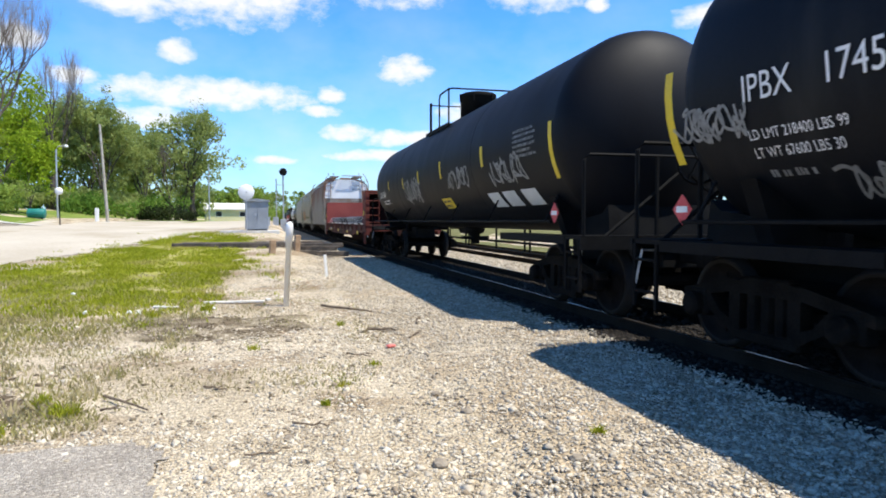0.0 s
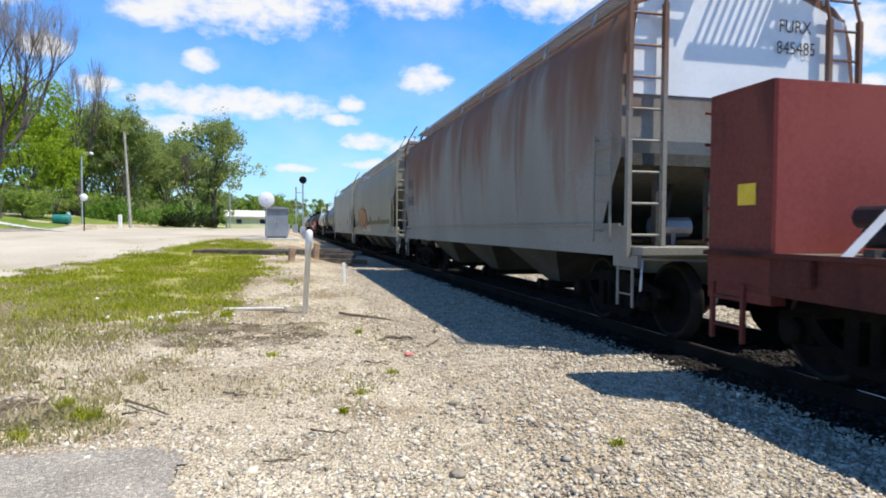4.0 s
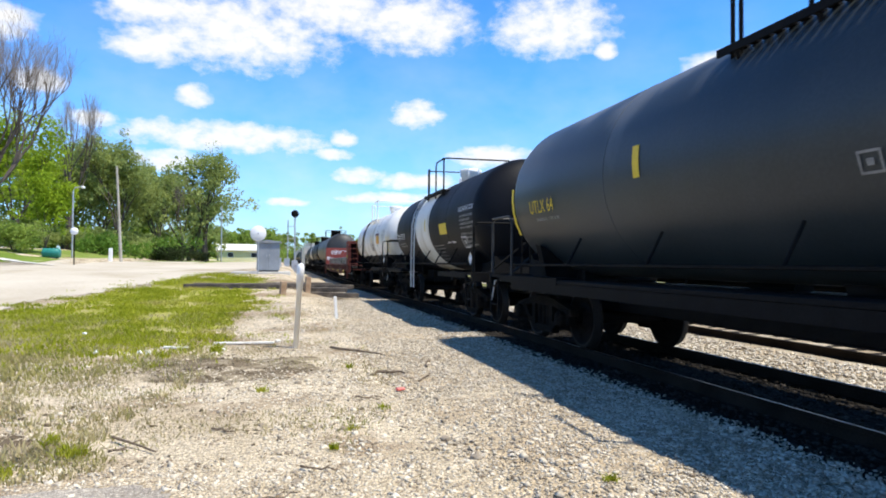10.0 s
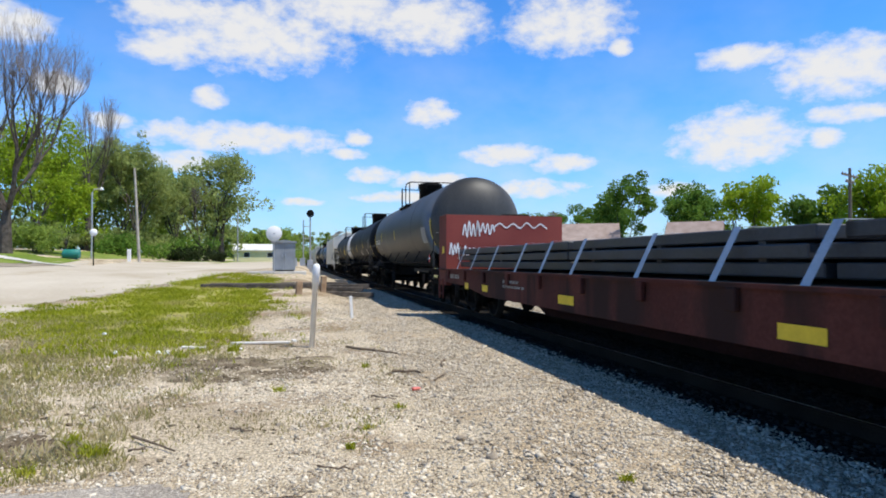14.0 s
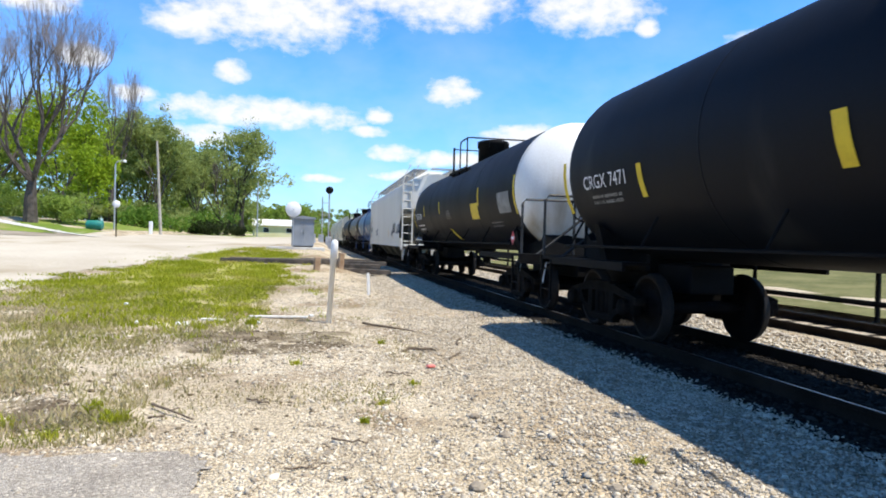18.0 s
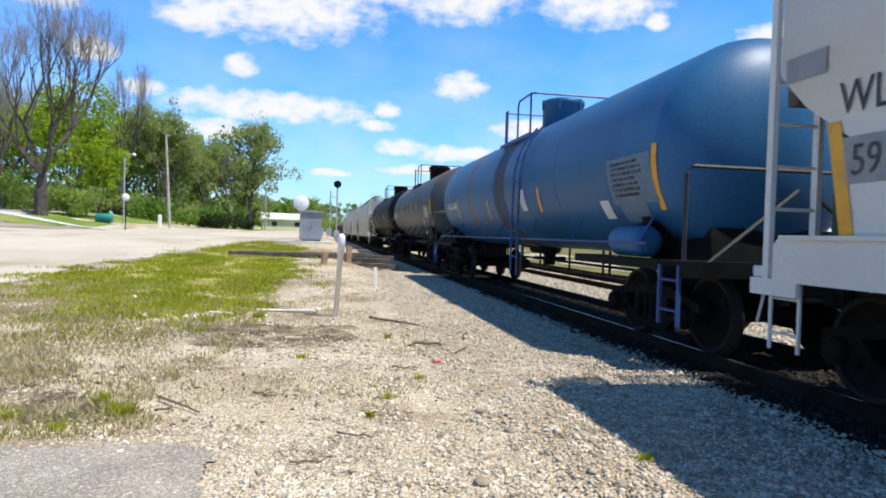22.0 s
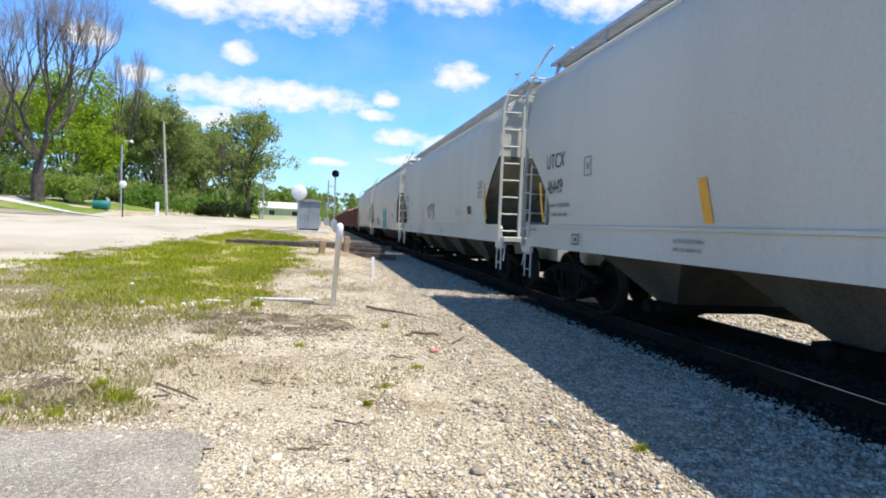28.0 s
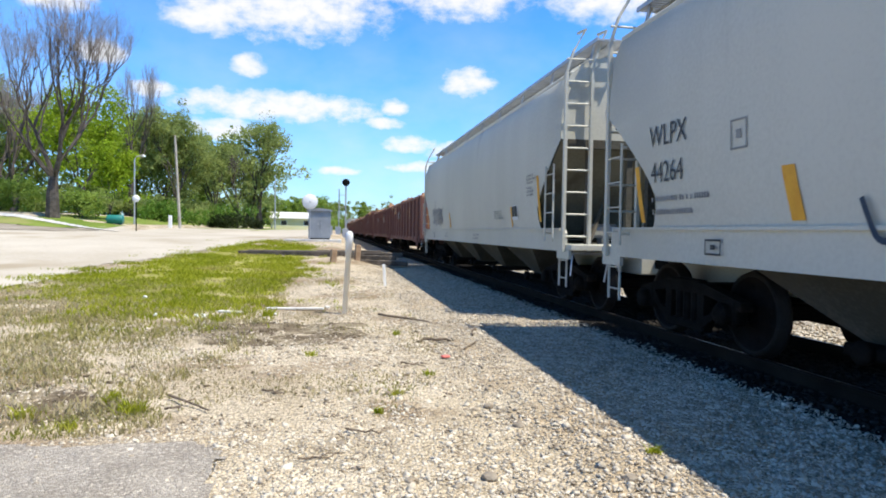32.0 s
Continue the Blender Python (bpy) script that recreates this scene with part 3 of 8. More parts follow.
def polygon_sheet(name, poly, material, label, step=0.25, lift=0.012, wob=0.25):
    """A patch of ground with a ragged edge laid over the sheet."""
    x0, x1 = min(p[0] for p in poly), max(p[0] for p in poly)
    y0, y1 = min(p[1] for p in poly), max(p[1] for p in poly)
    bm = BM()
    vm = {}
    nx, ny = int((x1 - x0) / step) + 1, int((y1 - y0) / step) + 1
    for i in range(nx):
        for j in range(ny):
            if blob_inside(x0 + (i + 0.5) * step, y0 + (j + 0.5) * step, poly, wob):
                q = []
                for a, b in ((0, 0), (1, 0), (1, 1), (0, 1)):
                    k = (i + a, j + b)
                    if k not in vm:
                        x, y = x0 + k[0] * step, y0 + k[1] * step
                        x += step * 0.3 * noise.noise((x * 7, y * 7, 1))
                        y += step * 0.3 * noise.noise((x * 7, y * 7, 4))
                        vm[k] = bm.verts.new((x, y, gz(x, y) + (rough(x, y) if -12 < x < 1.9 and 2 < y < 40 else 0) + lift))
                    q.append(vm[k])
                bm.faces.new(q)
    return tagged(part(name, bm, material, smooth=True), label, kind="structure")


def build_ground():
    xs = spaced((-2500, -300, 400), (-300, -60, 30), (-60, -12, 4), (-12, 4, 0.25), (4, 16, 2), (16, 80, 8), (80, 400, 80), (400, 2500, 700))
    ys = spaced((-2500, -100, 600), (-100, -10, 15), (-10, 2, 2), (2, 24, 0.3), (24, 60, 2), (60, 140, 8), (140, 500, 60), (500, 3500, 1000))
    sheet("ground", xs, ys, lambda x, y: bed(x, y) + (rough(x, y) if -12 < x < 1.9 and 2 < y < 40 else 0), GRAVEL, "pale gravel and packed dirt beside the track")
    sheet("lawn", spaced((-300, -60, 40), (-60, -14, 3)), spaced((43, 60, 3), (60, 140, 10), (140, 600, 60)), lambda x, y: gz(x, y) + 0.03, PARK, "mown lawn under the trees")
    sheet("verge", spaced((-14, -1, 1.5)), spaced((60, 110, 5), (110, 600, 50)), lambda x, y: gz(x, y) + 0.016, PARK, "grass verge beyond the road")
    polygon_sheet("road", ROAD_POLY, ROAD, "chalky white gravel road", 0.25, 0.02, 0.25)
    polygon_sheet("path", [(-34, 51), (-20.6, 46.6), (-16.8, 44.6), (-12.9, 41.8), (-12.3, 41.0), (-16.2, 43.4), (-20.0, 45.2), (-34, 49)], CONCRETE, "pale curving path at the edge of the lawn", 0.2, 0.07, 0.1)
    polygon_sheet("lawn", [(-34, 49), (-20, 45.2), (-16.3, 43.4), (-14.9, 42.4), (-16.2, 41.5), (-19, 42.2), (-34, 46)], PARK, "thin grass between path and road", 0.3, 0.05, 0.3)
    polygon_sheet("earth", [(-34, 46), (-19, 42.2), (-16.2, 41.5), (-14.7, 42.2), (-13.4, 41.3), (-15.2, 39.4), (-19, 38.6), (-34, 39)], EARTH, "bare brown earth beside the road", 0.3, 0.04, 0.4)
    polygon_sheet("pavement", ASPHALT_POLY, ASPHALT, "worn grey asphalt apron with a crumbled edge", 0.06, 0.012, 0.16)
    polygon_sheet("grass_bed", [(-3.2 + (x + 3.2) * 0.76, 19.6 + (y - 19.6) * 0.74) for x, y in GRASS_POLY], LAWN, "green weedy ground", 0.12, 0.012, 0.9)
    polygon_sheet("soil", SOIL_POLY, SOIL, "dark damp soil patch in the gravel", 0.05, 0.004, 0.7)
    polygon_sheet("soil", SOIL_POLY_2, SOIL, "bare brown soil beside the asphalt edge", 0.05, 0.004, 0.6)
    sheet("field", spaced((12.6, 20, 1), (20, 100, 10), (100, 400, 60)), spaced((-40, 60, 3), (60, 400, 30)), lambda x, y: -0.05 + min(1.6, max(0, x - 12.8) * 0.055) + 0.05 * noise.noise((x * 0.5, y * 0.5, 2)), FIELD, "rough olive field beyond the tracks")


# ---- loose stones and grass ----
def scatter_mesh(name, verts, faces, material, label, category="", shade=False):
    me = bpy.data.meshes.new(name)
    nv, nf = len(verts), len(faces)
    k = faces.shape[1]
    me.vertices.add(nv)
    me.vertices.foreach_set("co", verts.astype(np.float32).ravel())
    me.loops.add(nf * k)
    me.loops.foreach_set("vertex_index", faces.astype(np.int32).ravel())
    me.polygons.add(nf)
    me.polygons.foreach_set("loop_start", np.arange(0, nf * k, k, dtype=np.int32))
    me.update(calc_edges=True)
    me.materials.append(material)
    ob = new(name, me)
    return tagged(ob, label, category, kind="stuff")


def stones(name, pts, sizes, material, label, rng):
    """Angular stones: squashed octahedra, half sunk."""
    n = len(pts)
    base = np.array([(1, 0, 0), (-1, 0, 0), (0, 1, 0), (0, -1, 0), (0, 0, 1), (0, 0, -1)], float)
    fc = np.array([(0, 2, 4), (2, 1, 4), (1, 3, 4), (3, 0, 4), (2, 0, 5), (1, 2, 5), (3, 1, 5), (0, 3, 5)])
    v = base[None] * rng.uniform(0.55, 1.25, (n, 6, 3)) + rng.normal(0, 0.22, (n, 6, 3))
    q = rng.normal(size=(n, 4))
    q /= np.linalg.norm(q, axis=1)[:, None]
    w, x, y, z = q.T
    R = np.stack([1 - 2 * (y * y + z * z), 2 * (x * y - z * w), 2 * (x * z + y * w), 2 * (x * y + z * w), 1 - 2 * (x * x + z * z), 2 * (y * z - x * w), 2 * (x * z - y * w), 2 * (y * z + x * w), 1 - 2 * (x * x + y * y)], 1).reshape(n, 3, 3)
    v = np.einsum("nij,nkj->nki", R, v) * sizes[:, None, None]
    v[:, :, 2] *= 0.62
    v += pts[:, None, :]
    f = fc[None] + (np.arange(n) * 6)[:, None, None]
    return scatter_mesh(name, v.reshape(-1, 3), f.reshape(-1, 3), material, label, "stones")


def blades(name, pts, rng, hi, material, label, wide=0.007):
    n = len(pts)
    a = rng.uniform(0, 2 * np.pi, n)
    h = rng.uniform(hi[0], hi[1], n)
    lean = rng.uniform(0.2, 1.3, n) * h
    b = rng.uniform(0, 2 * np.pi, n)
    w = wide * rng.uniform(0.7, 1.5, n)
    dx, dy = np.cos(a) * w, np.sin(a) * w
    lx, ly = np.cos(b) * lean, np.sin(b) * lean
    z0 = np.zeros(n)
    v = np.stack([pts + np.stack([-dx, -dy, z0 - 0.01], 1), pts + np.stack([dx, dy, z0 - 0.01], 1), pts + np.stack([dx * 0.7 + lx * 0.4, dy * 0.7 + ly * 0.4, h * 0.6], 1), pts + np.stack([-dx * 0.7 + lx * 0.4, -dy * 0.7 + ly * 0.4, h * 0.6], 1), pts + np.stack([lx, ly, h], 1)], 1)
    i = np.arange(n)[:, None] * 5
    f = np.concatenate([i + np.array([[0, 1, 2]]), i + np.array([[0, 2, 3]]), i + np.array([[3, 2, 4]])])
    return scatter_mesh(name, v.reshape(-1, 3), f, material, label, "grass")


def build_scatter():
    rng = np.random.default_rng(4)

    def place(n, x0, x1, y0, y1, power, test, z):
        u = rng.uniform(0, 1, n * 2)
        y = y0 + (y1 - y0) * u ** power
        x = rng.uniform(x0, x1, n * 2)
        keep = [i for i in range(n * 2) if test(x[i], y[i])][:n]
        return np.array([(x[i], y[i], z(x[i], y[i])) for i in keep])
    in_dry = lambda x, y: blob_inside(x, y, GRASS_POLY, 0.4)
    on_soil = lambda x, y: blob_inside(x, y, SOIL_POLY, 0.5) or blob_inside(x, y, SOIL_POLY_2, 0.5)
    p = place(64000, -3.4, 2.2, 2.6, 20, 1.7, lambda x, y: not in_dry(x, y) and (not blob_inside(x, y, ASPHALT_POLY, 0.1) or rng.uniform() < 0.30) and noise.noise((x * 1.4, y * 1.4, 40)) + 0.7 * noise.noise((x * 0.45, y * 0.45, 41)) > rng.uniform(-0.5, 0.3), lambda x, y: gz(x, y) + rough(x, y) + 0.001)
    stones("gravel_stones", p, rng.gamma(1.5, 0.0050, len(p)) + 0.0045, STONE, "loose pale gravel stones on packed dirt", rng)
    p = place(4200, -3.6, 1.4, 4.8, 11, 1.0, lambda x, y: on_soil(x, y) or rng.uniform() < 0.05, lambda x, y: gz(x, y) + rough(x, y) + 0.003)
    stones("soil_crumbs", p, rng.gamma(2.0, 0.006, len(p)) + 0.006, SOIL, "dark crumbs of soil and bark on the gravel", rng)
    p = place(54000, 0.5, 4.3, 2.2, 34, 1.8, lambda x, y: x > 0.6 + 0.5 * noise.noise((y * 0.6, 0, 0)) + rng.triangular(0.1, 0.8, 2.2) and x < 3.98 + 0.12 * noise.noise((y * 1.1, 4, 0)) + rng.normal(0, 0.06), lambda x, y: max(ballast_z(x), gz(x, y)) + 0.004)
    stones("ballast_stones", p, rng.gamma(2.6, 0.0039, len(p)) + 0.005, BALLAST_STONE, "angular pale ballast stones along the track shoulder", rng)
    p = place(7000, -0.5, 4.0, -5, 2.6, 1.0, lambda x, y: rng.uniform() < 0.25 + 0.3 * x, lambda x, y: max(ballast_z(x), gz(x, y)) + 0.004)
    stones("gravel_stones", p, rng.gamma(2.2, 0.0044, len(p)) + 0.005, STONE, "loose pale gravel stones beside the track", rng)
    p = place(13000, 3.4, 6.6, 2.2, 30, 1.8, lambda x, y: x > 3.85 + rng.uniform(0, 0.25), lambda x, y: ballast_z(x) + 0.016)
    stones("track_stones", p, rng.gamma(5, 0.004, len(p)) + 0.008, SHADED_DIRTY_STONE, "dirty ballast stones round the ties with train shade painted in", rng)
    p = place(12000, 6.2, 8.4, 3.5, 40, 1.5, lambda x, y: True, lambda x, y: ballast_z(x) + 0.015)
    stones("ballast_stones", p, rng.gamma(5, 0.0045, len(p)) + 0.010, BALLAST_STONE, "angular pale ballast stones between the two tracks", rng)
    def in_grass(x, y):
        f = 1 + rng.exponential(0.16)
        if not blob_inside(-3.2 + (x + 3.2) * f, 19.6 + (y - 19.6) * f, GRASS_POLY, 1.1):
            return rng.uniform() < 0.10 and blob_inside(x, y, GRASS_POLY, 2.4)
        return noise.noise((x * 0.9, y * 0.6, 9)) + 0.5 * noise.noise((x * 2.6, y * 2.0, 13)) > -0.45 + 0.6 * rng.uniform()
    p = place(84000, -7.9, 0.2, 9.3, 35, 1.25, in_grass, lambda x, y: gz(x, y))
    blades("grass", p, rng, (0.03, 0.11), GRASS, "fresh yellow-green spring grass", 0.010)
    p = place(32000, -8.4, -0.9, 4.9, 17, 1.1, lambda x, y: not blob_inside(x, y, ASPHALT_POLY, 0.1) and not blob_inside(x, y, ROAD_POLY, 0.1) and x < -0.9 - 0.16 * (9 - min(9, y)) and noise.noise((x * 0.8, y * 0.8, 51)) + 0.6 * noise.noise((x * 2.5, y * 2.5, 52)) > rng.uniform(-0.15, 0.5) - 0.25 * min(1.0, max(0.0, (-x - 1.8) / 2)), lambda x, y: gz(x, y) + rough(x, y))
    blades("weeds", p, rng, (0.02, 0.09), WEED, "olive weeds thinning out over dry ground", 0.008)
    p = place(32000, -7, -0.6, 4.7, 14, 1.2, lambda x, y: blob_inside(x, y, DRY_POLY, 0.9) and noise.noise((x * 1.1, y * 1.1, 19)) > rng.uniform(-0.25, 0.3), lambda x, y: gz(x, y) + rough(x, y))
    blades("weeds", p, rng, (0.015, 0.06), DRYGRASS, "thin dry weeds among the gravel", 0.005)
    p = place(7000, -1.4, 1.4, 5.0, 18, 1.2, lambda x, y: noise.noise((x * 1.3, y * 0.9, 29)) > rng.uniform(-0.1, 0.4), lambda x, y: gz(x, y) + rough(x, y))
    blades("weeds", p, rng, (0.012, 0.045), DRYGRASS, "sparse weeds along the ballast edge", 0.005)
    # single tufts
    for i, (x, y, k) in enumerate(((-1.5, 5.3, 1.0), (-1.8, 4.92, 0.6), (-2.2, 5.2, 0.9), (-1.75, 5.7, 0.7), (0.6, 5.6, 0.5), (0.4, 5.1, 0.4), (2.1, 3.9, 0.6), (-1.0, 11.0, 1.2), (-1.7, 10.4, 1.0), (1.0, 6.4, 0.5), (0.9, 8.9, 0.6), (-0.2, 7.5, 0.5))):
        c = rng.normal(0, 0.05 * k, (int(90 * k), 2))
        p = np.array([(x + a, y + b, gz(x, y) + 0.005) for a, b in c])
        o = blades("weed_tuft", p, rng, (0.04 * k, 0.13 * k), GRASS, "small green weed tuft in gravel", 0.006)
        o["kind"] = ""
        tagged(o, category="weed", group="weed tufts")


# ---- tracks ----
def ballast_z(x):
    pts = ((0.6, -0.05), (1.2, -0.012), (1.5, 0.016), (2.2, 0.012), (3.6, 0.0), (4.2, -0.03), (6.4, -0.03), (7.2, -0.05), (8.3, -0.07), (11.2, -0.08), (12.4, -0.20), (14, -0.6))
    for (a, p), (b, q) in zip(pts, pts[1:]):
        if x <= b:
            return p + (q - p) * max(0, (x - a) / (b - a))
    return -0.6


def rail(bm, x, z, y0, y1):
    """A flat-bottomed rail, its head polished."""
    prof = [(-0.07, -0.172), (0.07, -0.172), (0.07, -0.160), (0.012, -0.140), (0.010, -0.045), (0.036, -0.036), (0.036, -0.006), (0.028, -0.001), (0.011, 0.0), (-0.011, 0.0), (-0.028, -0.001), (-0.036, -0.006), (-0.036, -0.036), (-0.010, -0.045), (-0.012, -0.140), (-0.07, -0.160)]
    prism(bm, [(x + a, z + b) for a, b in prof], "y", y0, y1)
    for f in bm.faces:
        c = f.calc_center_median()
        if c.z > z - 0.003 and abs(c.x - x) < 0.005:
            f.material_index = 1


def build_tracks():
    xs = [0.9, 1.2, 1.6, 2.0, 2.6, 3.2, 3.8, 4.4, 5.3, 6.2, 6.8, 7.4, 8.0, 8.6, 9.6, 10.6, 11.4, 12.4, 13.6]
    sheet("ballast", xs, spaced((-60, 2, 8), (2, 40, 0.6), (40, 600, 20)), lambda x, y: ballast_z(x) + (0.014 * noise.noise((x * 3, y * 3, 7)) if 2 < y < 40 else 0) + (-0.05 if x < 1.0 else 0), BALLAST, "pale crushed stone ballast")
    # dark strip laid where the train's shade is deepest
    sheet("track_bed", [3.78, 3.9, 4.1, 4.5, 5.3, 6.1, 6.6], spaced((-60, 2, 8), (2, 40, 0.6), (40, 600, 20)), lambda x, y: ballast_z(x) + (0.014 * noise.noise((x * 3, y * 3, 7)) if 2 < y < 40 else 0) + (0.014 if 3.8 < x < 6.5 else -0.03), TRACK_BED, "dirty ballast under the track with train shade painted in")
    for cx, z, lab in ((TRACK_X, RAIL_Z, "main line track on creosoted ties in ballast"), (9.55, RAIL_Z - 0.05, "second track with rusty rails on dark ties")):
        tr = thing("railway_track", pose(0, 0, 0), lab, "railway track", "tracks", "structure")
        for s in (-1, 1):
            bm = BM()
            rail(bm, cx + s * 0.753, z, -80, 600)
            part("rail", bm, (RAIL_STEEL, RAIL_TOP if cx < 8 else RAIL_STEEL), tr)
        bm = BM()
        box(bm, -1.3, 1.3, -0.115, 0.115, -0.09, 0.09, 0.012)
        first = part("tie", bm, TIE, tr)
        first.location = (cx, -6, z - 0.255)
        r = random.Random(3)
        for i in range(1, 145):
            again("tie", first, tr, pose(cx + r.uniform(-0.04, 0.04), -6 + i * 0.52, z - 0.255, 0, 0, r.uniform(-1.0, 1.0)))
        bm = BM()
        for i in range(400):
            y = -6 + 145 * 0.52 + i * 0.52
            box(bm, cx - 1.3, cx + 1.3, y - 0.115, y + 0.115, z - 0.345, z - 0.165)
        tagged(part("far_ties", bm, TIE, tr), kind="stuff")
        bm = BM()
        for i in range(100):
            for s in (-1, 1):
                y = -6 + i * 0.52
                box(bm, cx + s * 0.753 - 0.14, cx + s * 0.753 + 0.14, y - 0.09, y + 0.09, z - 0.172, z - 0.162)
                for o in (-0.09, 0.09):
                    box(bm, cx + s * 0.753 + o - 0.02, cx + s * 0.753 + o + 0.02, y - 0.02, y + 0.02, z - 0.165, z - 0.135)
        tagged(part("tie_plates", bm, RAIL_STEEL, tr), kind="stuff")


build_ground()
build_tracks()
build_scatter()


# ---- trackside things ----
def build_trackside():
    # white marker pipe, leaning a little
    p = thing("marker_pipe", pose(0.24, 11.19, 0, 0.4, 3.0, 0), "white plastic marker pipe with a rounded cap", "marker post")
    bm = BM()
    lathe(bm, [(-0.15, 0.045), (0.98, 0.045), (0.98, 0.052), (1.06, 0.052), (1.06, 0.058)], "z", 18)
    part("pipe", bm, PVC, p)
    bm = BM()
    lathe(bm, [(1.06, 0.060), (1.34, 0.062), (1.385, 0.055), (1.41, 0.035), (1.42, 0.005)], "z", 18)
    part("cap", bm, PVC, p, "rounded white cap")
    p = thing("survey_stake", pose(1.33, 16.2, 0, 0, -4, 0), "short white plastic stake in the ballast", "stake")
    bm = BM()
    box(bm, -0.035, 0.035, -0.02, 0.02, -0.15, 0.60, 0.006)
    part("stake", bm, PVC, p)
    # boards and litter
    for i, (x, y, w, l, a, nm, lab, m) in enumerate(((-0.62, 11.8, 0.09, 1.02, -98, "plank", "bleached plank lying on gravel", PALE_WOOD), (-1.66, 11.35, 0.10, 0.42, -118, "board", "short bleached board lying on gravel", PALE_WOOD), (-2.0, 10.95, 0.07, 0.16, 30, "wood_scrap", "small pale wood scrap", PALE_WOOD), (-1.05, 11.2, 0.05, 0.12, 60, "wood_scrap", "small pale wood scrap", PALE_WOOD), (-0.05, 12.0, 0.08, 0.14, 10, "wood_scrap", "small pale wood scrap", PALE_WOOD))):
        bm = BM()
        box(bm, -w / 2, w / 2, -l / 2, l / 2, 0, 0.035, 0.006)
        for v in bm.verts:
            v.co.x += 0.006 * noise.noise((v.co.y * 3, i, 0))
            v.co.z += 0.008 * v.co.y
        o = part(nm, bm, m)
        o.matrix_world = pose(x, y, 0.012, 0, 0, a)
        tagged(o, lab, "wood scrap")
    rr = random.Random(8)
    for i, (x, y) in enumerate(((-3.5, 13.2), (-2.1, 10.85), (-1.95, 10.7), (-0.9, 11.0), (-2.75, 11.0))):
        bm = BM()
        bmesh.ops.create_icosphere(bm, subdivisions=1, radius=0.05)
        for v in bm.verts:
            v.co = v.co * rr.uniform(0.7, 1.2)
            v.co.z *= 0.6
        o = part("litter", bm, WHITE)
        o.matrix_world = pose(x, y, gz(x, y) + (0.10 if i == 0 else 0.03))
        tagged(o, "crumpled white litter in the weeds", "litter", "litter")
    for i, (x0, y0, x1, y1, r) in enumerate(((0.80, 10.9, 1.5, 9.9, 0.022), (1.2, 8.35, 1.55, 8.2, 0.022), (-1.3, 5.7, -0.9, 5.2, 0.012), (-0.55, 5.85, -0.35, 5.65, 0.010), (0.15, 4.6, 0.38, 4.5, 0.008), (1.9, 8.6, 2.1, 9.3, 0.016), (1.6, 7.6, 1.85, 8.1, 0.012), (-1.25, 5.28, -1.1, 5.3, 0.010), (0.75, 6.9, 1.0, 6.7, 0.009), (-0.15, 4.05, 0.1, 4.1, 0.007))):
        bm = BM()
        n = 6
        pts = [(x0 + (x1 - x0) * k / n + rr.uniform(-1, 1) * 0.02, y0 + (y1 - y0) * k / n + rr.uniform(-1, 1) * 0.03, r + 0.012 + rr.uniform(0, 0.012)) for k in range(n + 1)]
        tube(bm, pts, r, 6, r * 0.5)
        tube(bm, [pts[3], (pts[3][0] + 0.06, pts[3][1] + 0.05, r + 0.03)], r * 0.5, 5)
        tagged(part("stick", bm, STICK), "dark dead stick lying on the gravel", "stick", "sticks")
    bm = BM()
    box(bm, -0.05, 0.05, -0.03, 0.03, 0, 0.03, 0.01)
    o = part("plastic_scrap", bm, REDPLASTIC)
    o.matrix_world = pose(1.3, 7.2, 0.01, 0, 0, 20)
    tagged(o, "small red plastic scrap on gravel", "litter")
    for i, (x, y, r) in enumerate(((0.95, 3.64, 0.05), (1.4, 4.6, 0.045), (-0.15, 5.9, 0.04), (1.3, 5.15, 0.04), (0.2, 7.9, 0.04), (1.75, 3.5, 0.05), (0.1, 4.35, 0.03))):
        bm = BM()
        bmesh.ops.create_icosphere(bm, subdivisions=2, radius=r)
        for v in bm.verts:
            v.co *= 1 + 0.3 * noise.noise(v.co * 30 + Vector((i, 0, 0)))
            v.co.z *= 0.6
        o = part("stone", bm, EARTH)
        o.matrix_world = pose(x, y, r * 0.3, 0, 0, i * 40)
        tagged(o, "rounded dark brown stone on the gravel", "stone", "large stones")
    # stacked ties with upright stubs
    for i, (x, y, z, l, a, t) in enumerate(((-1.6, 25.0, 0.0, 3.7, 82, 0), (-1.2, 25.4, 0.0, 3.9, 84, 0), (1.2, 25.6, 0.05, 2.6, 86, 0), (1.5, 26.1, 0.22, 2.6, 84, 0), (0.7, 26.4, 0.05, 2.6, 88, 0), (1.6, 25.2, 0.0, 2.6, 88, 2))):
        bm = BM()
        box(bm, -0.115, 0.115, -l / 2, l / 2, 0, 0.18, 0.012)
        for v in bm.verts:
            v.co.x += 0.02 * noise.noise((v.co.y, i, 0))
        o = part("railway_tie", bm, OLD_TIE)
        o.matrix_world = pose(x, y, gz(x, y) + z - 0.01, t, 0, a)
        tagged(o, "weathered dark railway tie in a discarded pile", "railway tie", "discarded ties")
    for x, y, h in ((0.05, 22.6, 0.44), (0.95, 25.0, 0.60)):
        bm = BM()
        box(bm, -0.10, 0.10, -0.10, 0.10, -0.1, h, 0.015)
        o = part("timber_stub", bm, POST_WOOD)
        o.matrix_world = pose(x, y, gz(x, y), 2, 3, 12)
        tagged(o, "short weathered orange-brown timber stub", "post", "timber stubs")
    # signal cabinet on its slab
    g = gz(-0.65, 34)
    bm = BM()
    box(bm, -1.75, 1.1, -0.9, 1.0, -0.3, 0.08, 0.02)
    o = part("concrete_slab", bm, CONCRETE)
    o.matrix_world = pose(-0.65, 34.3, g)
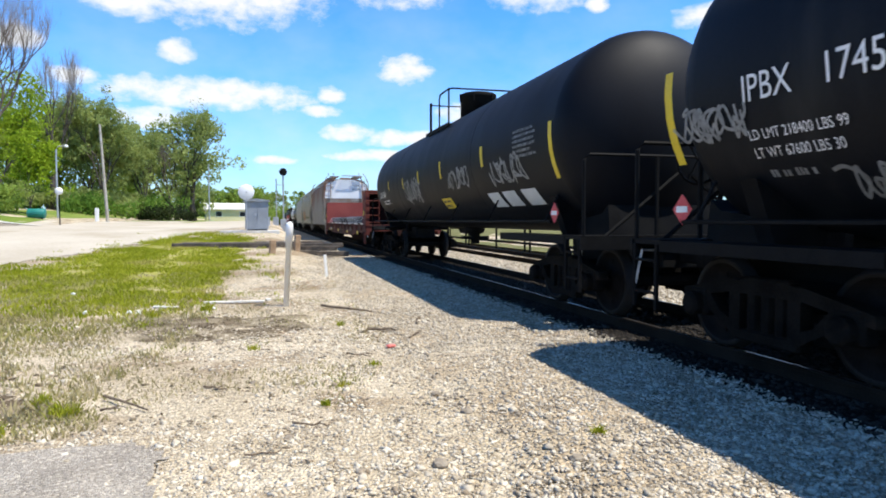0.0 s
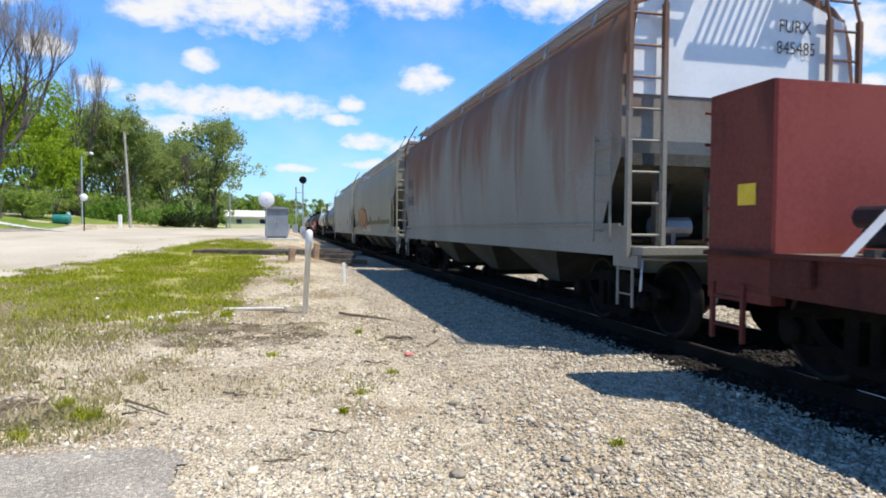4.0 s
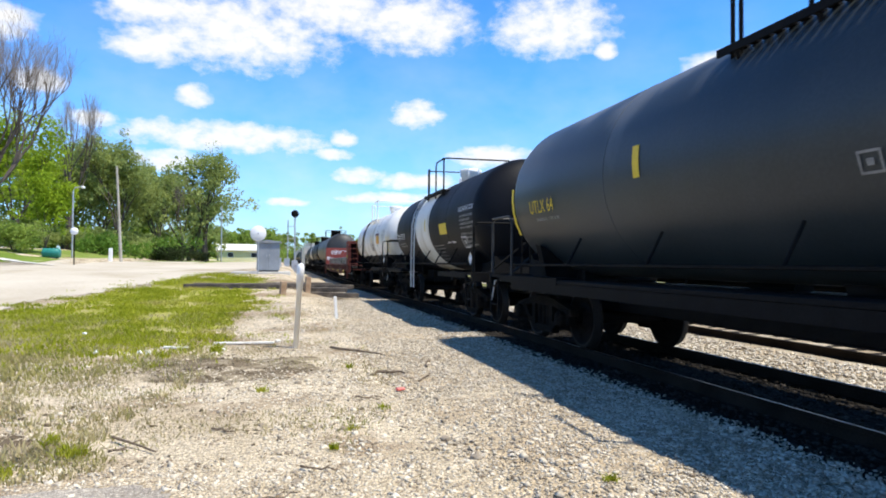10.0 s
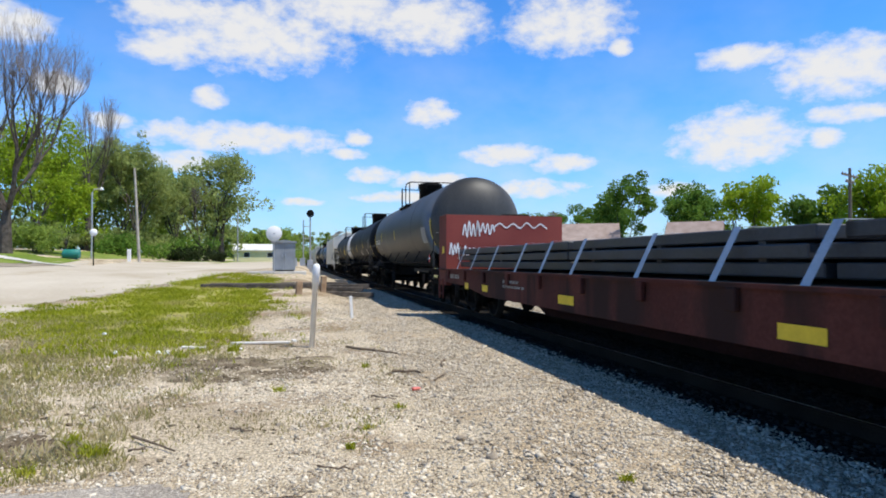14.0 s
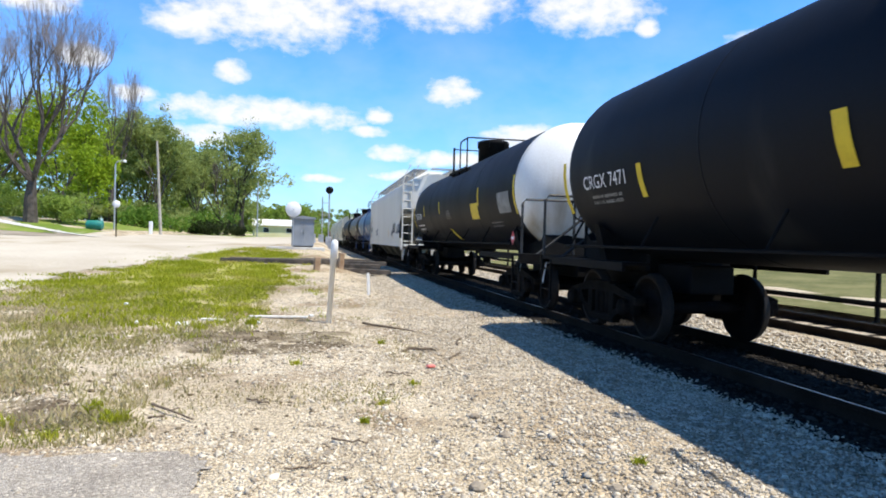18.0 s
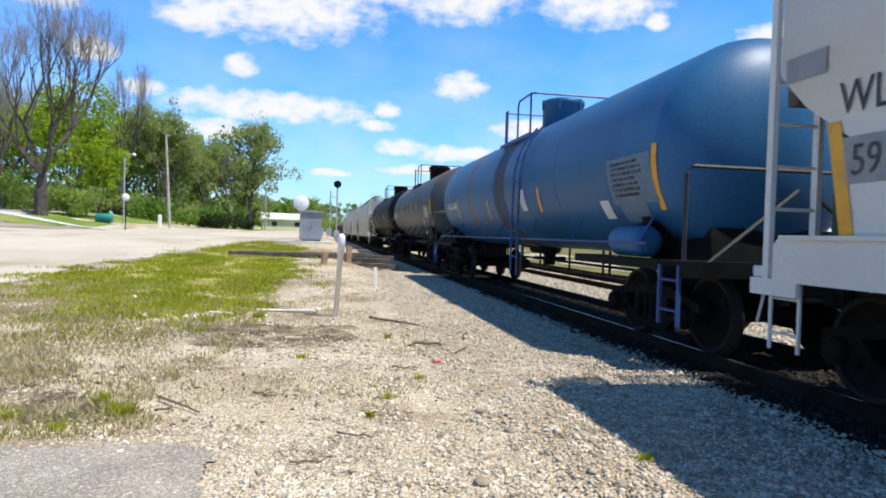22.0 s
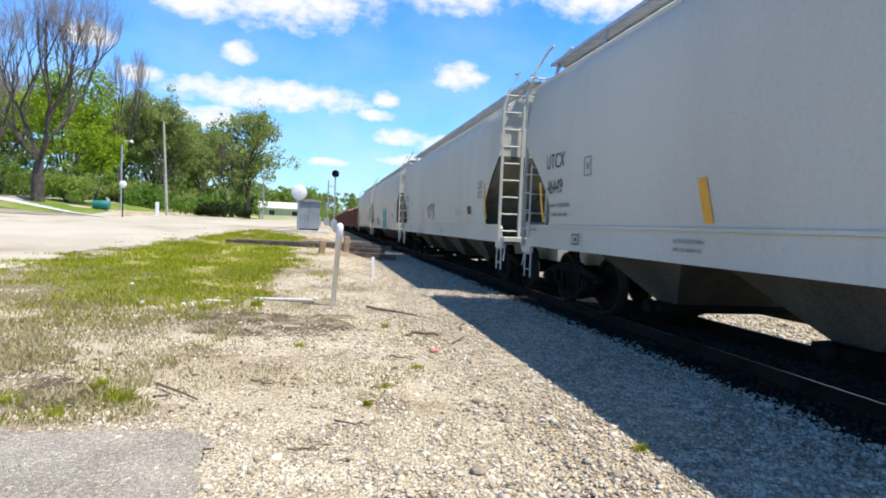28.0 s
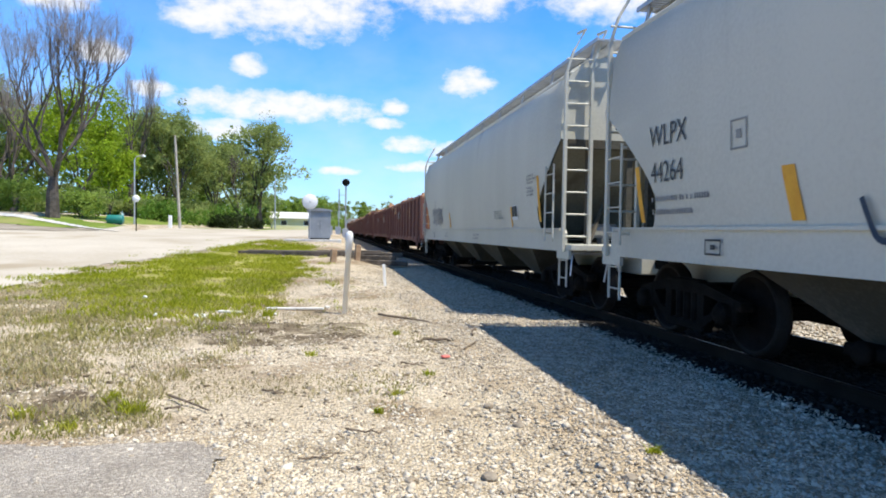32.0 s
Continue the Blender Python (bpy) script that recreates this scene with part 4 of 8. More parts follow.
    tagged(o, "pale concrete slab under the cabinet", "slab")
    c = thing("signal_cabinet", pose(-0.65, 34.3, g + 0.08), "grey painted steel signal cabinet on a concrete slab", "cabinet")
    bm = BM()
    box(bm, -0.56, 0.56, -0.42, 0.42, 0.06, 1.46, 0.012)
    part("body", bm, GREY_METAL, c)
    bm = BM()
    prism(bm, [(-0.66, 1.45), (0.66, 1.45), (0.62, 1.52), (0, 1.60), (-0.62, 1.52)], "y", -0.52, 0.52)
    part("lid", bm, GREY_METAL, c)
    for s in (-1, 1):
        bm = BM()
        box(bm, min(s * 0.02, s * 0.52), max(s * 0.02, s * 0.52), -0.435, -0.42, 0.12, 1.40, 0.004)
        d = part("door", bm, GREY_METAL, c)
        bm = BM()
        tube(bm, [(s * 0.07, -0.46, 0.72), (s * 0.07, -0.46, 0.88)], 0.012, 6)
        part("handle", bm, GALV, d)
    bm = BM()
    box(bm, -0.5, 0.5, -0.36, 0.36, -0.02, 0.06)
    part("plinth", bm, DARK, c)
    # white disc on a post
    d = thing("disc_sign", pose(-1.12, 33.2, gz(-1.1, 33.2)), "round white disc on a thin post", "sign")
    bm = BM()
    lathe(bm, [(-0.015, 0.02), (-0.015, 0.37), (0.0, 0.385), (0.015, 0.37), (0.015, 0.02)], "y", 32, (0, 0, 2.0))
    part("disc", bm, WHITE, d)
    bm = BM()
    tube(bm, [(0, 0.05, -0.2), (0, 0.05, 1.95)], 0.03, 8)
    part("post", bm, GALV, d)
    bm = BM()
    lathe(bm, [(-0.03, 0.005), (-0.03, 0.03), (-0.015, 0.03)], "y", 10, (0, 0, 2.0))
    part("bolt", bm, GREY_METAL, d)
    # signal mast
    g = gz(1.0, 55)
    s = thing("railway_signal", pose(1.05, 55, g), "slim steel signal mast with a round black target", "railway signal")
    bm = BM()
    tube(bm, [(0, 0, 0), (0, 0, 4.9)], 0.06, 8)
    part("mast", bm, GALV, s)
    bm = BM()
    tube(bm, [(-0.55, 0.1, 0), (-0.55, 0.1, 4.1)], 0.045, 8)
    tube(bm, [(-0.55, 0.1, 3.6), (0, 0, 3.6)], 0.03, 6)
    tube(bm, [(-0.55, 0.1, 2.6), (0, 0, 2.6)], 0.03, 6)
    part("ladder_mast", bm, GALV, s)
    bm = BM()
    lathe(bm, [(-0.03, 0.02), (-0.03, 0.30), (0.0, 0.31), (0.03, 0.30), (0.03, 0.02)], "y", 24, (0, -0.12, 4.65))
    part("target", bm, DARK, s)
    bm = BM()
    for dz in (0.17, 0, -0.17):
        lathe(bm, [(-0.22, 0.085), (-0.05, 0.085)], "y", 12, (0, -0.12, 4.65 + dz))
    part("lamp_hoods", bm, DARK, s)
    bm = BM()
    box(bm, -0.25, 0.25, -0.2, 0.2, 0, 0.8, 0.02)
    part("relay_box", bm, GALV, s)
    for x, y in ((-0.2, 46), (0.4, 50), (1.0, 44)):
        bm = BM()
        box(bm, -0.2, 0.2, -0.15, 0.15, 0, 0.55, 0.02)
        box(bm, -0.23, 0.23, -0.18, 0.18, 0.55, 0.6, 0.01)
        o = part("junction_box", bm, GALV)
        o.matrix_world = pose(x, y, gz(x, y))
        tagged(o, "small grey junction box beside the track", "junction box", "junction boxes")


build_trackside()


# ---- roadside and distance ----
def pole(name, x, y, z, h, r, m, lean, label, arms=()):
    p = thing(name, pose(x, y, z, lean[0], lean[1], 0), label, "utility pole", "poles")
    bm = BM()
    tube(bm, [(0, 0, -0.3), (0, 0, h * 0.5), (0, 0, h)], r, 8, r * 0.7)
    part("shaft", bm, m, p)
    for zz, w, a in arms:
        bm = BM()
        c, s = math.cos(a), math.sin(a)
        box(bm, -w, w, -0.06, 0.06, zz - 0.06, zz + 0.06, rot=pose(0, 0, 0, 0, 0, math.degrees(a)))
        part("crossarm", bm, m, p)
        for k in (-0.9, -0.5, 0.5, 0.9):
            bm = BM()
            lathe(bm, [(0, 0.03), (0.08, 0.05), (0.16, 0.03)], "z", 8, (k * w * c, k * w * s, zz + 0.06))
            part("insulator", bm, GALV, p)
    return p


def leaf_cloud(rng, centres, radii, n, size):
    """Leaf quads round clump centres, denser at their outside."""
    k = rng.integers(0, len(centres), n)
    d = rng.normal(size=(n, 3))
    d /= np.linalg.norm(d, axis=1)[:, None]
    rad = radii[k] * rng.uniform(0.35, 1.08, n) ** 0.6
    c = centres[k] + d * rad[:, None] * np.array([1, 1, 0.8])
    a = rng.normal(size=(n, 3))
    a /= np.linalg.norm(a, axis=1)[:, None]
    b = np.cross(a, rng.normal(size=(n, 3)))
    b /= np.linalg.norm(b, axis=1)[:, None] + 1e-9
    s = size * rng.uniform(0.6, 1.4, n)
    a, b = a * s[:, None], b * (s * 0.7)[:, None]
    v = np.stack([c - a, c + b, c + a, c - b], 1)
    f = np.arange(n * 4).reshape(n, 4)
    return v.reshape(-1, 3), f


def grow(bm, rng, p, d, length, r, depth, tips, spread=0.6, up=0.25, kink=0.18, fine=None):
    """A limb that bends and forks."""
    pts = [p]
    q, dd = Vector(p), Vector(d)
    n = 3
    for i in range(n):
        dd = (dd + Vector((rng.gauss(0, kink), rng.gauss(0, kink), rng.gauss(0, kink) + up * 0.3))).normalized()
        q = q + dd * length / n
        pts.append(q.copy())
    tube(fine if fine is not None and depth < 3 else bm, pts, r, 5 if depth > 2 else 4 if depth > 1 else 3, r * 0.55, cap=False)
    tips.append((q.copy(), depth))
    if depth == 0:
        return
    for k in range(rng.choice((2, 3, 3)) if depth > (3 if fine is not None else 1) else 3):
        s = Vector((rng.gauss(0, spread), rng.gauss(0, spread), rng.uniform(0.0, up * 2)))
        at = pts[-1] if k < 2 else pts[-2]
        grow(bm, rng, at, (dd + s).normalized(), length * rng.uniform(0.6, 0.82), r * 0.55, depth - 1, tips, spread, up, kink, fine)


def tree(x, y, h, crown_w, seed, leaf, n=2600, size=0.16, trunk=0.25, low=0.25, bare=False, label="", depth=3, z=None, airy=0.0):
    rng = random.Random(seed)
    nr = np.random.default_rng(seed)
    zz = gz(x, y) if z is None else z
    t = thing("tree", pose(x, y, zz), label, "tree", "trees")
    bm = BM()
    base_h = h * low
    tube(bm, [(0, 0, -0.3), (0.02 * h * rng.uniform(-1, 1), 0, base_h * 0.5), (0, 0.01 * h, base_h)], trunk * 1.25, 8, trunk * 0.8, cap=False)
    tips = []
    fine = BM() if bare else None
    limbs = 5 if bare else 4
    for k in range(limbs):
        a = 2 * math.pi * (k + rng.uniform(-0.3, 0.3)) / limbs
        sp = crown_w / h * (0.55 if bare else 0.9)
        d = Vector((math.cos(a) * sp, math.sin(a) * sp, 1.0)).normalized()
        grow(bm, rng, Vector((0, 0.01 * h, base_h * rng.uniform(0.75, 1.0))), d, (h - base_h) * 0.34, trunk * 0.55, depth, tips, 0.30 if bare else 0.55, 0.36 if bare else 0.2, 0.14 if bare else 0.18, fine)
    top = max(p.z for p, _ in tips)
    k = h / top
    wide = max(max(abs(p.x), abs(p.y)) for p, _ in tips)
    kw = (crown_w / 2) / wide * (1.0 if bare else 0.85)
    bmesh.ops.scale(bm, vec=(kw, kw, k), verts=[v for v in bm.verts if v.co.z > base_h * 0.9])
    part("trunk", bm, BARK, t)
    if bare:
        bmesh.ops.scale(fine, vec=(kw, kw, k), verts=fine.verts[:])
        part("branchwork", fine, TWIG, t)
    if not bare:
        cs = np.array([(p.x * kw, p.y * kw, p.z * k if p.z > base_h * 0.9 else p.z) for p, dpt in tips if dpt <= 2])
        cs += nr.normal(0, crown_w * 0.04, cs.shape)
        extra = nr.normal(size=(18, 3)) * np.array([crown_w * 0.26, crown_w * 0.26, (h - base_h) * 0.24]) + np.array([0, 0, base_h + (h - base_h) * 0.5])
        cs = np.concatenate([cs, extra]) if airy < 0.5 else cs
        rad = nr.uniform(0.07, 0.15, len(cs)) * crown_w
        v, f = leaf_cloud(nr, cs, rad, int(n * 1.9), size * 0.68)
        o = scatter_mesh("crown", v, f, leaf, "")
        o["kind"] = ""
        o.parent = t
    return t


def bush(x, y, w, h, seed, leaf, n=1400, size=0.10, label="", z=None, name="bush"):
    nr = np.random.default_rng(seed)
    zz = gz(x, y) if z is None else z
    t = thing(name, pose(x, y, zz), label, "bush", "bushes")
    bm = BM()
    rng = random.Random(seed)
    for k in range(6):
        a = rng.uniform(0, 6.28)
        tube(bm, [(0, 0, -0.1), (math.cos(a) * w * 0.15, math.sin(a) * w * 0.15, h * 0.4), (math.cos(a) * w * 0.3, math.sin(a) * w * 0.3, h * 0.8)], 0.03, 4, 0.01)
    part("woody_base", bm, BARK, t)
    c = nr.normal(size=(24, 3)) * np.array([w * 0.24, w * 0.2, h * 0.2]) + np.array([0, 0, h * 0.5])
    c[:, 2] = np.clip(c[:, 2], h * 0.15, h * 0.85)
    v, f = leaf_cloud(nr, c, nr.uniform(0.10, 0.2, 24) * max(w, h), int(n * 1.8), size * 0.7)
    o = scatter_mesh("foliage", v, f, leaf, "")
    o["kind"] = ""
    o.parent = t
    return t


def house(x, y, z, w, d, wall_h, roof_h, turn, wall_m, roof_m, label, name="house", windows=2):
    hs = thing(name, pose(x, y, z, 0, 0, turn), label, "building", "houses")
    bm = BM()
    box(bm, -w / 2, w / 2, -d / 2, d / 2, -0.5, wall_h)
    prism(bm, [(-d / 2, wall_h), (d / 2, wall_h), (0, wall_h + roof_h)], "x", -w / 2, w / 2)
    part("wall", bm, wall_m, hs)
    bm = BM()
    for s in (-1, 1):
        prism(bm, [(s * (d / 2 + 0.35), wall_h - 0.12), (0, wall_h + roof_h + 0.03), (0, wall_h + roof_h + 0.18), (s * (d / 2 + 0.35), wall_h + 0.03)], "x", -w / 2 - 0.35, w / 2 + 0.35)
    part("roof", bm, roof_m, hs)
    for i in range(windows):
        xx = -w / 2 + w * (i + 0.5) / windows
        bm = BM()
        box(bm, xx - 0.5, xx + 0.5, -d / 2 - 0.03, -d / 2 + 0.02, wall_h * 0.4, wall_h * 0.82)
        wd = part("window", bm, WHITE, hs)
        bm = BM()
        box(bm, xx - 0.42, xx + 0.42, -d / 2 - 0.04, -d / 2 - 0.03, wall_h * 0.43, wall_h * 0.79)
        part("pane", bm, GLASS, wd)
    return hs


def build_roadside():
    pole("utility_pole", -11.8, 53.7, 1.5, 7.1, 0.12, POLE_WOOD, (0, -3.2), "bleached leaning wooden utility pole with no wires")
    bm = BM()
    box(bm, -0.12, 0.12, -0.12, 0.12, 0, 1.0, 0.02)
    o = part("bollard", bm, WHITE)
    o.matrix_world = pose(-12.4, 53.2, gz(-12.4, 53.2))
    tagged(o, "short white bollard beside the pole", "bollard")
    p = thing("street_lamp", pose(-14.1, 50.0, 1.35), "thin grey street lamp with a short arm", "street lamp")
    bm = BM()
    tube(bm, [(0, 0, -0.2), (0, 0, 4.9), (0.12, 0, 5.15), (0.5, 0, 5.22)], 0.06, 8, 0.04)
    part("pole", bm, GALV, p)
    bm = BM()
    lathe(bm, [(-0.12, 0.02), (-0.10, 0.14), (0.02, 0.12), (0.08, 0.03)], "z", 12, (0.62, 0, 5.22))
    part("lamp_head", bm, WHITE, p)
    s = thing("road_sign", pose(-12.1, 43.3, 1.15), "round pale road sign on a dark post", "sign")
    bm = BM()
    tube(bm, [(0, 0, -0.2), (0, 0, 2.2)], 0.035, 6)
    part("post", bm, DARK, s)
    bm = BM()
    lathe(bm, [(-0.012, 0.01), (-0.012, 0.22), (0.012, 0.22), (0.012, 0.01)], "y", 24, (0, -0.05, 2.05))
    part("plate", bm, WHITE, s)
    m = thing("waste_drum", pose(-14.7, 47.8, 1.30), "teal metal drum lying on a low stand", "drum")
    bm = BM()
    lathe(bm, [(-0.5, 0.02), (-0.5, 0.29), (-0.47, 0.31), (0.47, 0.31), (0.5, 0.29), (0.5, 0.02)], "x", 20, (0, 0, 0.62))
    part("drum", bm, TEAL, m)
    for e in (-0.32, 0.32):
        bm = BM()
        tube(bm, [(e, -0.2, 0), (e, 0, 0.6)], 0.03, 5)
        tube(bm, [(e, 0.2, 0), (e, 0, 0.6)], 0.03, 5)
        part("stand_leg", bm, DARK, m)
    pole("light_pole", -6.8, 79.7, 1.2, 6.7, 0.09, GALV, (0, 0), "thin grey pole beside the road")
    h = house(-6.4, 111, 1.25, 7.2, 5.0, 2.0, 0.85, 8, YELLOW_WALL, ROOF_WHITE, "low cream building with a pale metal roof", "cream_building")
    bush(-10.7, 69.2, 5.2, 1.5, 71, LEAF_DARK, 2200, 0.12, "dark clipped hedge along the road", name="hedge")
    bush(-8.2, 72, 2.6, 1.2, 72, LEAF_DARK, 900, 0.12, "dark low shrub beside the road")
    # trees of the park
    tree(-18.3, 46.9, 15.8, 11.6, 11, None, bare=True, trunk=0.38, low=0.20, depth=7, label="tall bare tree with a spreading fan of twigs")
    tree(-20.5, 58, 10.5, 8.0, 12, LEAF_BRIGHT, 5200, 0.15, label="rounded tree in bright fresh leaf", low=0.15)
    tree(-15.9, 50.5, 5.6, 4.0, 13, LEAF_BRIGHT, 3000, 0.12, label="small yellow-green tree in new leaf", low=0.12, trunk=0.10)
    bush(-17.3, 49.0, 4.2, 2.0, 14, LEAF_MID, 2600, 0.11, "rounded green shrub on the lawn")
    bush(-23.0, 50.0, 4.0, 2.6, 15, LEAF_MID, 2600, 0.11, "rounded green shrub on the lawn")
    tree(-19.6, 69, 15.6, 9.5, 36, None, bare=True, trunk=0.36, low=0.3, depth=5, label="bare branching tree behind the shrubs")
    tree(-16.4, 73, 12.0, 9.0, 17, LEAF_OLIVE, 6500, 0.16, label="dense olive-green tree beside the lawn", low=0.18)
    tree(-18.8, 77, 11.0, 8.0, 18, LEAF_OLIVE, 5200, 0.17, label="dense olive-green tree beside the lawn", low=0.18)
    tree(-13.6, 79, 9.2, 7.5, 19, LEAF_OLIVE, 4600, 0.16, label="olive-green tree with a low crown", low=0.18)
    tree(-11.6, 83, 10.8, 5.0, 20, None, bare=True, trunk=0.16, low=0.3, depth=4, label="slender bare tree beside the road")
    tree(-9.0, 84.5, 14.2, 8.0, 21, LEAF_OLIVE, 3000, 0.15, label="open airy tree with gaps in its crown", low=0.28, trunk=0.32, airy=1.0)
    tree(-11.0, 92, 9.0, 8.0, 22, LEAF_OLIVE, 3600, 0.18, label="olive-green tree in the row", low=0.18)
    tree(-26.5, 60, 12.5, 9.0, 23, None, bare=True, trunk=0.28, low=0.2, depth=5, label="grey bare tree at the edge of the wood")
    tree(-30.5, 66, 14.0, 10.0, 24, None, bare=True, trunk=0.28, low=0.2, depth=5, label="grey bare tree at the edge of the wood")
    tree(-24.0, 82, 12.0, 10.0, 25, LEAF_MID, 4200, 0.2, label="green tree in the row", low=0.18)
    tree(-34.0, 72, 14.0, 11.0, 26, LEAF_OLIVE, 4200, 0.2, label="olive-green tree in the row", low=0.18)
    # the wood behind them, closed down to the ground
    rr = random.Random(77)
    for i in range(19):
        az = radians(-44 + i * 2.05 + rr.uniform(-0.5, 0.5))
        d = rr.uniform(84, 104)
        tree(math.sin(az) * d, math.cos(az) * d, rr.uniform(8.5, 12.5), rr.uniform(9, 12), 400 + i, (LEAF_OLIVE, LEAF_MID, LEAF_OLIVE)[i % 3], 2500, 0.27, label="leafy tree in the wood behind the lawn", low=0.06, depth=2)
    for i in range(16):
        az = radians(-42 + i * 2.2 + rr.uniform(-0.6, 0.6))
        d = rr.uniform(66, 80)
        bush(math.sin(az) * d, math.cos(az) * d, rr.uniform(4, 7), rr.uniform(1.2, 2.6), 440 + i, (LEAF_OLIVE, LEAF_GREEN)[i % 2], 1500, 0.18, "undergrowth at the edge of the wood")
    for i in range(16):
        y = 150 + rr.uniform(0, 80)
        x = -18 + i * 2.4 + rr.uniform(-1, 1)
        if -1 < x < 14:
            y += 90
        tree(x * y / 150, y, rr.uniform(6.0, 8.5) * y / 170, rr.uniform(7, 10), 100 + i, (LEAF_MID, LEAF_OLIVE)[i % 2], 1700, 0.34, label="distant green tree beyond the road", low=0.12, depth=2)
    for i in range(15):
        az = radians(-44 + i * 2.5 + rr.uniform(-0.6, 0.6))
        d = rr.uniform(98, 112)
        bush(math.sin(az) * d, math.cos(az) * d, rr.uniform(8, 11), rr.uniform(3.5, 5.0), 470 + i, (LEAF_OLIVE, LEAF_MID)[i % 2], 1500, 0.26, "tall scrub closing the back of the wood")
    for i in range(14):
        x = -34 + i * 4.6 + rr.uniform(-1, 1)
        y = 205 + rr.uniform(0, 30)
        bush(x, y, rr.uniform(11, 15), rr.uniform(4.5, 6.0), 500 + i, (LEAF_MID, LEAF_OLIVE)[i % 2], 1300, 0.42, "distant hedge line across the end of the road", name="hedge")
    # beyond the tracks
    tw = thing("water_tower", pose(66.2, 209.8, 0.8), "pale blue-grey steel water tower on braced legs", "water tower")
    blue = mat("pale_blue_steel", (0.17, 0.23, 0.29), (0.25, 0.31, 0.37), 0.5, 0.5, 10, 0.05)
    bm = BM()
    lathe(bm, [(15.6, 0.4), (16.3, 1.6), (17.0, 2.15), (21.6, 2.15), (22.7, 1.0), (23.0, 0.05)], "z", 24)
    part("tank", bm, blue, tw)
    bm = BM()
    lathe(bm, [(16.9, 2.16), (16.9, 2.75), (17.05, 2.75), (17.05, 2.16)], "z", 24)
    part("walkway", bm, DARK, tw)
    for a in range(4):
        c, s = math.cos(a * math.pi / 2 + 0.4), math.sin(a * math.pi / 2 + 0.4)
        bm = BM()
        tube(bm, [(c * 3.2, s * 3.2, -1), (c * 2.0, s * 2.0, 17.2)], 0.16, 6)
        c2, s2 = math.cos(a * math.pi / 2 + 0.4 + math.pi / 2), math.sin(a * math.pi / 2 + 0.4 + math.pi / 2)
        for z0, z1, r0, r1 in ((1, 8, 3.05, 2.6), (8, 16, 2.6, 2.1)):
            tube(bm, [(c * r0, s * r0, z0), (c2 * r1, s2 * r1, z1)], 0.05, 4)
            tube(bm, [(c * r1, s * r1, z1), (c2 * r1, s2 * r1, z1)], 0.07, 4)
        part("leg", bm, DARK, tw)
    bm = BM()
    tube(bm, [(0, 0, -1), (0, 0, 15.8)], 0.35, 10)
    part("riser_pipe", bm, DARK, tw)
    pole("utility_pole", 42.2, 42.6, 1.2, 7.6, 0.15, DARK_POLE, (0, 0), "dark wooden utility pole with a crossarm", ((7.0, 1.8, 0.5), (6.5, 0.9, 0.5)))
    pole("utility_pole", 37.9, 92.5, 1.2, 7.9, 0.15, DARK_POLE, (0, 0), "dark wooden utility pole with a crossarm", ((7.4, 1.1, 0.5),))
    house(38.6, 83.0, 1.2, 8.5, 7, 3.0, 2.3, -25, GREEN_WALL, ROOF_TAN, "low green building with a tan shingled roof", "green_building", 3)
    house(45.6, 68.0, 1.2, 5.6, 5, 2.7, 2.1, -40, WHITE, ROOF_TAN, "small house with a tan shingled roof")
    house(36.5, 96.0, 1.2, 8, 7, 3.2, 1.8, -20, WHITE, ROOF_TAN, "small house with a tan shingled roof")
    spec = ((45.8, 84.5, 12.2, 9, LEAF_GREEN), (53, 80.5, 10.6, 8, LEAF_GREEN), (56, 72.5, 10.4, 10, LEAF_BRIGHT), (60, 64, 8.6, 9, LEAF_GREEN), (60, 56.5, 9.4, 10, LEAF_BRIGHT), (66, 54, 11, 10, LEAF_GREEN), (58, 46, 9.0, 9, LEAF_BRIGHT), (62, 38, 10.5, 10, LEAF_GREEN), (64, 30, 10, 10, LEAF_BRIGHT), (47, 135, 10.4, 11, LEAF_GREEN), (52, 128, 10.6, 10, LEAF_GREEN), (58, 118, 11, 11, LEAF_GREEN), (42, 150, 9.5, 11, LEAF_GREEN), (36, 165, 9, 11, LEAF_GREEN), (50, 100, 9.4, 9, LEAF_GREEN), (63, 95, 12, 11, LEAF_GREEN))
    for i, (x, y, h, w, lf) in enumerate(spec):
        tree(x, y, h, w, 200 + i, lf, 4600, 0.25, label="leafy green tree beyond the tracks", low=0.08, depth=2, z=1.0)
    for i in range(14):
        x, y = 30 + i * 3.5 + rr.uniform(-1, 1), 175 - i * 5 + rr.uniform(-6, 6)
        bush(x, y, rr.uniform(5, 8), rr.uniform(2.4, 4.2), 300 + i, (LEAF_MID, LEAF_OLIVE)[i % 2], 900, 0.3, "scrubby green bush beyond the tracks", z=1.0)


build_roadside()


# ---- the train ----
# car space: origin on the rail top at mid-length, -y is the leading end, -x the side that faces the camera
TEXTS = {}


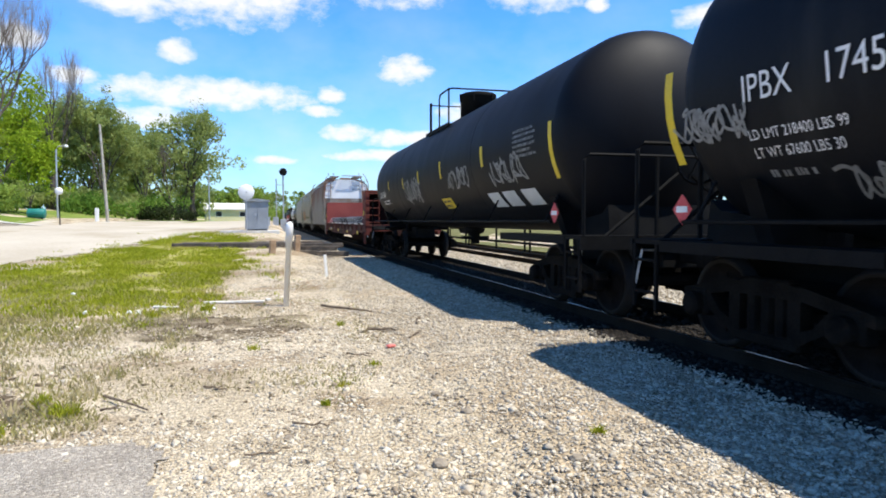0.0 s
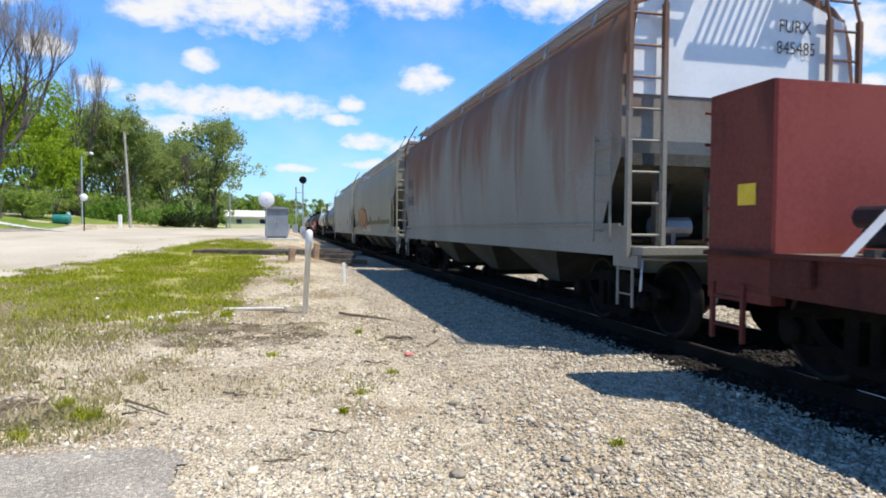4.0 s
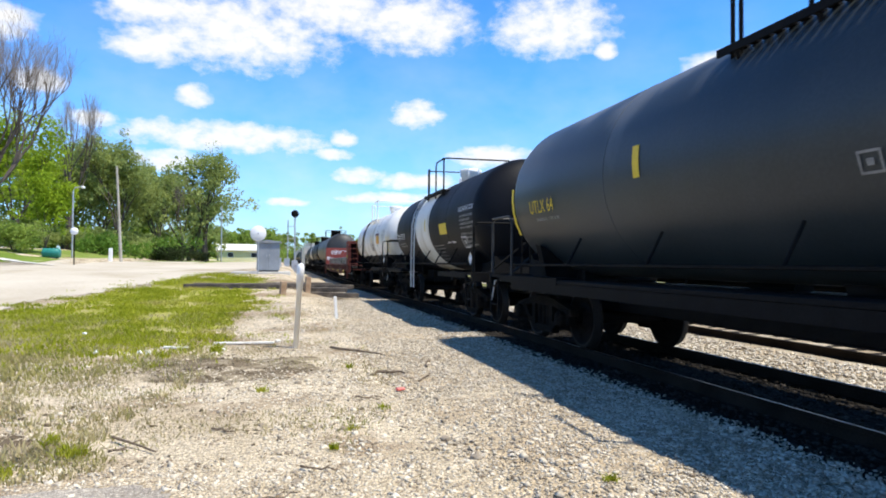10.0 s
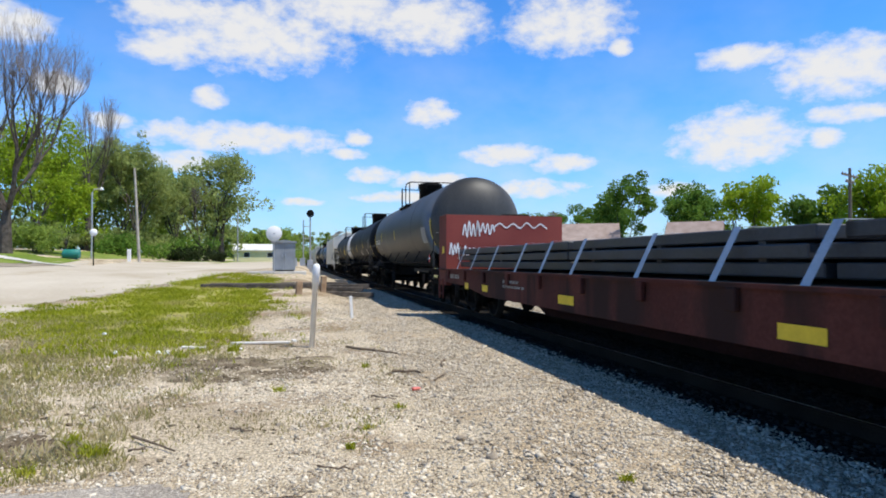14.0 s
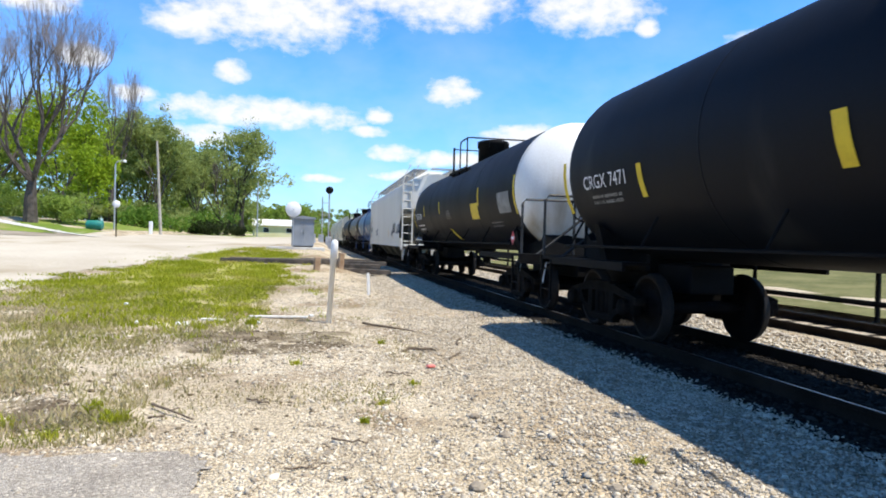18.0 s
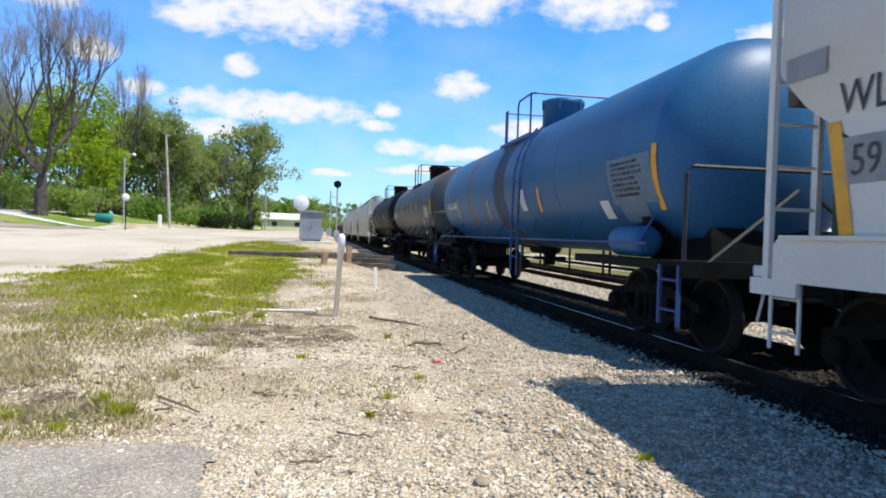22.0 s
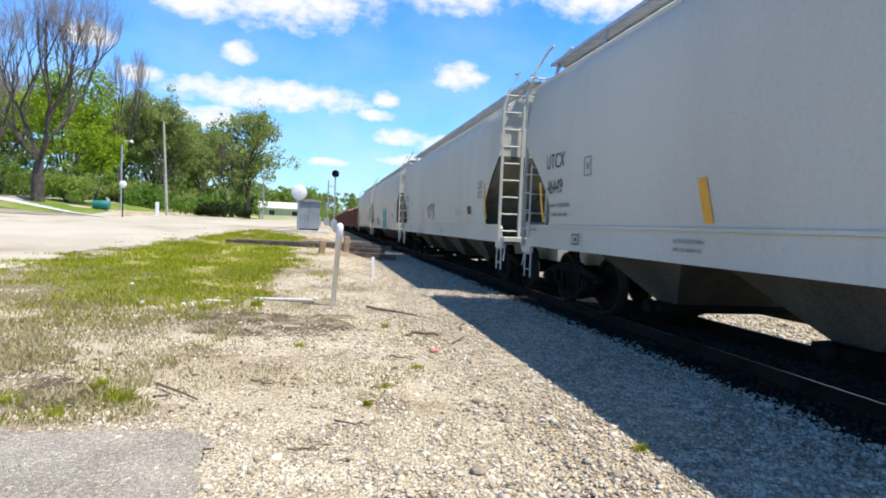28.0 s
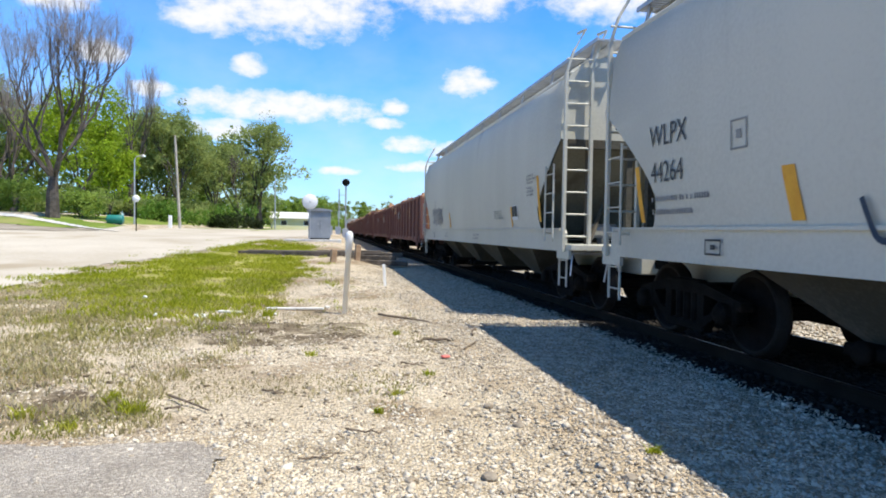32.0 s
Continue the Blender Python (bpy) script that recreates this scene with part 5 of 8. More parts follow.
def make_texts(words):
    """Outline meshes and widths of all characters in the built-in font, one metre high, made in one go."""
    obs = []
    for ch in sorted(set("".join(words)) - {" "}):
        for body in (ch, ch + ch):
            cu = bpy.data.curves.new("word", "FONT")
            cu.body, cu.size, cu.resolution_u = body, 1.0, 3
            obs.append((body, new("word", cu)))
    dg = bpy.context.evaluated_depsgraph_get()
    dg.update()
    found = {}
    for w, ob in obs:
        me = bpy.data.meshes.new_from_object(ob.evaluated_get(dg))
        found[w] = (np.array([v.co[:] for v in me.vertices]), [tuple(p.vertices) for p in me.polygons])
        bpy.data.meshes.remove(me)
    for w, (vs, fs) in found.items():
        if len(w) == 1:
            TEXTS[w] = (vs, fs, float(found[w + w][0][:, 0].max() - vs[:, 0].max()))
    TEXTS[" "] = ((), (), 0.32)
    for _, ob in obs:
        cu = ob.data
        bpy.data.objects.remove(ob)
        bpy.data.curves.remove(cu)


def spell(word, place, material, parent):
    """Each character of a word as a part of its own; place turns (along, up) into a point of the side."""
    x = 0.0
    for ch in word:
        vs, fs, adv = TEXTS[ch]
        if fs:
            bm = BM()
            made = [bm.verts.new(place(x + a, b)) for a, b, _ in vs]
            for f in fs:
                bm.faces.new([made[i] for i in f])
            part("letter", bm, material, parent)
        x += adv


def letter(word, y, z, high, surf, material, parent, squeeze=0.85):
    """A word on the side, its start at y (it runs towards -y) and its foot at z."""
    k = high / 0.72
    spell(word, lambda a, b: (surf(z + b * k) - 0.014, y - a * k * squeeze, z + b * k), material, parent)


def letter_up(word, y, z, high, surf, material, parent):
    """A word climbing the side."""
    k = high / 0.72
    spell(word, lambda a, b: (surf(z + a * k * 0.85) - 0.012, y + b * k, z + a * k * 0.85), material, parent)


def end_letter(word, x, z, high, yface, material, parent):
    """A word on the leading end, running towards +x."""
    k = high / 0.72
    spell(word, lambda a, b: (x + a * k * 0.85, yface - 0.012, z + b * k), material, parent)


def patch(bm, y, z, wide, high, surf, lift=0.010, lean=0.0, n=5):
    """A thin panel on the side, following its curve; y, z is its lower start, wide runs towards -y."""
    rows = []
    for i in range(n):
        zz = z + high * i / (n - 1)
        s = lean * (i / (n - 1))
        rows.append([bm.verts.new((surf(zz) - lift, y + s - wide * k, zz)) for k in (0, 1)])
    for a, b in zip(rows, rows[1:]):
        bm.faces.new((a[0], a[1], b[1], b[0]))
    return bm


def text_bars(parent, y, z, rows, surf, material, rng, high=0.05, gap=0.075, wide=0.9, name="stencil_block"):
    """Small stencilled lines that cannot be read: short plain bars."""
    bm = BM()
    for i in range(rows):
        a = y
        end = y - wide * rng.uniform(0.7, 1.0)
        while a > end:
            w = high * rng.uniform(0.42, 0.62)
            patch(bm, a, z - i * gap, w, high * rng.choice((1.0, 1.0, 0.82)), surf, 0.010, n=2)
            a -= w + high * (0.22 if rng.random() < 0.82 else 0.9)
    return tagged(part(name, bm, material, parent), kind="stuff")


def frame_mark(parent, y, z, w, h, surf, material, t=0.02, name="stencil_box"):
    bm = BM()
    patch(bm, y, z, w, t, surf, n=2)
    patch(bm, y, z + h - t, w, t, surf, n=2)
    patch(bm, y, z, t, h, surf)
    patch(bm, y - w + t, z, t, h, surf)
    patch(bm, y - w * 0.35, z + h * 0.35, w * 0.3, h * 0.3, surf, n=2)
    return part(name, bm, material, parent)


def ribbon(bm, pts, width, surf, lift):
    """A sprayed line along points of (along, up)."""
    prev = None
    n = len(pts)
    for i in range(n):
        a = pts[max(i - 1, 0)]
        b = pts[min(i + 1, n - 1)]
        dx, dz = b[0] - a[0], b[1] - a[1]
        d = math.hypot(dx, dz) or 1
        nx, nz_ = -dz / d * width / 2, dx / d * width / 2
        y, z = pts[i]
        cur = [bm.verts.new((surf(z + s * nz_) - lift, y + s * nx, z + s * nz_)) for s in (-1, 1)]
        if prev:
            bm.faces.new((prev[0], prev[1], cur[1], cur[0]))
        prev = cur
    return bm


def curve_pts(ctrl, n=7):
    """A smooth line through control points."""
    out = []
    c = [ctrl[0]] + list(ctrl) + [ctrl[-1]]
    for i in range(1, len(c) - 2):
        for k in range(n):
            t = k / n
            q = []
            for j in (0, 1):
                p0, p1, p2, p3 = (c[i + m][j] for m in (-1, 0, 1, 2))
                q.append(0.5 * (2 * p1 + (p2 - p0) * t + (2 * p0 - 5 * p1 + 4 * p2 - p3) * t * t + (3 * p1 - p0 - 3 * p2 + p3) * t ** 3))
            out.append(tuple(q))
    out.append(tuple(ctrl[-1]))
    return out


def scribble(parent, y, z, wide, high, surf, material, seed, width=0.035, strokes=3, name="graffiti_tag"):
    """A sprayed tag that cannot be read: looping lines."""
    rng = random.Random(seed)
    bm = BM()
    for s in [k / 2 for k in range(strokes * 2)]:
        ctrl = []
        a, turn = rng.uniform(0, 6.28), rng.choice((-1, 1))
        k = rng.randint(6, 10)
        yc, step = y - wide * s / strokes, wide / strokes / k * rng.uniform(0.9, 1.3)
        for i in range(k):
            a += turn * rng.uniform(0.8, 2.1)
            if rng.random() < 0.25:
                turn = -turn
            yc -= step
            rr = rng.uniform(0.25, 0.5)
            ctrl.append((yc + math.cos(a) * high * rr * 0.7, z + high * 0.5 + math.sin(a) * high * rr))
        ribbon(bm, curve_pts(ctrl), width, surf, 0.012 + 0.001 * s)
    return part(name, bm, material, parent)


ORANGE_STROKES = (
    ((0.015, 0.70), (0.06, 0.88), (0.095, 0.92), (0.11, 0.50), (0.14, 0.08)),
    ((0.195, 0.90), (0.185, 0.50), (0.235, 0.40), (0.28, 0.55), (0.30, 0.95)),
    ((0.215, 0.24), (0.245, 0.06)),
    ((0.335, 0.50), (0.345, 0.82), (0.39, 0.95), (0.415, 0.60), (0.42, 0.10)),
    ((0.56, 0.72), (0.555, 0.92), (0.50, 0.97), (0.465, 0.70), (0.47, 0.35), (0.52, 0.10), (0.56, 0.08)),
    ((0.53, 0.56), (0.585, 0.50)),
    ((0.62, 0.97), (0.625, 0.55), (0.66, 0.08)),
    ((0.64, 0.44), (0.70, 0.46)),
    ((0.72, 1.05), (0.715, 0.60), (0.74, 0.30), (0.76, 0.06)),
    ((0.81, 0.26), (0.80, 0.60), (0.86, 0.74), (0.92, 0.52), (0.94, 0.12)),
    ((0.83, 0.10), (0.91, 0.08)),
)
CYAN_STROKES = (
    ((0.03, 0.78), (0.13, 0.95), (0.16, 0.60), (0.20, 0.26), (0.12, 0.08), (0.04, 0.22)),
    ((0.28, 0.95), (0.34, 0.58)),
    ((0.47, 0.97), (0.39, 0.55), (0.36, 0.22), (0.28, 0.03), (0.40, 0.00)),
    ((0.62, 0.92), (0.52, 0.84), (0.49, 0.42), (0.54, 0.05), (0.65, 0.06)),
    ((0.88, 0.95), (0.73, 0.88), (0.70, 0.45), (0.72, 0.00), (0.88, -0.03)),
    ((0.72, 0.50), (0.84, 0.52)),
)


def piece(car, y, z, wide, high, surf, strokes, fill, line, fat=0.30):
    """A sprayed piece of fat strokes with a darker edge."""
    for i, s in enumerate(strokes):
        pts = curve_pts([(y - wide * a, z + high * b) for a, b in s], 6)
        for nm, m, w, lift in (("graffiti_outline", line, fat + 0.07, 0.012), ("graffiti_fill", fill, fat, 0.018)):
            bm = BM()
            grow_ = 0.045 if nm == "graffiti_outline" else 0.0
            p0, p1, q0, q1 = pts[0], pts[1], pts[-1], pts[-2]
            d0, d1 = math.hypot(p0[0] - p1[0], p0[1] - p1[1]), math.hypot(q0[0] - q1[0], q0[1] - q1[1])
            ext = [(p0[0] + (p0[0] - p1[0]) / d0 * grow_, p0[1] + (p0[1] - p1[1]) / d0 * grow_)] + pts[1:-1] + [(q0[0] + (q0[0] - q1[0]) / d1 * grow_, q0[1] + (q0[1] - q1[1]) / d1 * grow_)]
            ribbon(bm, ext, w, lambda zz: surf(max(zz, 1.4)) - (0.03 if zz < 1.42 else 0.0), lift + 0.0010 * i)
            part(nm, bm, m, car)


TRUCK = {}
WHEELS = []   # wheelset, y of its car at 0 s


def truck_meshes():
    """Meshes shared by all bogies."""
    bm = BM()
    for s in (-1, 1):
        x0, x1 = s * 0.94, s * 1.08
        box(bm, min(x0, x1), max(x0, x1), -0.30, 0.30, 0.62, 0.78, 0.02)
        prism(bm, [(-1.12, 0.60), (-0.45, 0.74), (0.45, 0.74), (1.12, 0.60), (1.12, 0.50), (0.45, 0.62), (-0.45, 0.62), (-1.12, 0.50)], "x", x0, x1)
        for e in (-1, 1):
            prism(bm, [(e * 0.98, 0.56), (e * 0.72, 0.58), (e * 0.34, 0.20), (e * 0.34, 0.34)], "x", x0, x1)
            box(bm, min(x0, x1), max(x0, x1), e * 0.36 - 0.07, e * 0.36 + 0.07, 0.24, 0.66)
            box(bm, min(x0, x1) - 0.02, max(x0, x1) + 0.02, e * 0.89 - 0.15, e * 0.89 + 0.15, 0.34, 0.62, 0.03)
            lathe(bm, [(0, 0.12), (s * 0.10, 0.12), (s * 0.13, 0.09), (s * 0.14, 0.04)], "x", 12, (s * 1.08, e * 0.89, 0.457))
        box(bm, min(x0, x1), max(x0, x1), -0.42, 0.42, 0.18, 0.29, 0.02)
        for k in (-1, 0, 1):
            tube(bm, [(s * 1.01, k * 0.17, 0.28), (s * 1.01, k * 0.17, 0.62)], 0.065, 8)
    me = []
    for s in (-1, 1):
        b = BM()
        keep = [f for f in bm.faces if f.calc_center_median().x * s > 0]
        vm = {}
        for f in keep:
            for v in f.verts:
                if v not in vm:
                    vm[v] = b.verts.new(v.co)
        for f in keep:
            b.faces.new([vm[v] for v in f.verts])
        me.append(b)
    bm.free()
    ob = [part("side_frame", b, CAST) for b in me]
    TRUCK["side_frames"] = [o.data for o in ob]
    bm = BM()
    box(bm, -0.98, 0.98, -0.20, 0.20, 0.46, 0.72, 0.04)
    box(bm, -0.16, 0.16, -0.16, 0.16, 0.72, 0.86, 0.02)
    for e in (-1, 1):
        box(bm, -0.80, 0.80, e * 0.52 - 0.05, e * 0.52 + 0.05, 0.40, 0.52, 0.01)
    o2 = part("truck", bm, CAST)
    TRUCK["truck"] = o2.data
    bm = BM()
    for s in (-1, 1):
        prof = [(s * 0.66, 0.08), (s * 0.66, 0.16), (s * 0.70, 0.18), (s * 0.70, 0.38), (s * 0.665, 0.40), (s * 0.665, 0.485), (s * 0.695, 0.485), (s * 0.71, 0.460), (s * 0.79, 0.452), (s * 0.79, 0.40), (s * 0.745, 0.38), (s * 0.745, 0.17), (s * 0.80, 0.14), (s * 0.80, 0.08)]
        lathe(bm, prof, "x", 28, mats=[0, 0, 0, 0, 0, 1, 1, 1, 1, 0, 0, 0, 0])
    tube(bm, [(-1.0, 0, 0), (1.0, 0, 0)], 0.085, 10)
    for k in range(4):
        a = k * math.pi / 2
        for s in (-1, 1):
            tube(bm, [(s * 0.748, math.cos(a) * 0.28, math.sin(a) * 0.28), (s * 0.758, math.cos(a) * 0.28, math.sin(a) * 0.28)], 0.03, 6)
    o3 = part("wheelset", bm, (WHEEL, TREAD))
    TRUCK["wheelset"] = o3.data
    for o in ob + [o2, o3]:
        bpy.data.objects.remove(o)


def add_truck(car, y, y0):
    t = new("truck", TRUCK["truck"])
    t.parent = car
    t.location = (0, y, 0)
    for d in TRUCK["side_frames"]:
        o = new("side_frame", d)
        o.parent = t
    for e in (-1, 1):
        o = new("wheelset", TRUCK["wheelset"])
        o.parent = t
        o.location = (0, e * 0.89, 0.457)
        WHEELS.append((o, y0, e * 0.89))


def couplers(car, L, sill_z=0.82, sill=True):
    for e in (-1, 1):
        bm = BM()
        ye = e * L / 2
        box(bm, -0.07, 0.07, min(ye - e * 0.75, ye), max(ye - e * 0.75, ye), sill_z - 0.08, sill_z + 0.08, 0.02)
        box(bm, -0.16, 0.13, min(ye - e * 0.18, ye + e * 0.03), max(ye - e * 0.18, ye + e * 0.03), sill_z - 0.14, sill_z + 0.14, 0.04)
        tube(bm, [(0.10, ye, sill_z - 0.15), (0.10, ye, sill_z + 0.15)], 0.07, 8)
        part("coupler", bm, CAST, car)
        bm = BM()
        s = -e
        tube(bm, [(0.35 * s, ye - e * 0.55, sill_z - 0.15), (0.36 * s, ye - e * 0.40, sill_z - 0.36), (0.30 * s, ye - e * 0.12, sill_z - 0.50), (0.22 * s, ye + e * 0.02, sill_z - 0.42)], 0.028, 6)
        part("air_hose", bm, DARK, car)
        bm = BM()
        tube(bm, [(-1.45, ye - e * 0.70, sill_z + 0.16), (-0.2, ye - e * 0.62, sill_z + 0.13)], 0.014, 5)
        tube(bm, [(-1.45, ye - e * 0.70, sill_z + 0.16), (-1.50, ye - e * 0.66, sill_z - 0.20)], 0.014, 5)
        part("uncoupling_lever", bm, GALV, car)


def ladder(bm, p, q, width_vec, rungs, r=0.017):
    """Two stiles from p to q (and offset by width_vec) with rungs."""
    p, q, w = Vector(p), Vector(q), Vector(width_vec)
    for o in (Vector(), w):
        tube(bm, [p + o, q + o], r * 1.6, 5)
    for i in range(rungs):
        c = p + (q - p) * ((i + 0.5) / rungs)
        tube(bm, [c, c + w], r, 5)
    return bm


def car_pose(y0):
    return pose(TRACK_X, y0, RAIL_Z)


CARS = []   # car, y at 0 s


def tank_car(front, back, label, shell, bands=(), r=1.40, zc=None, end_mat=None, lower=None, dome_at=0.0, marks=(), group="tank cars", dome=DARK, rail=DARK, reflectors=(), placard=RED_MARK, underside=True, ladder_at=None, sill=DARK, colour_reflector=YELLOW, top_rail=None, dome_r=0.46, placards=(-1,), reservoir=None, side_rails=False, end_rail=WORN_RAIL, ladder_mat=None):
    """A tank car between two coupling points; bands: (from, to, material) in metres from mid-length."""
    top_rail = top_rail or rail
    y0, L = (front + back) / 2, back - front
    zc = 1.10 + r if zc is None else zc
    rng = random.Random(int(y0 * 10))
    car = thing("tank_car", car_pose(y0), label, "tank car", group)
    CARS.append((car, y0))
    hl = L / 2 - 0.80          # crown of the heads
    hd = r * 0.52
    mats = [shell]
    for b in bands:
        if b[2] not in mats:
            mats.append(b[2])
    if lower and lower not in mats:
        mats.append(lower)
    cuts = {-(hl - hd), hl - hd}
    for a, b, _ in bands:
        cuts |= {max(a, -(hl - hd)), min(b, hl - hd)}
    k = -(hl - hd)
    while k < hl - hd:
        cuts.add(round(k, 3))
        k += 1.6
    cuts = sorted(cuts)
    prof = [(-hl + hd * (1 - math.sqrt(max(0, 1 - (f * f)))), r * f) for f in (0.02, 0.25, 0.5, 0.7, 0.84, 0.93, 0.98)]
    prof += [(c, r) for c in cuts]
    prof += [(hl - hd * (1 - math.sqrt(max(0, 1 - (f * f)))), r * f) for f in (0.98, 0.93, 0.84, 0.7, 0.5, 0.25, 0.02)]
    idx = []
    for (a, _), (b, _) in zip(prof, prof[1:]):
        m = 0
        c = (a + b) / 2
        for p, q, bm_ in bands:
            if p - 0.01 <= c <= q + 0.01:
                m = mats.index(bm_)
        idx.append(m)
    bm = BM()
    lathe(bm, prof, "y", 56, (0, 0, zc), idx)
    if lower:
        li = mats.index(lower)
        bmesh.ops.bisect_plane(bm, geom=bm.verts[:] + bm.edges[:] + bm.faces[:], plane_co=(0, 0, 1.62), plane_no=(0, 0, 1))
        for f in bm.faces:
            if f.calc_center_median().z < 1.62:
                f.material_index = li
    part("tank_shell", bm, mats, car)
    surf = lambda z: -math.sqrt(max(r * r - (z - zc) ** 2, 0.01))
    # weld bands
    for yb in (-hl * 0.45, hl * 0.45):
        bm = BM()
        lathe(bm, [(yb - 0.012, r + 0.001), (yb - 0.010, r + 0.004), (yb + 0.010, r + 0.004), (yb + 0.012, r + 0.001)], "y", 56, (0, 0, zc))
        part("weld_seam", bm, lower or shell, car)
    top = zc + r
    d = dome_at
    # housing, platform and railing on top
    bm = BM()
    q = dome_r
    dh = 0.0 if q > 0.4 else -0.20
    lathe(bm, [(-0.12, q), (0.44 + dh, q), (0.46 + dh, q + 0.02), (0.54 + dh, q + 0.02), (0.58 + dh, q - 0.05), (0.60 + dh, 0.02)], "z", 20, (0, d - 0.15, top))
    housing = part("valve_housing", bm, dome, car)
    bm = BM()
    tube(bm, [(0, 0, 0.34), (0, 0, 0.56)], 0.022, 5)
    bolt = part("bolt", bm, dome, housing)
    bolt.location = (q + 0.02, d - 0.15, top + dh)
    for k in range(1, 6):
        a = k * math.pi / 3
        again("bolt", bolt, housing, pose(math.cos(a) * (q + 0.02), d - 0.15 + math.sin(a) * (q + 0.02), top + dh))
    bm = BM()
    lathe(bm, [(0, 0.11), (0.22, 0.11), (0.26, 0.07), (0.27, 0.01)], "z", 10, (0.05, d + 0.95, top))
    part("relief_valve", bm, dome, car)
        # walkways on the shoulders of the shell, a rail box round the housing and grab posts at the ladder
    wz, hi, rr, px = top - 0.33, top + 0.55, 0.022, 0.97
    for s in (-1, 1):
        bm = BM()
        xa, xb = sorted((s * 0.78, s * 1.06))
        for k in range(15):
            box(bm, xa, xb, d - 1.02 + k * 0.155, d - 0.92 + k * 0.155, wz - 0.02, wz)
        for x in (xa, xb):
            box(bm, x - 0.012, x + 0.012, d - 1.03, d + 1.26, wz - 0.07, wz + 0.008)
        part("walkway", bm, top_rail, car)
        for e in (-1, 0, 1):
            bm = BM()
            tube(bm, [(s * 1.04, d + e, wz - 0.05), (s * 0.98, d + e, wz - 0.22)], 0.025, 5)
            part("bracket", bm, top_rail, car)
        bm = BM()
        x = s * px
        tube(bm, [(x, d + 0.15, wz), (x, d + 0.15, hi - 0.10), (x, d + 0.06, hi), (x, d - 0.80, hi), (x * 0.90, d - 0.87, hi), (0, d - 0.87, hi)], rr, 6)
        tube(bm, [(x, d - 0.78, wz), (x, d - 0.78, hi)], rr, 6)
        part("railing", bm, top_rail, car)
        bm = BM()
        for o in (1.02, 1.14):
            tube(bm, [(x, d + o, wz - 0.1), (x, d + o, hi - 0.05)], rr, 6)
        tube(bm, [(x, d + 1.08, hi - 0.10), (0, d + 1.08, hi - 0.10)], rr * 0.8, 6)
        part("grab_post", bm, top_rail, car)
    # side ladder
    if ladder_at is not None:
        ly = ladder_at
        bm = BM()
        pts = [(-(math.sin(a) * (r + 0.10)), zc + math.cos(a) * (r + 0.10)) for a in (0.75, 1.0, 1.25, 1.5)] + [(-(r + 0.12), 1.6), (-(r + 0.12), 0.55)]
        for o in (-0.21, 0.21):
            tube(bm, [(x, ly + o, z) for x, z in pts], 0.024, 5)
        for (xa, za), (xb, zb) in zip(pts, pts[1:]):
            for f in (0.15, 0.65) if abs(za - zb) > 0.8 else (0.3,):
                tube(bm, [(xa + (xb - xa) * f, ly - 0.21, za + (zb - za) * f), (xa + (xb - xa) * f, ly + 0.21, za + (zb - za) * f)], 0.016, 5)
        part("ladder", bm, ladder_mat or rail, car)
    # side rails low on the tank, both sides, with brackets
    for s in (-1, 1):
        bm = BM()
        xx = s * (r + 0.06)
        tube(bm, [(xx, -hl + 0.7, 1.28), (xx, hl - 0.7, 1.28)], 0.022, 5)
        n = 7
        for i in range(n):
            yy = -hl + 0.9 + (2 * hl - 1.8) * i / (n - 1)
            tube(bm, [(xx, yy, 1.28), (s * (r - 0.15), yy, 1.66)], 0.018, 5)
        part("safety_rail", bm, rail, car)
    if side_rails:
        # an older underframe: running boards along both sides and a through sill
        for s in (-1, 1):
            bm = BM()
            xa, xb = sorted((s * 1.12, s * 1.50))
            box(bm, xa, xb, -hl + 0.9, hl - 0.9, 1.00, 1.06, 0.01)
            box(bm, min(s * 1.46, s * 1.50), max(s * 1.46, s * 1.50), -hl + 0.9, hl - 0.9, 0.86, 1.00)
            part("running_board", bm, sill, car)
        bm = BM()
        box(bm, -0.32, 0.32, -hl + 1.0, hl - 1.0, 0.58, 1.02, 0.01)
        part("centre_sill", bm, sill, car)
    # underside: pipe, hangers and outlet
    if underside:
        bm = BM()
        tube(bm, [(0.85, -hl + 1.6, 0.72), (0.85, hl - 1.6, 0.72)], 0.035, 6)
        n = 6
        for i in range(n):
            yy = -hl + 2.4 + (2 * hl - 4.8) * i / (n - 1) + rng.uniform(-0.25, 0.25)
            for o in (0, 0.34):
                if o and i % 2:
                    continue
                tube(bm, [(0.85, yy + o, 0.52), (0.85, yy + o, 1.45)], 0.03, 5)
        part("brake_pipe", bm, DARK, car)
        bm = BM()
        tube(bm, [(0.2, 1.5, 1.04), (0.2, 2.2, 1.04)], 0.13, 12)
        for yy in (1.6, 2.1):
            box(bm, 0.12, 0.28, yy - 0.03, yy + 0.03, 1.05, 1.40)
        part("air_reservoir", bm, DARK, car)
    bm = BM()
    lathe(bm, [(-0.42, 0.12), (-0.16, 0.14), (-0.13, 0.24), (0.06, 0.30)], "z", 12, (0, 0.4, zc - r))
    box(bm, -0.36, 0.36, 0.30, 0.50, zc - r - 0.30, zc - r - 0.22)
    part("bottom_outlet", bm, DARK, car)
    # ends
    ty = L / 2 - 2.05
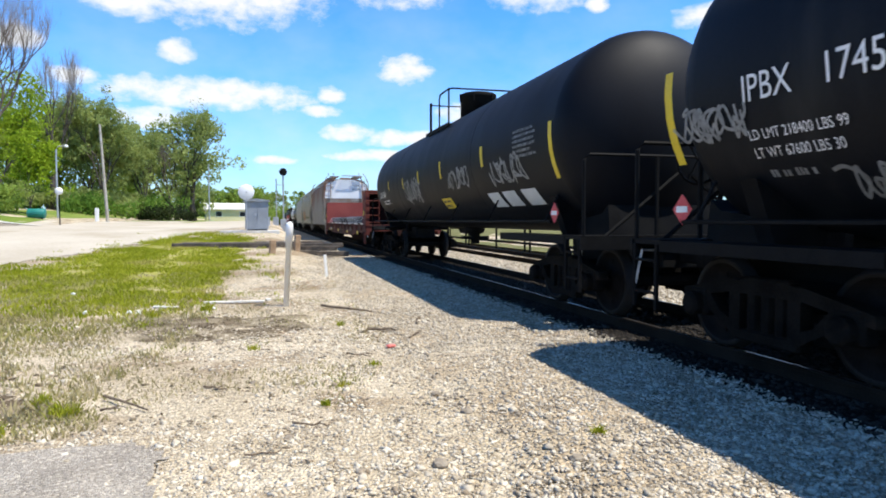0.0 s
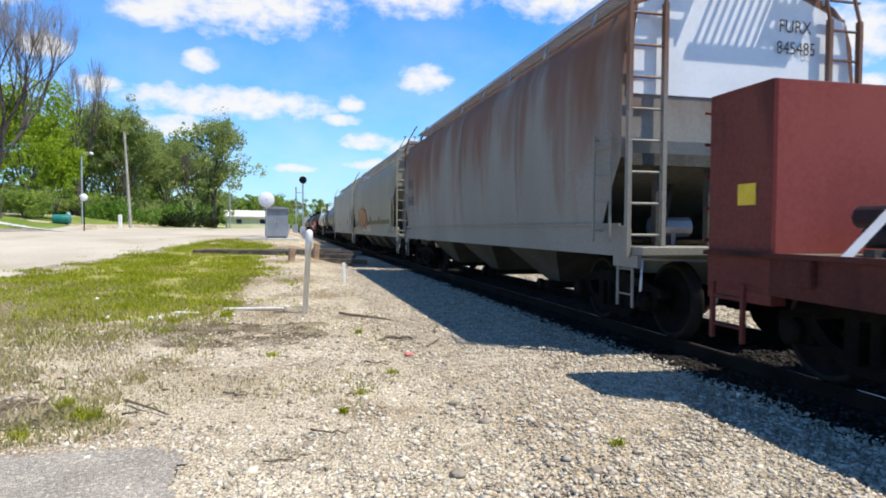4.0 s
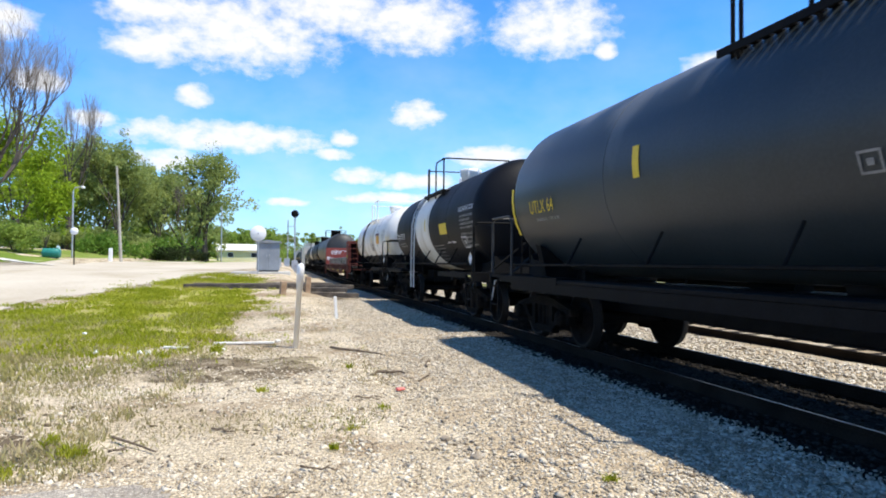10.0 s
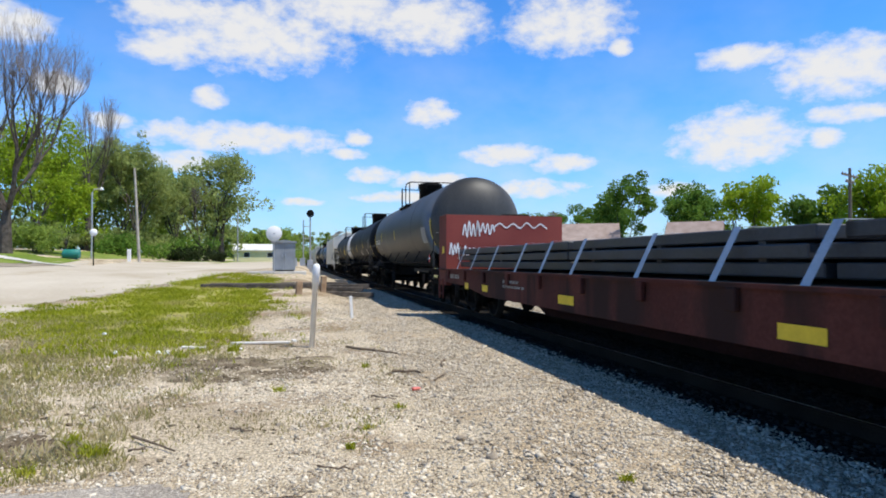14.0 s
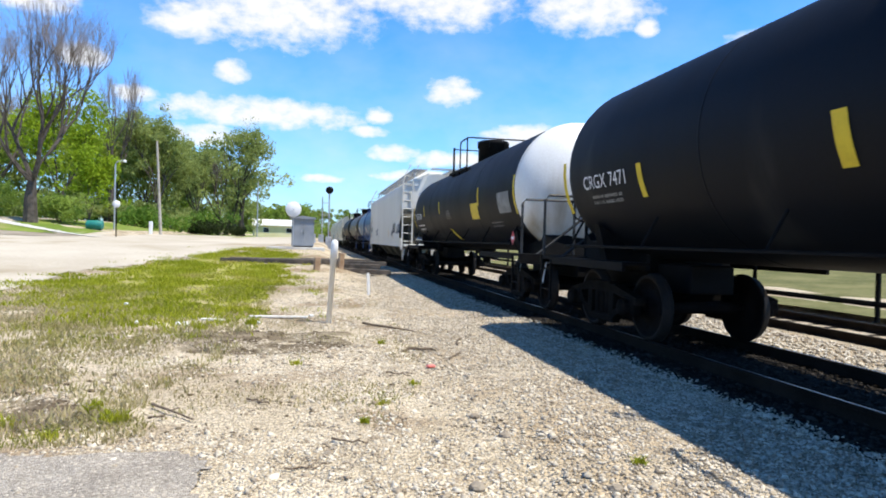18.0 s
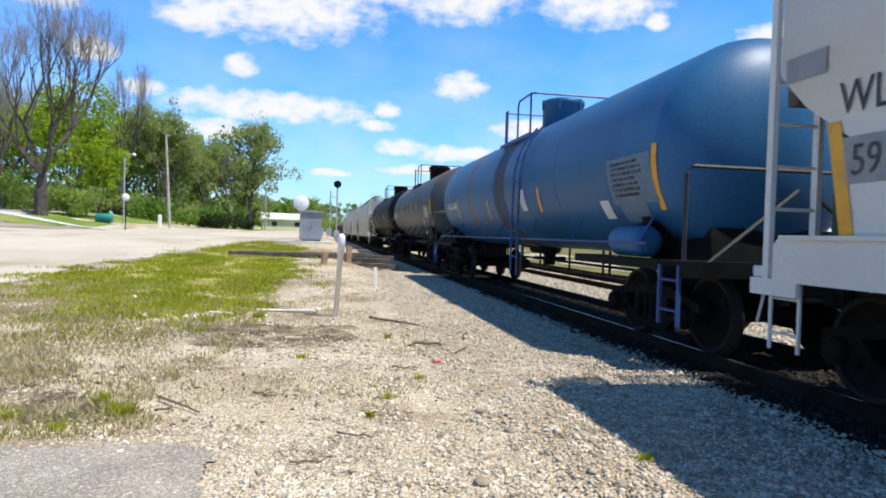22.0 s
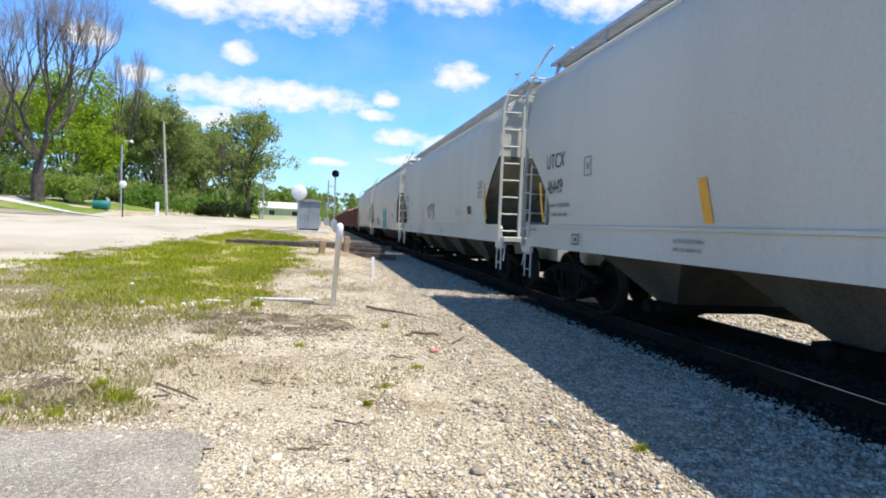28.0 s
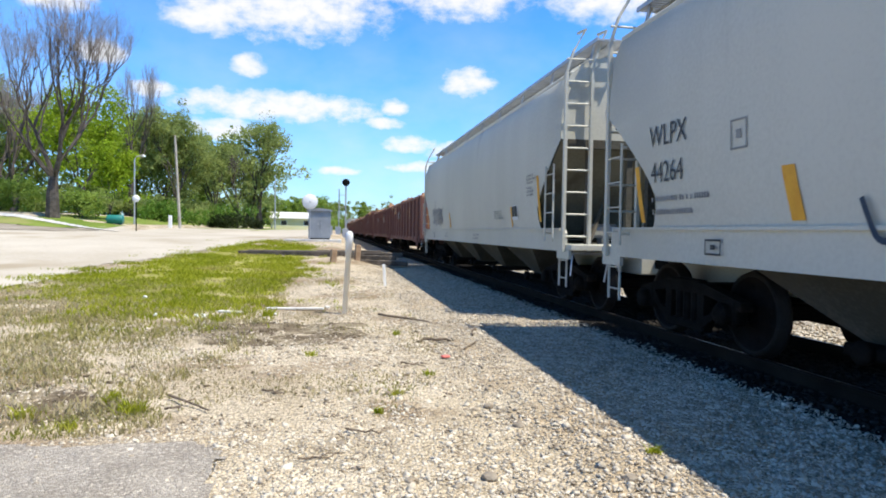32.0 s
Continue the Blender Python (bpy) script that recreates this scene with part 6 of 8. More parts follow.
    for e in (-1, 1):
        bm = BM()
        a, b = sorted((e * (L / 2 - 0.62), e * (ty - 1.2)))
        box(bm, -0.33, 0.33, a, b, 0.66, 1.06, 0.02)
        box(bm, -0.50, 0.50, e * ty - 0.34, e * ty + 0.34, 0.90, zc - r + 0.32, 0.04)
        for s in (-1, 1):
            prism(bm, [(s * 0.45, 1.0), (s * 1.02, 1.02), (s * (r * 0.86), zc - r * 0.62), (s * 0.45, zc - r + 0.1)], "y", e * ty - 0.10, e * ty + 0.10)
        part("end_sill", bm, sill, car)
        bm = BM()
        prism(bm, [(e * (hl - 0.20), 1.04), (e * ty, 1.04), (e * ty, zc - r + 0.18), (e * (hl - hd * 0.55), zc - r * 0.80), (e * (hl - 0.26), zc - r * 0.72)], "x", -0.88, 0.88)
        part("head_brace", bm, sill, car)
        bm = BM()
        a, b = sorted((e * (L / 2 - 0.58), e * (L / 2 - 1.10)))
        box(bm, -1.50, 1.50, a, b, 1.05, 1.10)
        part("end_platform", bm, sill, car)
        a, b = sorted((e * (L / 2 - 1.10), e * (L / 2 - 3.6)))
        for s in (-1, 1):
            bm = BM()
            prism(bm, [(s * 1.12, 1.05), (s * 1.47, 1.05), (s * 1.47, 0.98), (s * 1.51, 0.98), (s * 1.51, 1.09), (s * 1.12, 1.09)], "y", a, b)
            part("side_step", bm, sill, car)
        bm = BM()
        box(bm, -1.52, 1.52, e * (L / 2 - 0.60) - 0.02, e * (L / 2 - 0.60) + 0.02, 0.92, 1.10)
        part("end_beam", bm, sill, car)
        bm = BM()
        ya = e * (L / 2 - 0.62)
        tube(bm, [(-1.47, ya, 1.06), (-1.47, ya, 2.05), (-1.40, ya, 2.13), (1.40, ya, 2.13), (1.47, ya, 2.05), (1.47, ya, 1.06)], 0.024, 6)
        for x in (-0.42, 0.42):
            tube(bm, [(x, ya, 1.06), (x, ya, 2.13)], 0.028, 5)
        part("end_handrail", bm, end_rail, car)
        bm = BM()
        for s in (-1, 1):
            tube(bm, [(s * 1.19, ya - e * 0.03, 1.06), (s * 0.08, ya - e * 0.03, 1.92)], 0.026, 5)
        part("diagonal_brace", bm, end_rail, car)
        for s in (-1, 1):
            x = s * 1.47
            if side_rails:
                bm = BM()
                yb = e * (L / 2 - 1.65)
                tube(bm, [(x, yb, 1.06), (x, yb, 2.02), (x, yb + e * 0.10, 2.12), (x, ya, 2.12)], 0.022, 6)
                part("side_handrail", bm, end_rail, car)
            bm = BM()
            ys = e * (L / 2 - 0.85)
            ladder(bm, (s * 1.50, ys - 0.2, 0.38), (s * 1.50, ys - 0.2, 1.05), (0, 0.4, 0), 2)
            part("sill_step", bm, rail, car)
        add_truck(car, e * ty, y0)
    bm = BM()
    yb = L / 2 - 0.72
    tube(bm, [(-0.75, yb, 1.1), (-0.75, yb, 2.1)], 0.03, 6)
    ring = [(-0.75 + math.cos(2 * math.pi * k / 14) * 0.26, yb + 0.06, 1.95 + math.sin(2 * math.pi * k / 14) * 0.26) for k in range(15)]
    tube(bm, ring, 0.016, 5, cap=False)
    for k in range(3):
        a = k * 2.1
        tube(bm, [(-0.75, yb + 0.06, 1.95), (-0.75 + math.cos(a) * 0.26, yb + 0.06, 1.95 + math.sin(a) * 0.26)], 0.012, 4)
    part("brake_wheel", bm, rail, car)
    if reservoir:
        bm = BM()
        ya = -L / 2 + 1.75
        lathe(bm, [(0, 0.03), (0.01, 0.12), (0.05, 0.18), (0.10, 0.20), (0.82, 0.20), (0.87, 0.18), (0.91, 0.12), (0.92, 0.03)], "y", 18, (-1.25, ya, 1.30))
        part("air_reservoir", bm, reservoir, car)
    couplers(car, L)
    # reflective strips: (y, z foot, width, height, lean)
    for yy, zz, w, h, ln in reflectors:
        bm = BM()
        patch(bm, yy, zz, w, h, surf, 0.008, ln)
        part("reflector", bm, colour_reflector, car)
    if placard:
        for e in placards:
            bm = BM()
            yy, zz, q = e * (hl - 0.65), 1.40, 0.15
            x = -(r + 0.03)
            c = [bm.verts.new((x, yy + a * q, zz + b * q)) for a, b in ((0, -1), (-1, 0), (0, 1), (1, 0))]
            bm.faces.new(c)
            part("hazard_placard", bm, placard, car)
            bm = BM()
            box(bm, x - 0.008, x - 0.003, yy - 0.085, yy + 0.085, zz - 0.03, zz + 0.03)
            part("placard_panel", bm, WHITE_MARK, car)
    return car, surf, rng, hl


def hopper_x(z):
    """Half width of a hopper body at a height."""
    pts = ((1.05, 1.50), (1.30, 1.52), (1.75, 1.57), (2.4, 1.60), (3.1, 1.60), (3.6, 1.55), (3.9, 1.45), (4.08, 1.28), (4.18, 1.02), (4.26, 0.55), (4.28, 0.0))
    for (a, p), (b, q) in zip(pts, pts[1:]):
        if z <= b:
            return p + (q - p) * max(0, (z - a) / (b - a))
    return 0.0


def flat_x(z):
    """The same for a straight-sided body."""
    pts = ((1.05, 1.58), (3.72, 1.58), (3.80, 1.52), (4.22, 0.60), (4.28, 0.0))
    for (a, p), (b, q) in zip(pts, pts[1:]):
        if z <= b:
            return p + (q - p) * max(0, (z - a) / (b - a))
    return 0.0


def hopper_car(front, back, label, body, end_style="teardrop", bays=3, shape=hopper_x, sill_mat=None, roof_mat=None, group="covered hoppers", reflectors=(), colour_reflector=ORANGE, seams=3, inset=0.95, drop=0.0, side_ladders="both"):
    base_shape = shape
    shape = base_shape if not drop else (lambda z: base_shape(z + drop * min(1.0, max(0.0, (z - 3.0) / 0.7)) * min(1.0, max(0.0, (4.28 - z) / 0.3))))
    y0, L = (front + back) / 2, back - front
    rng = random.Random(int(y0 * 10))
    car = thing("covered_hopper", car_pose(y0), label, "hopper car", group)
    CARS.append((car, y0))
    hb = L / 2 - inset
    zs = [1.18, 1.30, 1.45, 1.60, 1.75, 1.95, 2.15, 2.35, 2.6, 2.85, 3.05, 3.2, 3.4, 3.6, 3.75, 3.9, 4.0, 4.08, 4.13, 4.18, 4.22, 4.26, 4.28] if base_shape is hopper_x else [1.18, 1.30, 1.45, 1.60, 1.8, 2.1, 2.4, 2.7, 3.0, 3.2, 3.4, 3.72, 3.80, 4.0, 4.22, 4.28]

    def cut(z):
        if end_style == "teardrop":
            if z >= 2.85:
                return 0.0
            if z >= 1.72:
                return 1.28 * (1 - ((z - 1.72) / 1.13) ** 1.28)
            return 1.28 - 0.30 * ((1.72 - z) / 0.54) ** 2
        if end_style == "small":
            return 0.62 * min(1.0, max(0.0, (2.2 - z) / 0.9))
        if z >= 2.6:
            return 0.0
        return 0.75 * min(1.0, (2.6 - z) / 0.5)
    bm = BM()
    ys = [i / 8 for i in range(9)]
    grid = {}
    for s in (-1, 1):
        for i, z in enumerate(zs):
            c = cut(z)
            for k, f in enumerate(ys):
                y = (-hb + c) + (2 * hb - 2 * c) * f
                grid[s, i, k] = bm.verts.new((s * max(shape(z), 0.02), y, z))
    for s in (-1, 1):
        for i in range(len(zs) - 1):
            for k in range(8):
                q = [grid[s, i, k], grid[s, i, k + 1], grid[s, i + 1, k + 1], grid[s, i + 1, k]]
                bm.faces.new(q if s > 0 else q[::-1]).smooth = True
    for k in range(8):
        n = len(zs) - 1
        bm.faces.new((grid[-1, n, k], grid[-1, n, k + 1], grid[1, n, k + 1], grid[1, n, k]))
        bm.faces.new((grid[-1, 0, k], grid[-1, 0, k + 1], grid[1, 0, k + 1], grid[1, 0, k]))
    # ends: the upper sheet upright, the slope sheet running in under it
    for e, k in ((-1, 0), (1, 8)):
        for i in range(len(zs) - 1):
            if zs[i + 1] <= {"small": 2.2, "square": 2.61}.get(end_style, 2.86):
                continue
            bm.faces.new((grid[-1, i, k], grid[1, i, k], grid[1, i + 1, k], grid[-1, i + 1, k]))
    bmesh.ops.recalc_face_normals(bm, faces=bm.faces)
    part("body", bm, body, car)
    surf = lambda z: -shape(z)
    for e in (-1, 1):
        bm = BM()
        zt = {"teardrop": 2.85, "small": 2.2}.get(end_style, 2.6)
        w = shape(2.4) - 0.03
        ye = e * hb
        yi = e * (hb - 2.5)
        vs = [bm.verts.new(c) for c in ((-w, ye - e * 0.02, zt), (w, ye - e * 0.02, zt), (w * 0.95, yi, 1.12), (-w * 0.95, yi, 1.12), (-w, ye - e * 0.10, zt + 0.02), (w, ye - e * 0.10, zt + 0.02), (w * 0.95, yi - e * 0.10, 1.14), (-w * 0.95, yi - e * 0.10, 1.14))]
        for q in ((0, 1, 2, 3), (4, 5, 6, 7), (0, 1, 5, 4), (2, 3, 7, 6), (0, 3, 7, 4), (1, 2, 6, 5)):
            bm.faces.new([vs[i] for i in q])
        bmesh.ops.recalc_face_normals(bm, faces=bm.faces)
        part("slope_sheet", bm, SHADED_SLOPE, car)
        # end frame: posts and braces
        bm = BM()
        for x in (-1.05, -0.35, 0.35, 1.05):
            box(bm, x - 0.05, x + 0.05, ye - e * 0.12 - 0.05, ye - e * 0.12 + 0.05, 1.12, zt)
        tube(bm, [(-1.0, ye - e * 0.12, 1.2), (-0.35, ye - e * 0.9, 2.1)], 0.04, 5)
        tube(bm, [(1.0, ye - e * 0.12, 1.2), (0.35, ye - e * 0.9, 2.1)], 0.04, 5)
        box(bm, -1.5, 1.5, ye - e * 0.05 - 0.06, ye - e * 0.05 + 0.06, zt - 0.14, zt)
        part("end_frame", bm, SHADED_GREY, car)
        bm = BM()
        a, b = sorted((e * (L / 2 - 0.60), e * (hb - 1.4)))
        box(bm, -1.52, 1.52, a, b, 1.02, 1.12, 0.01)
        box(bm, -0.32, 0.32, min(e * (L / 2 - 0.6), e * (hb - 3.0)), max(e * (L / 2 - 0.6), e * (hb - 3.0)), 0.64, 1.02, 0.02)
        part("end_platform", bm, sill_mat or body, car)
        if e > 0:
            bm = BM()
            tube(bm, [(-0.55, ye + 0.02, 1.5), (-0.55, ye + 0.25, 1.5)], 0.16, 10)
            box(bm, -0.80, -0.30, ye - 0.10, ye + 0.10, 1.3, 1.9, 0.02)
            ring = [(-0.55 + math.cos(2 * math.pi * k / 14) * 0.28, ye + 0.22, 2.1 + math.sin(2 * math.pi * k / 14) * 0.28) for k in range(15)]
            tube(bm, ring, 0.018, 5, cap=False)
            for k in range(3):
                tube(bm, [(-0.55, ye + 0.2, 2.1), (-0.55 + math.cos(k * 2.1) * 0.28, ye + 0.22, 2.1 + math.sin(k * 2.1) * 0.28)], 0.014, 4)
            part("brake_wheel", bm, GALV, car)
        else:
            bm = BM()
            tube(bm, [(0.2, ye + 0.5, 1.45), (0.9, ye + 0.5, 1.45)], 0.2, 12)
            for x in (0.3, 0.8):
                box(bm, x - 0.03, x + 0.03, ye + 0.4, ye + 0.6, 1.1, 1.35)
            part("air_reservoir", bm, GALV, car)
            bm = BM()
            tube(bm, [(-0.9, ye + 0.5, 1.35), (-0.4, ye + 0.5, 1.35)], 0.13, 10)
            box(bm, -0.68, -0.62, ye + 0.4, ye + 0.6, 1.1, 1.30)
            part("brake_cylinder", bm, GALV, car)
    # side sills
    for s in (-1, 1):
        bm = BM()
        x = s * (shape(1.3) + 0.012)
        prism(bm, [(-hb + 0.05, 1.36), (hb - 0.05, 1.36), (hb, 1.30), (hb, 1.0), (-hb, 1.0), (-hb, 1.30)], "x", x, x - s * 0.08)
        box(bm, min(x, x + s * 0.035), max(x, x + s * 0.035), -hb + 0.1, hb - 0.1, 1.35, 1.385)
        for e in (-1, 1):
            box(bm, min(x, x - s * 0.05), max(x, x - s * 0.05), e * hb - 0.28, e * hb + 0.28, 0.88, 1.02)
        part("side_sill", bm, sill_mat or body, car)
    # panel seams
    for i in range(seams):
        yy = -hb + 2 * hb * (i + 1) / (seams + 1)
        for s in (-1, 1):
            bm = BM()
            prev = None
            for z in [1.4 + 0.2 * k for k in range(13)]:
                x = s * (shape(z) + 0.008)
                cur = [bm.verts.new((x, yy - 0.03, z)), bm.verts.new((x, yy + 0.03, z))]
                if prev:
                    bm.faces.new((prev[0], prev[1], cur[1], cur[0]))
                prev = cur
            part("panel_seam", bm, body, car)
    # eave rail
    for s in (-1, 1):
        bm = BM()
        x = s * (shape(3.92 - drop) + 0.02)
        box(bm, min(x, x - s * 0.06), max(x, x - s * 0.06), -hb, hb, 3.90 - drop, 3.96 - drop, 0.01)
        part("eave_rail", bm, body, car)
    # roof: hatches and running boards
    bm = BM()
    n = 6
    for i in range(n):
        a = -hb + 0.6 + (2 * hb - 1.2) * i / n
        box(bm, -0.33, 0.33, a + 0.03, a + (2 * hb - 1.2) / n - 0.03, 4.24, 4.40, 0.03)
    part("trough_hatch", bm, roof_mat or body, car)
    for s in (-1, 1):
        bm = BM()
        xa, xb = sorted((s * 0.55, s * 1.10))
        y = -hb - 0.25
        while y < hb + 0.25:
            box(bm, xa, xb, y, y + 0.055, 4.42, 4.445)
            y += 0.085
        for x in (xa, (xa + xb) / 2, xb):
            box(bm, x - 0.015, x + 0.015, -hb - 0.27, hb + 0.27, 4.405, 4.465)
        for i in range(9):
            yy = -hb + 2 * hb * i / 8
            tube(bm, [(s * 1.05, yy, 4.42), (s * 1.12, yy, 4.10)], 0.02, 4)
        part("running_board", bm, GALV, car)
    for e in (-1, 1):
        bm = BM()
        y = e * (hb + 0.02)
        x = -0.30
        while x < 1.0:
            a, b = sorted((y - e * 0.3, y + e * 0.28))
            box(bm, x, x + 0.04, a, b, 4.47, 4.50)
            x += 0.11
        box(bm, -0.35, 1.05, y + e * 0.28 - 0.02, y + e * 0.28 + 0.02, 4.44, 4.51)
        part("end_running_board", bm, GALV, car)
        # ladders and grab irons at each corner
        for s in (-1, 1):
            yl = e * (hb + 0.10)
            bm = BM()
            for xx in (s * 1.56, s * 1.12):
                box(bm, xx - 0.025, xx + 0.025, yl - 0.035, yl + 0.035, 1.0, 3.9)
                tube(bm, [(xx, yl, 3.9), (xx * 0.93, yl, 4.25), (xx * 0.80, yl, 4.62), (xx * 0.80, yl - e * 0.35, 4.66)], 0.024, 5)
            for i in range(9):
                z = 1.25 + 0.36 * i
                if z < 4.2:
                    tube(bm, [(s * 1.56, yl, z), (s * 1.12, yl, z)], 0.017, 5)
            part("end_ladder", bm, body, car)
            x = s * (shape(2) + 0.08)
            ya = e * (hb - 0.55)
            bm = BM()
            ladder(bm, (s * 1.50, e * (hb - 0.22), 0.42), (s * 1.50, e * (hb - 0.22), 1.0), (0, e * 0.34, 0), 2, 0.011)
            part("sill_step", bm, body, car)
            if side_ladders == "none" or side_ladders == "rear" and e < 0:
                continue
            bm = BM()
            ladder(bm, (x, ya, 1.16), (x, ya, 2.45), (0, e * 0.42, 0), 4, 0.011)
            tube(bm, [(x, ya, 2.4), (s * (shape(2.4)), ya, 2.4)], 0.014, 4)
            tube(bm, [(x, ya, 1.3), (s * (shape(1.3)), ya, 1.3)], 0.014, 4)
            part("side_ladder", bm, body, car)
    # discharge chutes
    span = (2 * hb - 4.4)
    for i in range(bays):
        yc = -span / 2 + span * (i + 0.5) / bays
        w = span / bays * 0.46
        bm = BM()
        tops = [(-1.42, yc - w, 1.2), (1.42, yc - w, 1.2), (1.42, yc + w, 1.2), (-1.42, yc + w, 1.2)]
        bots = [(-0.75, yc - 0.24, 0.40), (0.75, yc - 0.24, 0.40), (0.75, yc + 0.24, 0.40), (-0.75, yc + 0.24, 0.40)]
        a, b = [bm.verts.new(c) for c in tops], [bm.verts.new(c) for c in bots]
        for k in range(4):
            j = (k + 1) % 4
            bm.faces.new((a[k], a[j], b[j], b[k]))
        bm.faces.new(b)
        bm.faces.new(a)
        bmesh.ops.recalc_face_normals(bm, faces=bm.faces)
        chute = part("discharge_chute", bm, SHADED_GREY, car)
        bm = BM()
        box(bm, -0.98, 0.98, yc - 0.27, yc + 0.27, 0.30, 0.41, 0.02)
        tube(bm, [(-1.02, yc, 0.36), (1.02, yc, 0.36)], 0.05, 8)
        lathe(bm, [(-1.05, 0.03), (-1.05, 0.10), (-0.98, 0.10), (-0.98, 0.03)], "x", 10, (0, yc, 0.36))
        part("outlet_gate", bm, CAST, chute)
    bm = BM()
    box(bm, -0.16, 0.16, -hb + 2.4, hb - 2.4, 0.80, 1.15)
    part("centre_sill", bm, sill_mat or body, car)
    for e in (-1, 1):
        add_truck(car, e * (L / 2 - 2.05), y0)
    couplers(car, L)
    for yy, zz, w, h, ln in reflectors:
        bm = BM()
        patch(bm, yy, zz, w, h, surf, 0.010, ln)
        part("reflector", bm, colour_reflector, car)
    return car, surf, rng, hb


def bulkhead_flat(front, back, label, load, marks=()):
    y0, L = (front + back) / 2, back - front
    car = thing("bulkhead_flat_car", car_pose(y0), label, "flat car", "bulkhead flat cars")
    CARS.append((car, y0))
    rng = random.Random(int(y0 * 7))
    hb = L / 2 - 0.65
    hw = 1.58
    # fish-bellied side sills and deck
    for s in (-1, 1):
        bm = BM()
        poly = [(-hb, 1.12), (hb, 1.12), (hb, 0.80), (hb - 2.6, 0.76), (hb - 4.4, 0.60), (-hb + 4.4, 0.60), (-hb + 2.6, 0.76), (-hb, 0.80)]
        prism(bm, poly, "x", s * hw, s * (hw - 0.05))
        box(bm, min(s * hw, s * (hw + 0.05)), max(s * hw, s * (hw + 0.05)), -hb, hb, 1.09, 1.13)
        n = 12
        for i in range(n):
            yy = -hb + 1.2 + (2 * hb - 2.4) * i / (n - 1)
            box(bm, min(s * hw, s * (hw + 0.06)), max(s * hw, s * (hw + 0.06)), yy - 0.07, yy + 0.07, 0.88, 1.09, 0.01)
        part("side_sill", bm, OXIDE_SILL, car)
    n = 26
    for i in range(n):
        bm = BM()
        a = -hb + 2 * hb * i / n
        box(bm, -hw + 0.03, hw - 0.03, a + 0.006, a + 2 * hb / n - 0.006, 1.07, 1.125)
        part("deck_plank", bm, OLD_TIE, car)
    for e in (-1, 1):
        yb = e * hb
        bm = BM()
        # front sheet facing the load, stiffening posts and braces on the outer face
        a, b = sorted((yb - e * 0.80, yb - e * 0.85))
        box(bm, -hw, hw, a, b, 1.12, 2.50)
        bh = part("bulkhead", bm, OXIDE_PANEL, car)
        # thin sheet added only to darken the recess as its shade does
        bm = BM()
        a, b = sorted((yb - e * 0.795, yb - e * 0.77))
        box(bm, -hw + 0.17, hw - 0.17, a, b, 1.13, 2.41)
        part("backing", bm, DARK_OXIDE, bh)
        bm = BM()
        a, b = sorted((yb - e * 0.80, yb))
        for s in (-1, 1):
            box(bm, min(s * hw, s * (hw - 0.16)), max(s * hw, s * (hw - 0.16)), a, b, 0.70, 2.50, 0.01)
            box(bm, min(s * 0.55, s * 0.40), max(s * 0.55, s * 0.40), a, b, 1.10, 2.44, 0.01)
        box(bm, -hw, hw, a, b, 2.42, 2.52, 0.01)
        box(bm, -hw, hw, a, b, 0.85, 1.12, 0.01)
        a, b = sorted((yb - e * 0.30, yb))
        box(bm, 0.10, 0.40, a, b, 1.12, 1.52, 0.01)
        box(bm, -0.40, -0.12, a, b, 2.02, 2.42, 0.01)
        part("bulkhead_frame", bm, OXIDE, bh)
        bm = BM()
        for i in range(5):
            z = 1.22 + i * 0.29
            tube(bm, [(-hw - 0.01, yb + e * 0.05, z), (-hw + 0.55, yb + e * 0.05, z)], 0.016, 5)
        tube(bm, [(-hw + 0.55, yb + e * 0.05, 1.0), (-hw + 0.55, yb + e * 0.05, 2.48)], 0.02, 5)
        part("grab_ladder", bm, OXIDE, bh)
        bm = BM()
        patch(bm, yb - e * 0.62 + (0.22 if e > 0 else 0.0), 1.52, 0.22, 0.18, lambda z: -hw - 0.002, 0.004, n=2)
        part("reflector", bm, YELLOW, bh)
        bm = BM()
        tube(bm, [(0.1, yb - e * 0.2, 2.50), (0.12, yb - e * 0.2, 2.58), (0.9, yb - e * 0.2, 2.58), (0.92, yb - e * 0.2, 2.50)], 0.018, 5)
        part("top_grab", bm, DARK, bh)
        if e < 0:
            bm = BM()
            ring = [(0.05 + math.cos(2 * math.pi * k / 14) * 0.26, yb - 0.10, 2.12 + math.sin(2 * math.pi * k / 14) * 0.26) for k in range(15)]
            tube(bm, ring, 0.018, 5, cap=False)
            box(bm, -0.08, 0.20, yb - 0.08, yb + 0.1, 1.9, 2.32, 0.02)
            tube(bm, [(0.05, yb - 0.06, 1.1), (0.05, yb - 0.06, 1.9)], 0.02, 5)
            part("brake_wheel", bm, DARK, bh)
        bm = BM()
        a, b = sorted((yb, e * (L / 2 - 0.45)))
        box(bm, -0.35, 0.35, a, b, 0.66, 1.05, 0.02)
        part("draft_sill", bm, OXIDE, car)
        bm = BM()
        ladder(bm, (-hw - 0.01, yb - e * 0.5, 0.35), (-hw - 0.01, yb - e * 0.5, 0.85), (0, e * 0.4, 0), 2)
        part("sill_step", bm, OXIDE, car)
        add_truck(car, e * (L / 2 - 2.1), y0)
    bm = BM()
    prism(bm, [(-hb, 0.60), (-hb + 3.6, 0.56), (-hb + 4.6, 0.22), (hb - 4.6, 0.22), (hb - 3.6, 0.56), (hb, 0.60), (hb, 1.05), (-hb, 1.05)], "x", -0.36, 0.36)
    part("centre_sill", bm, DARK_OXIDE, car)
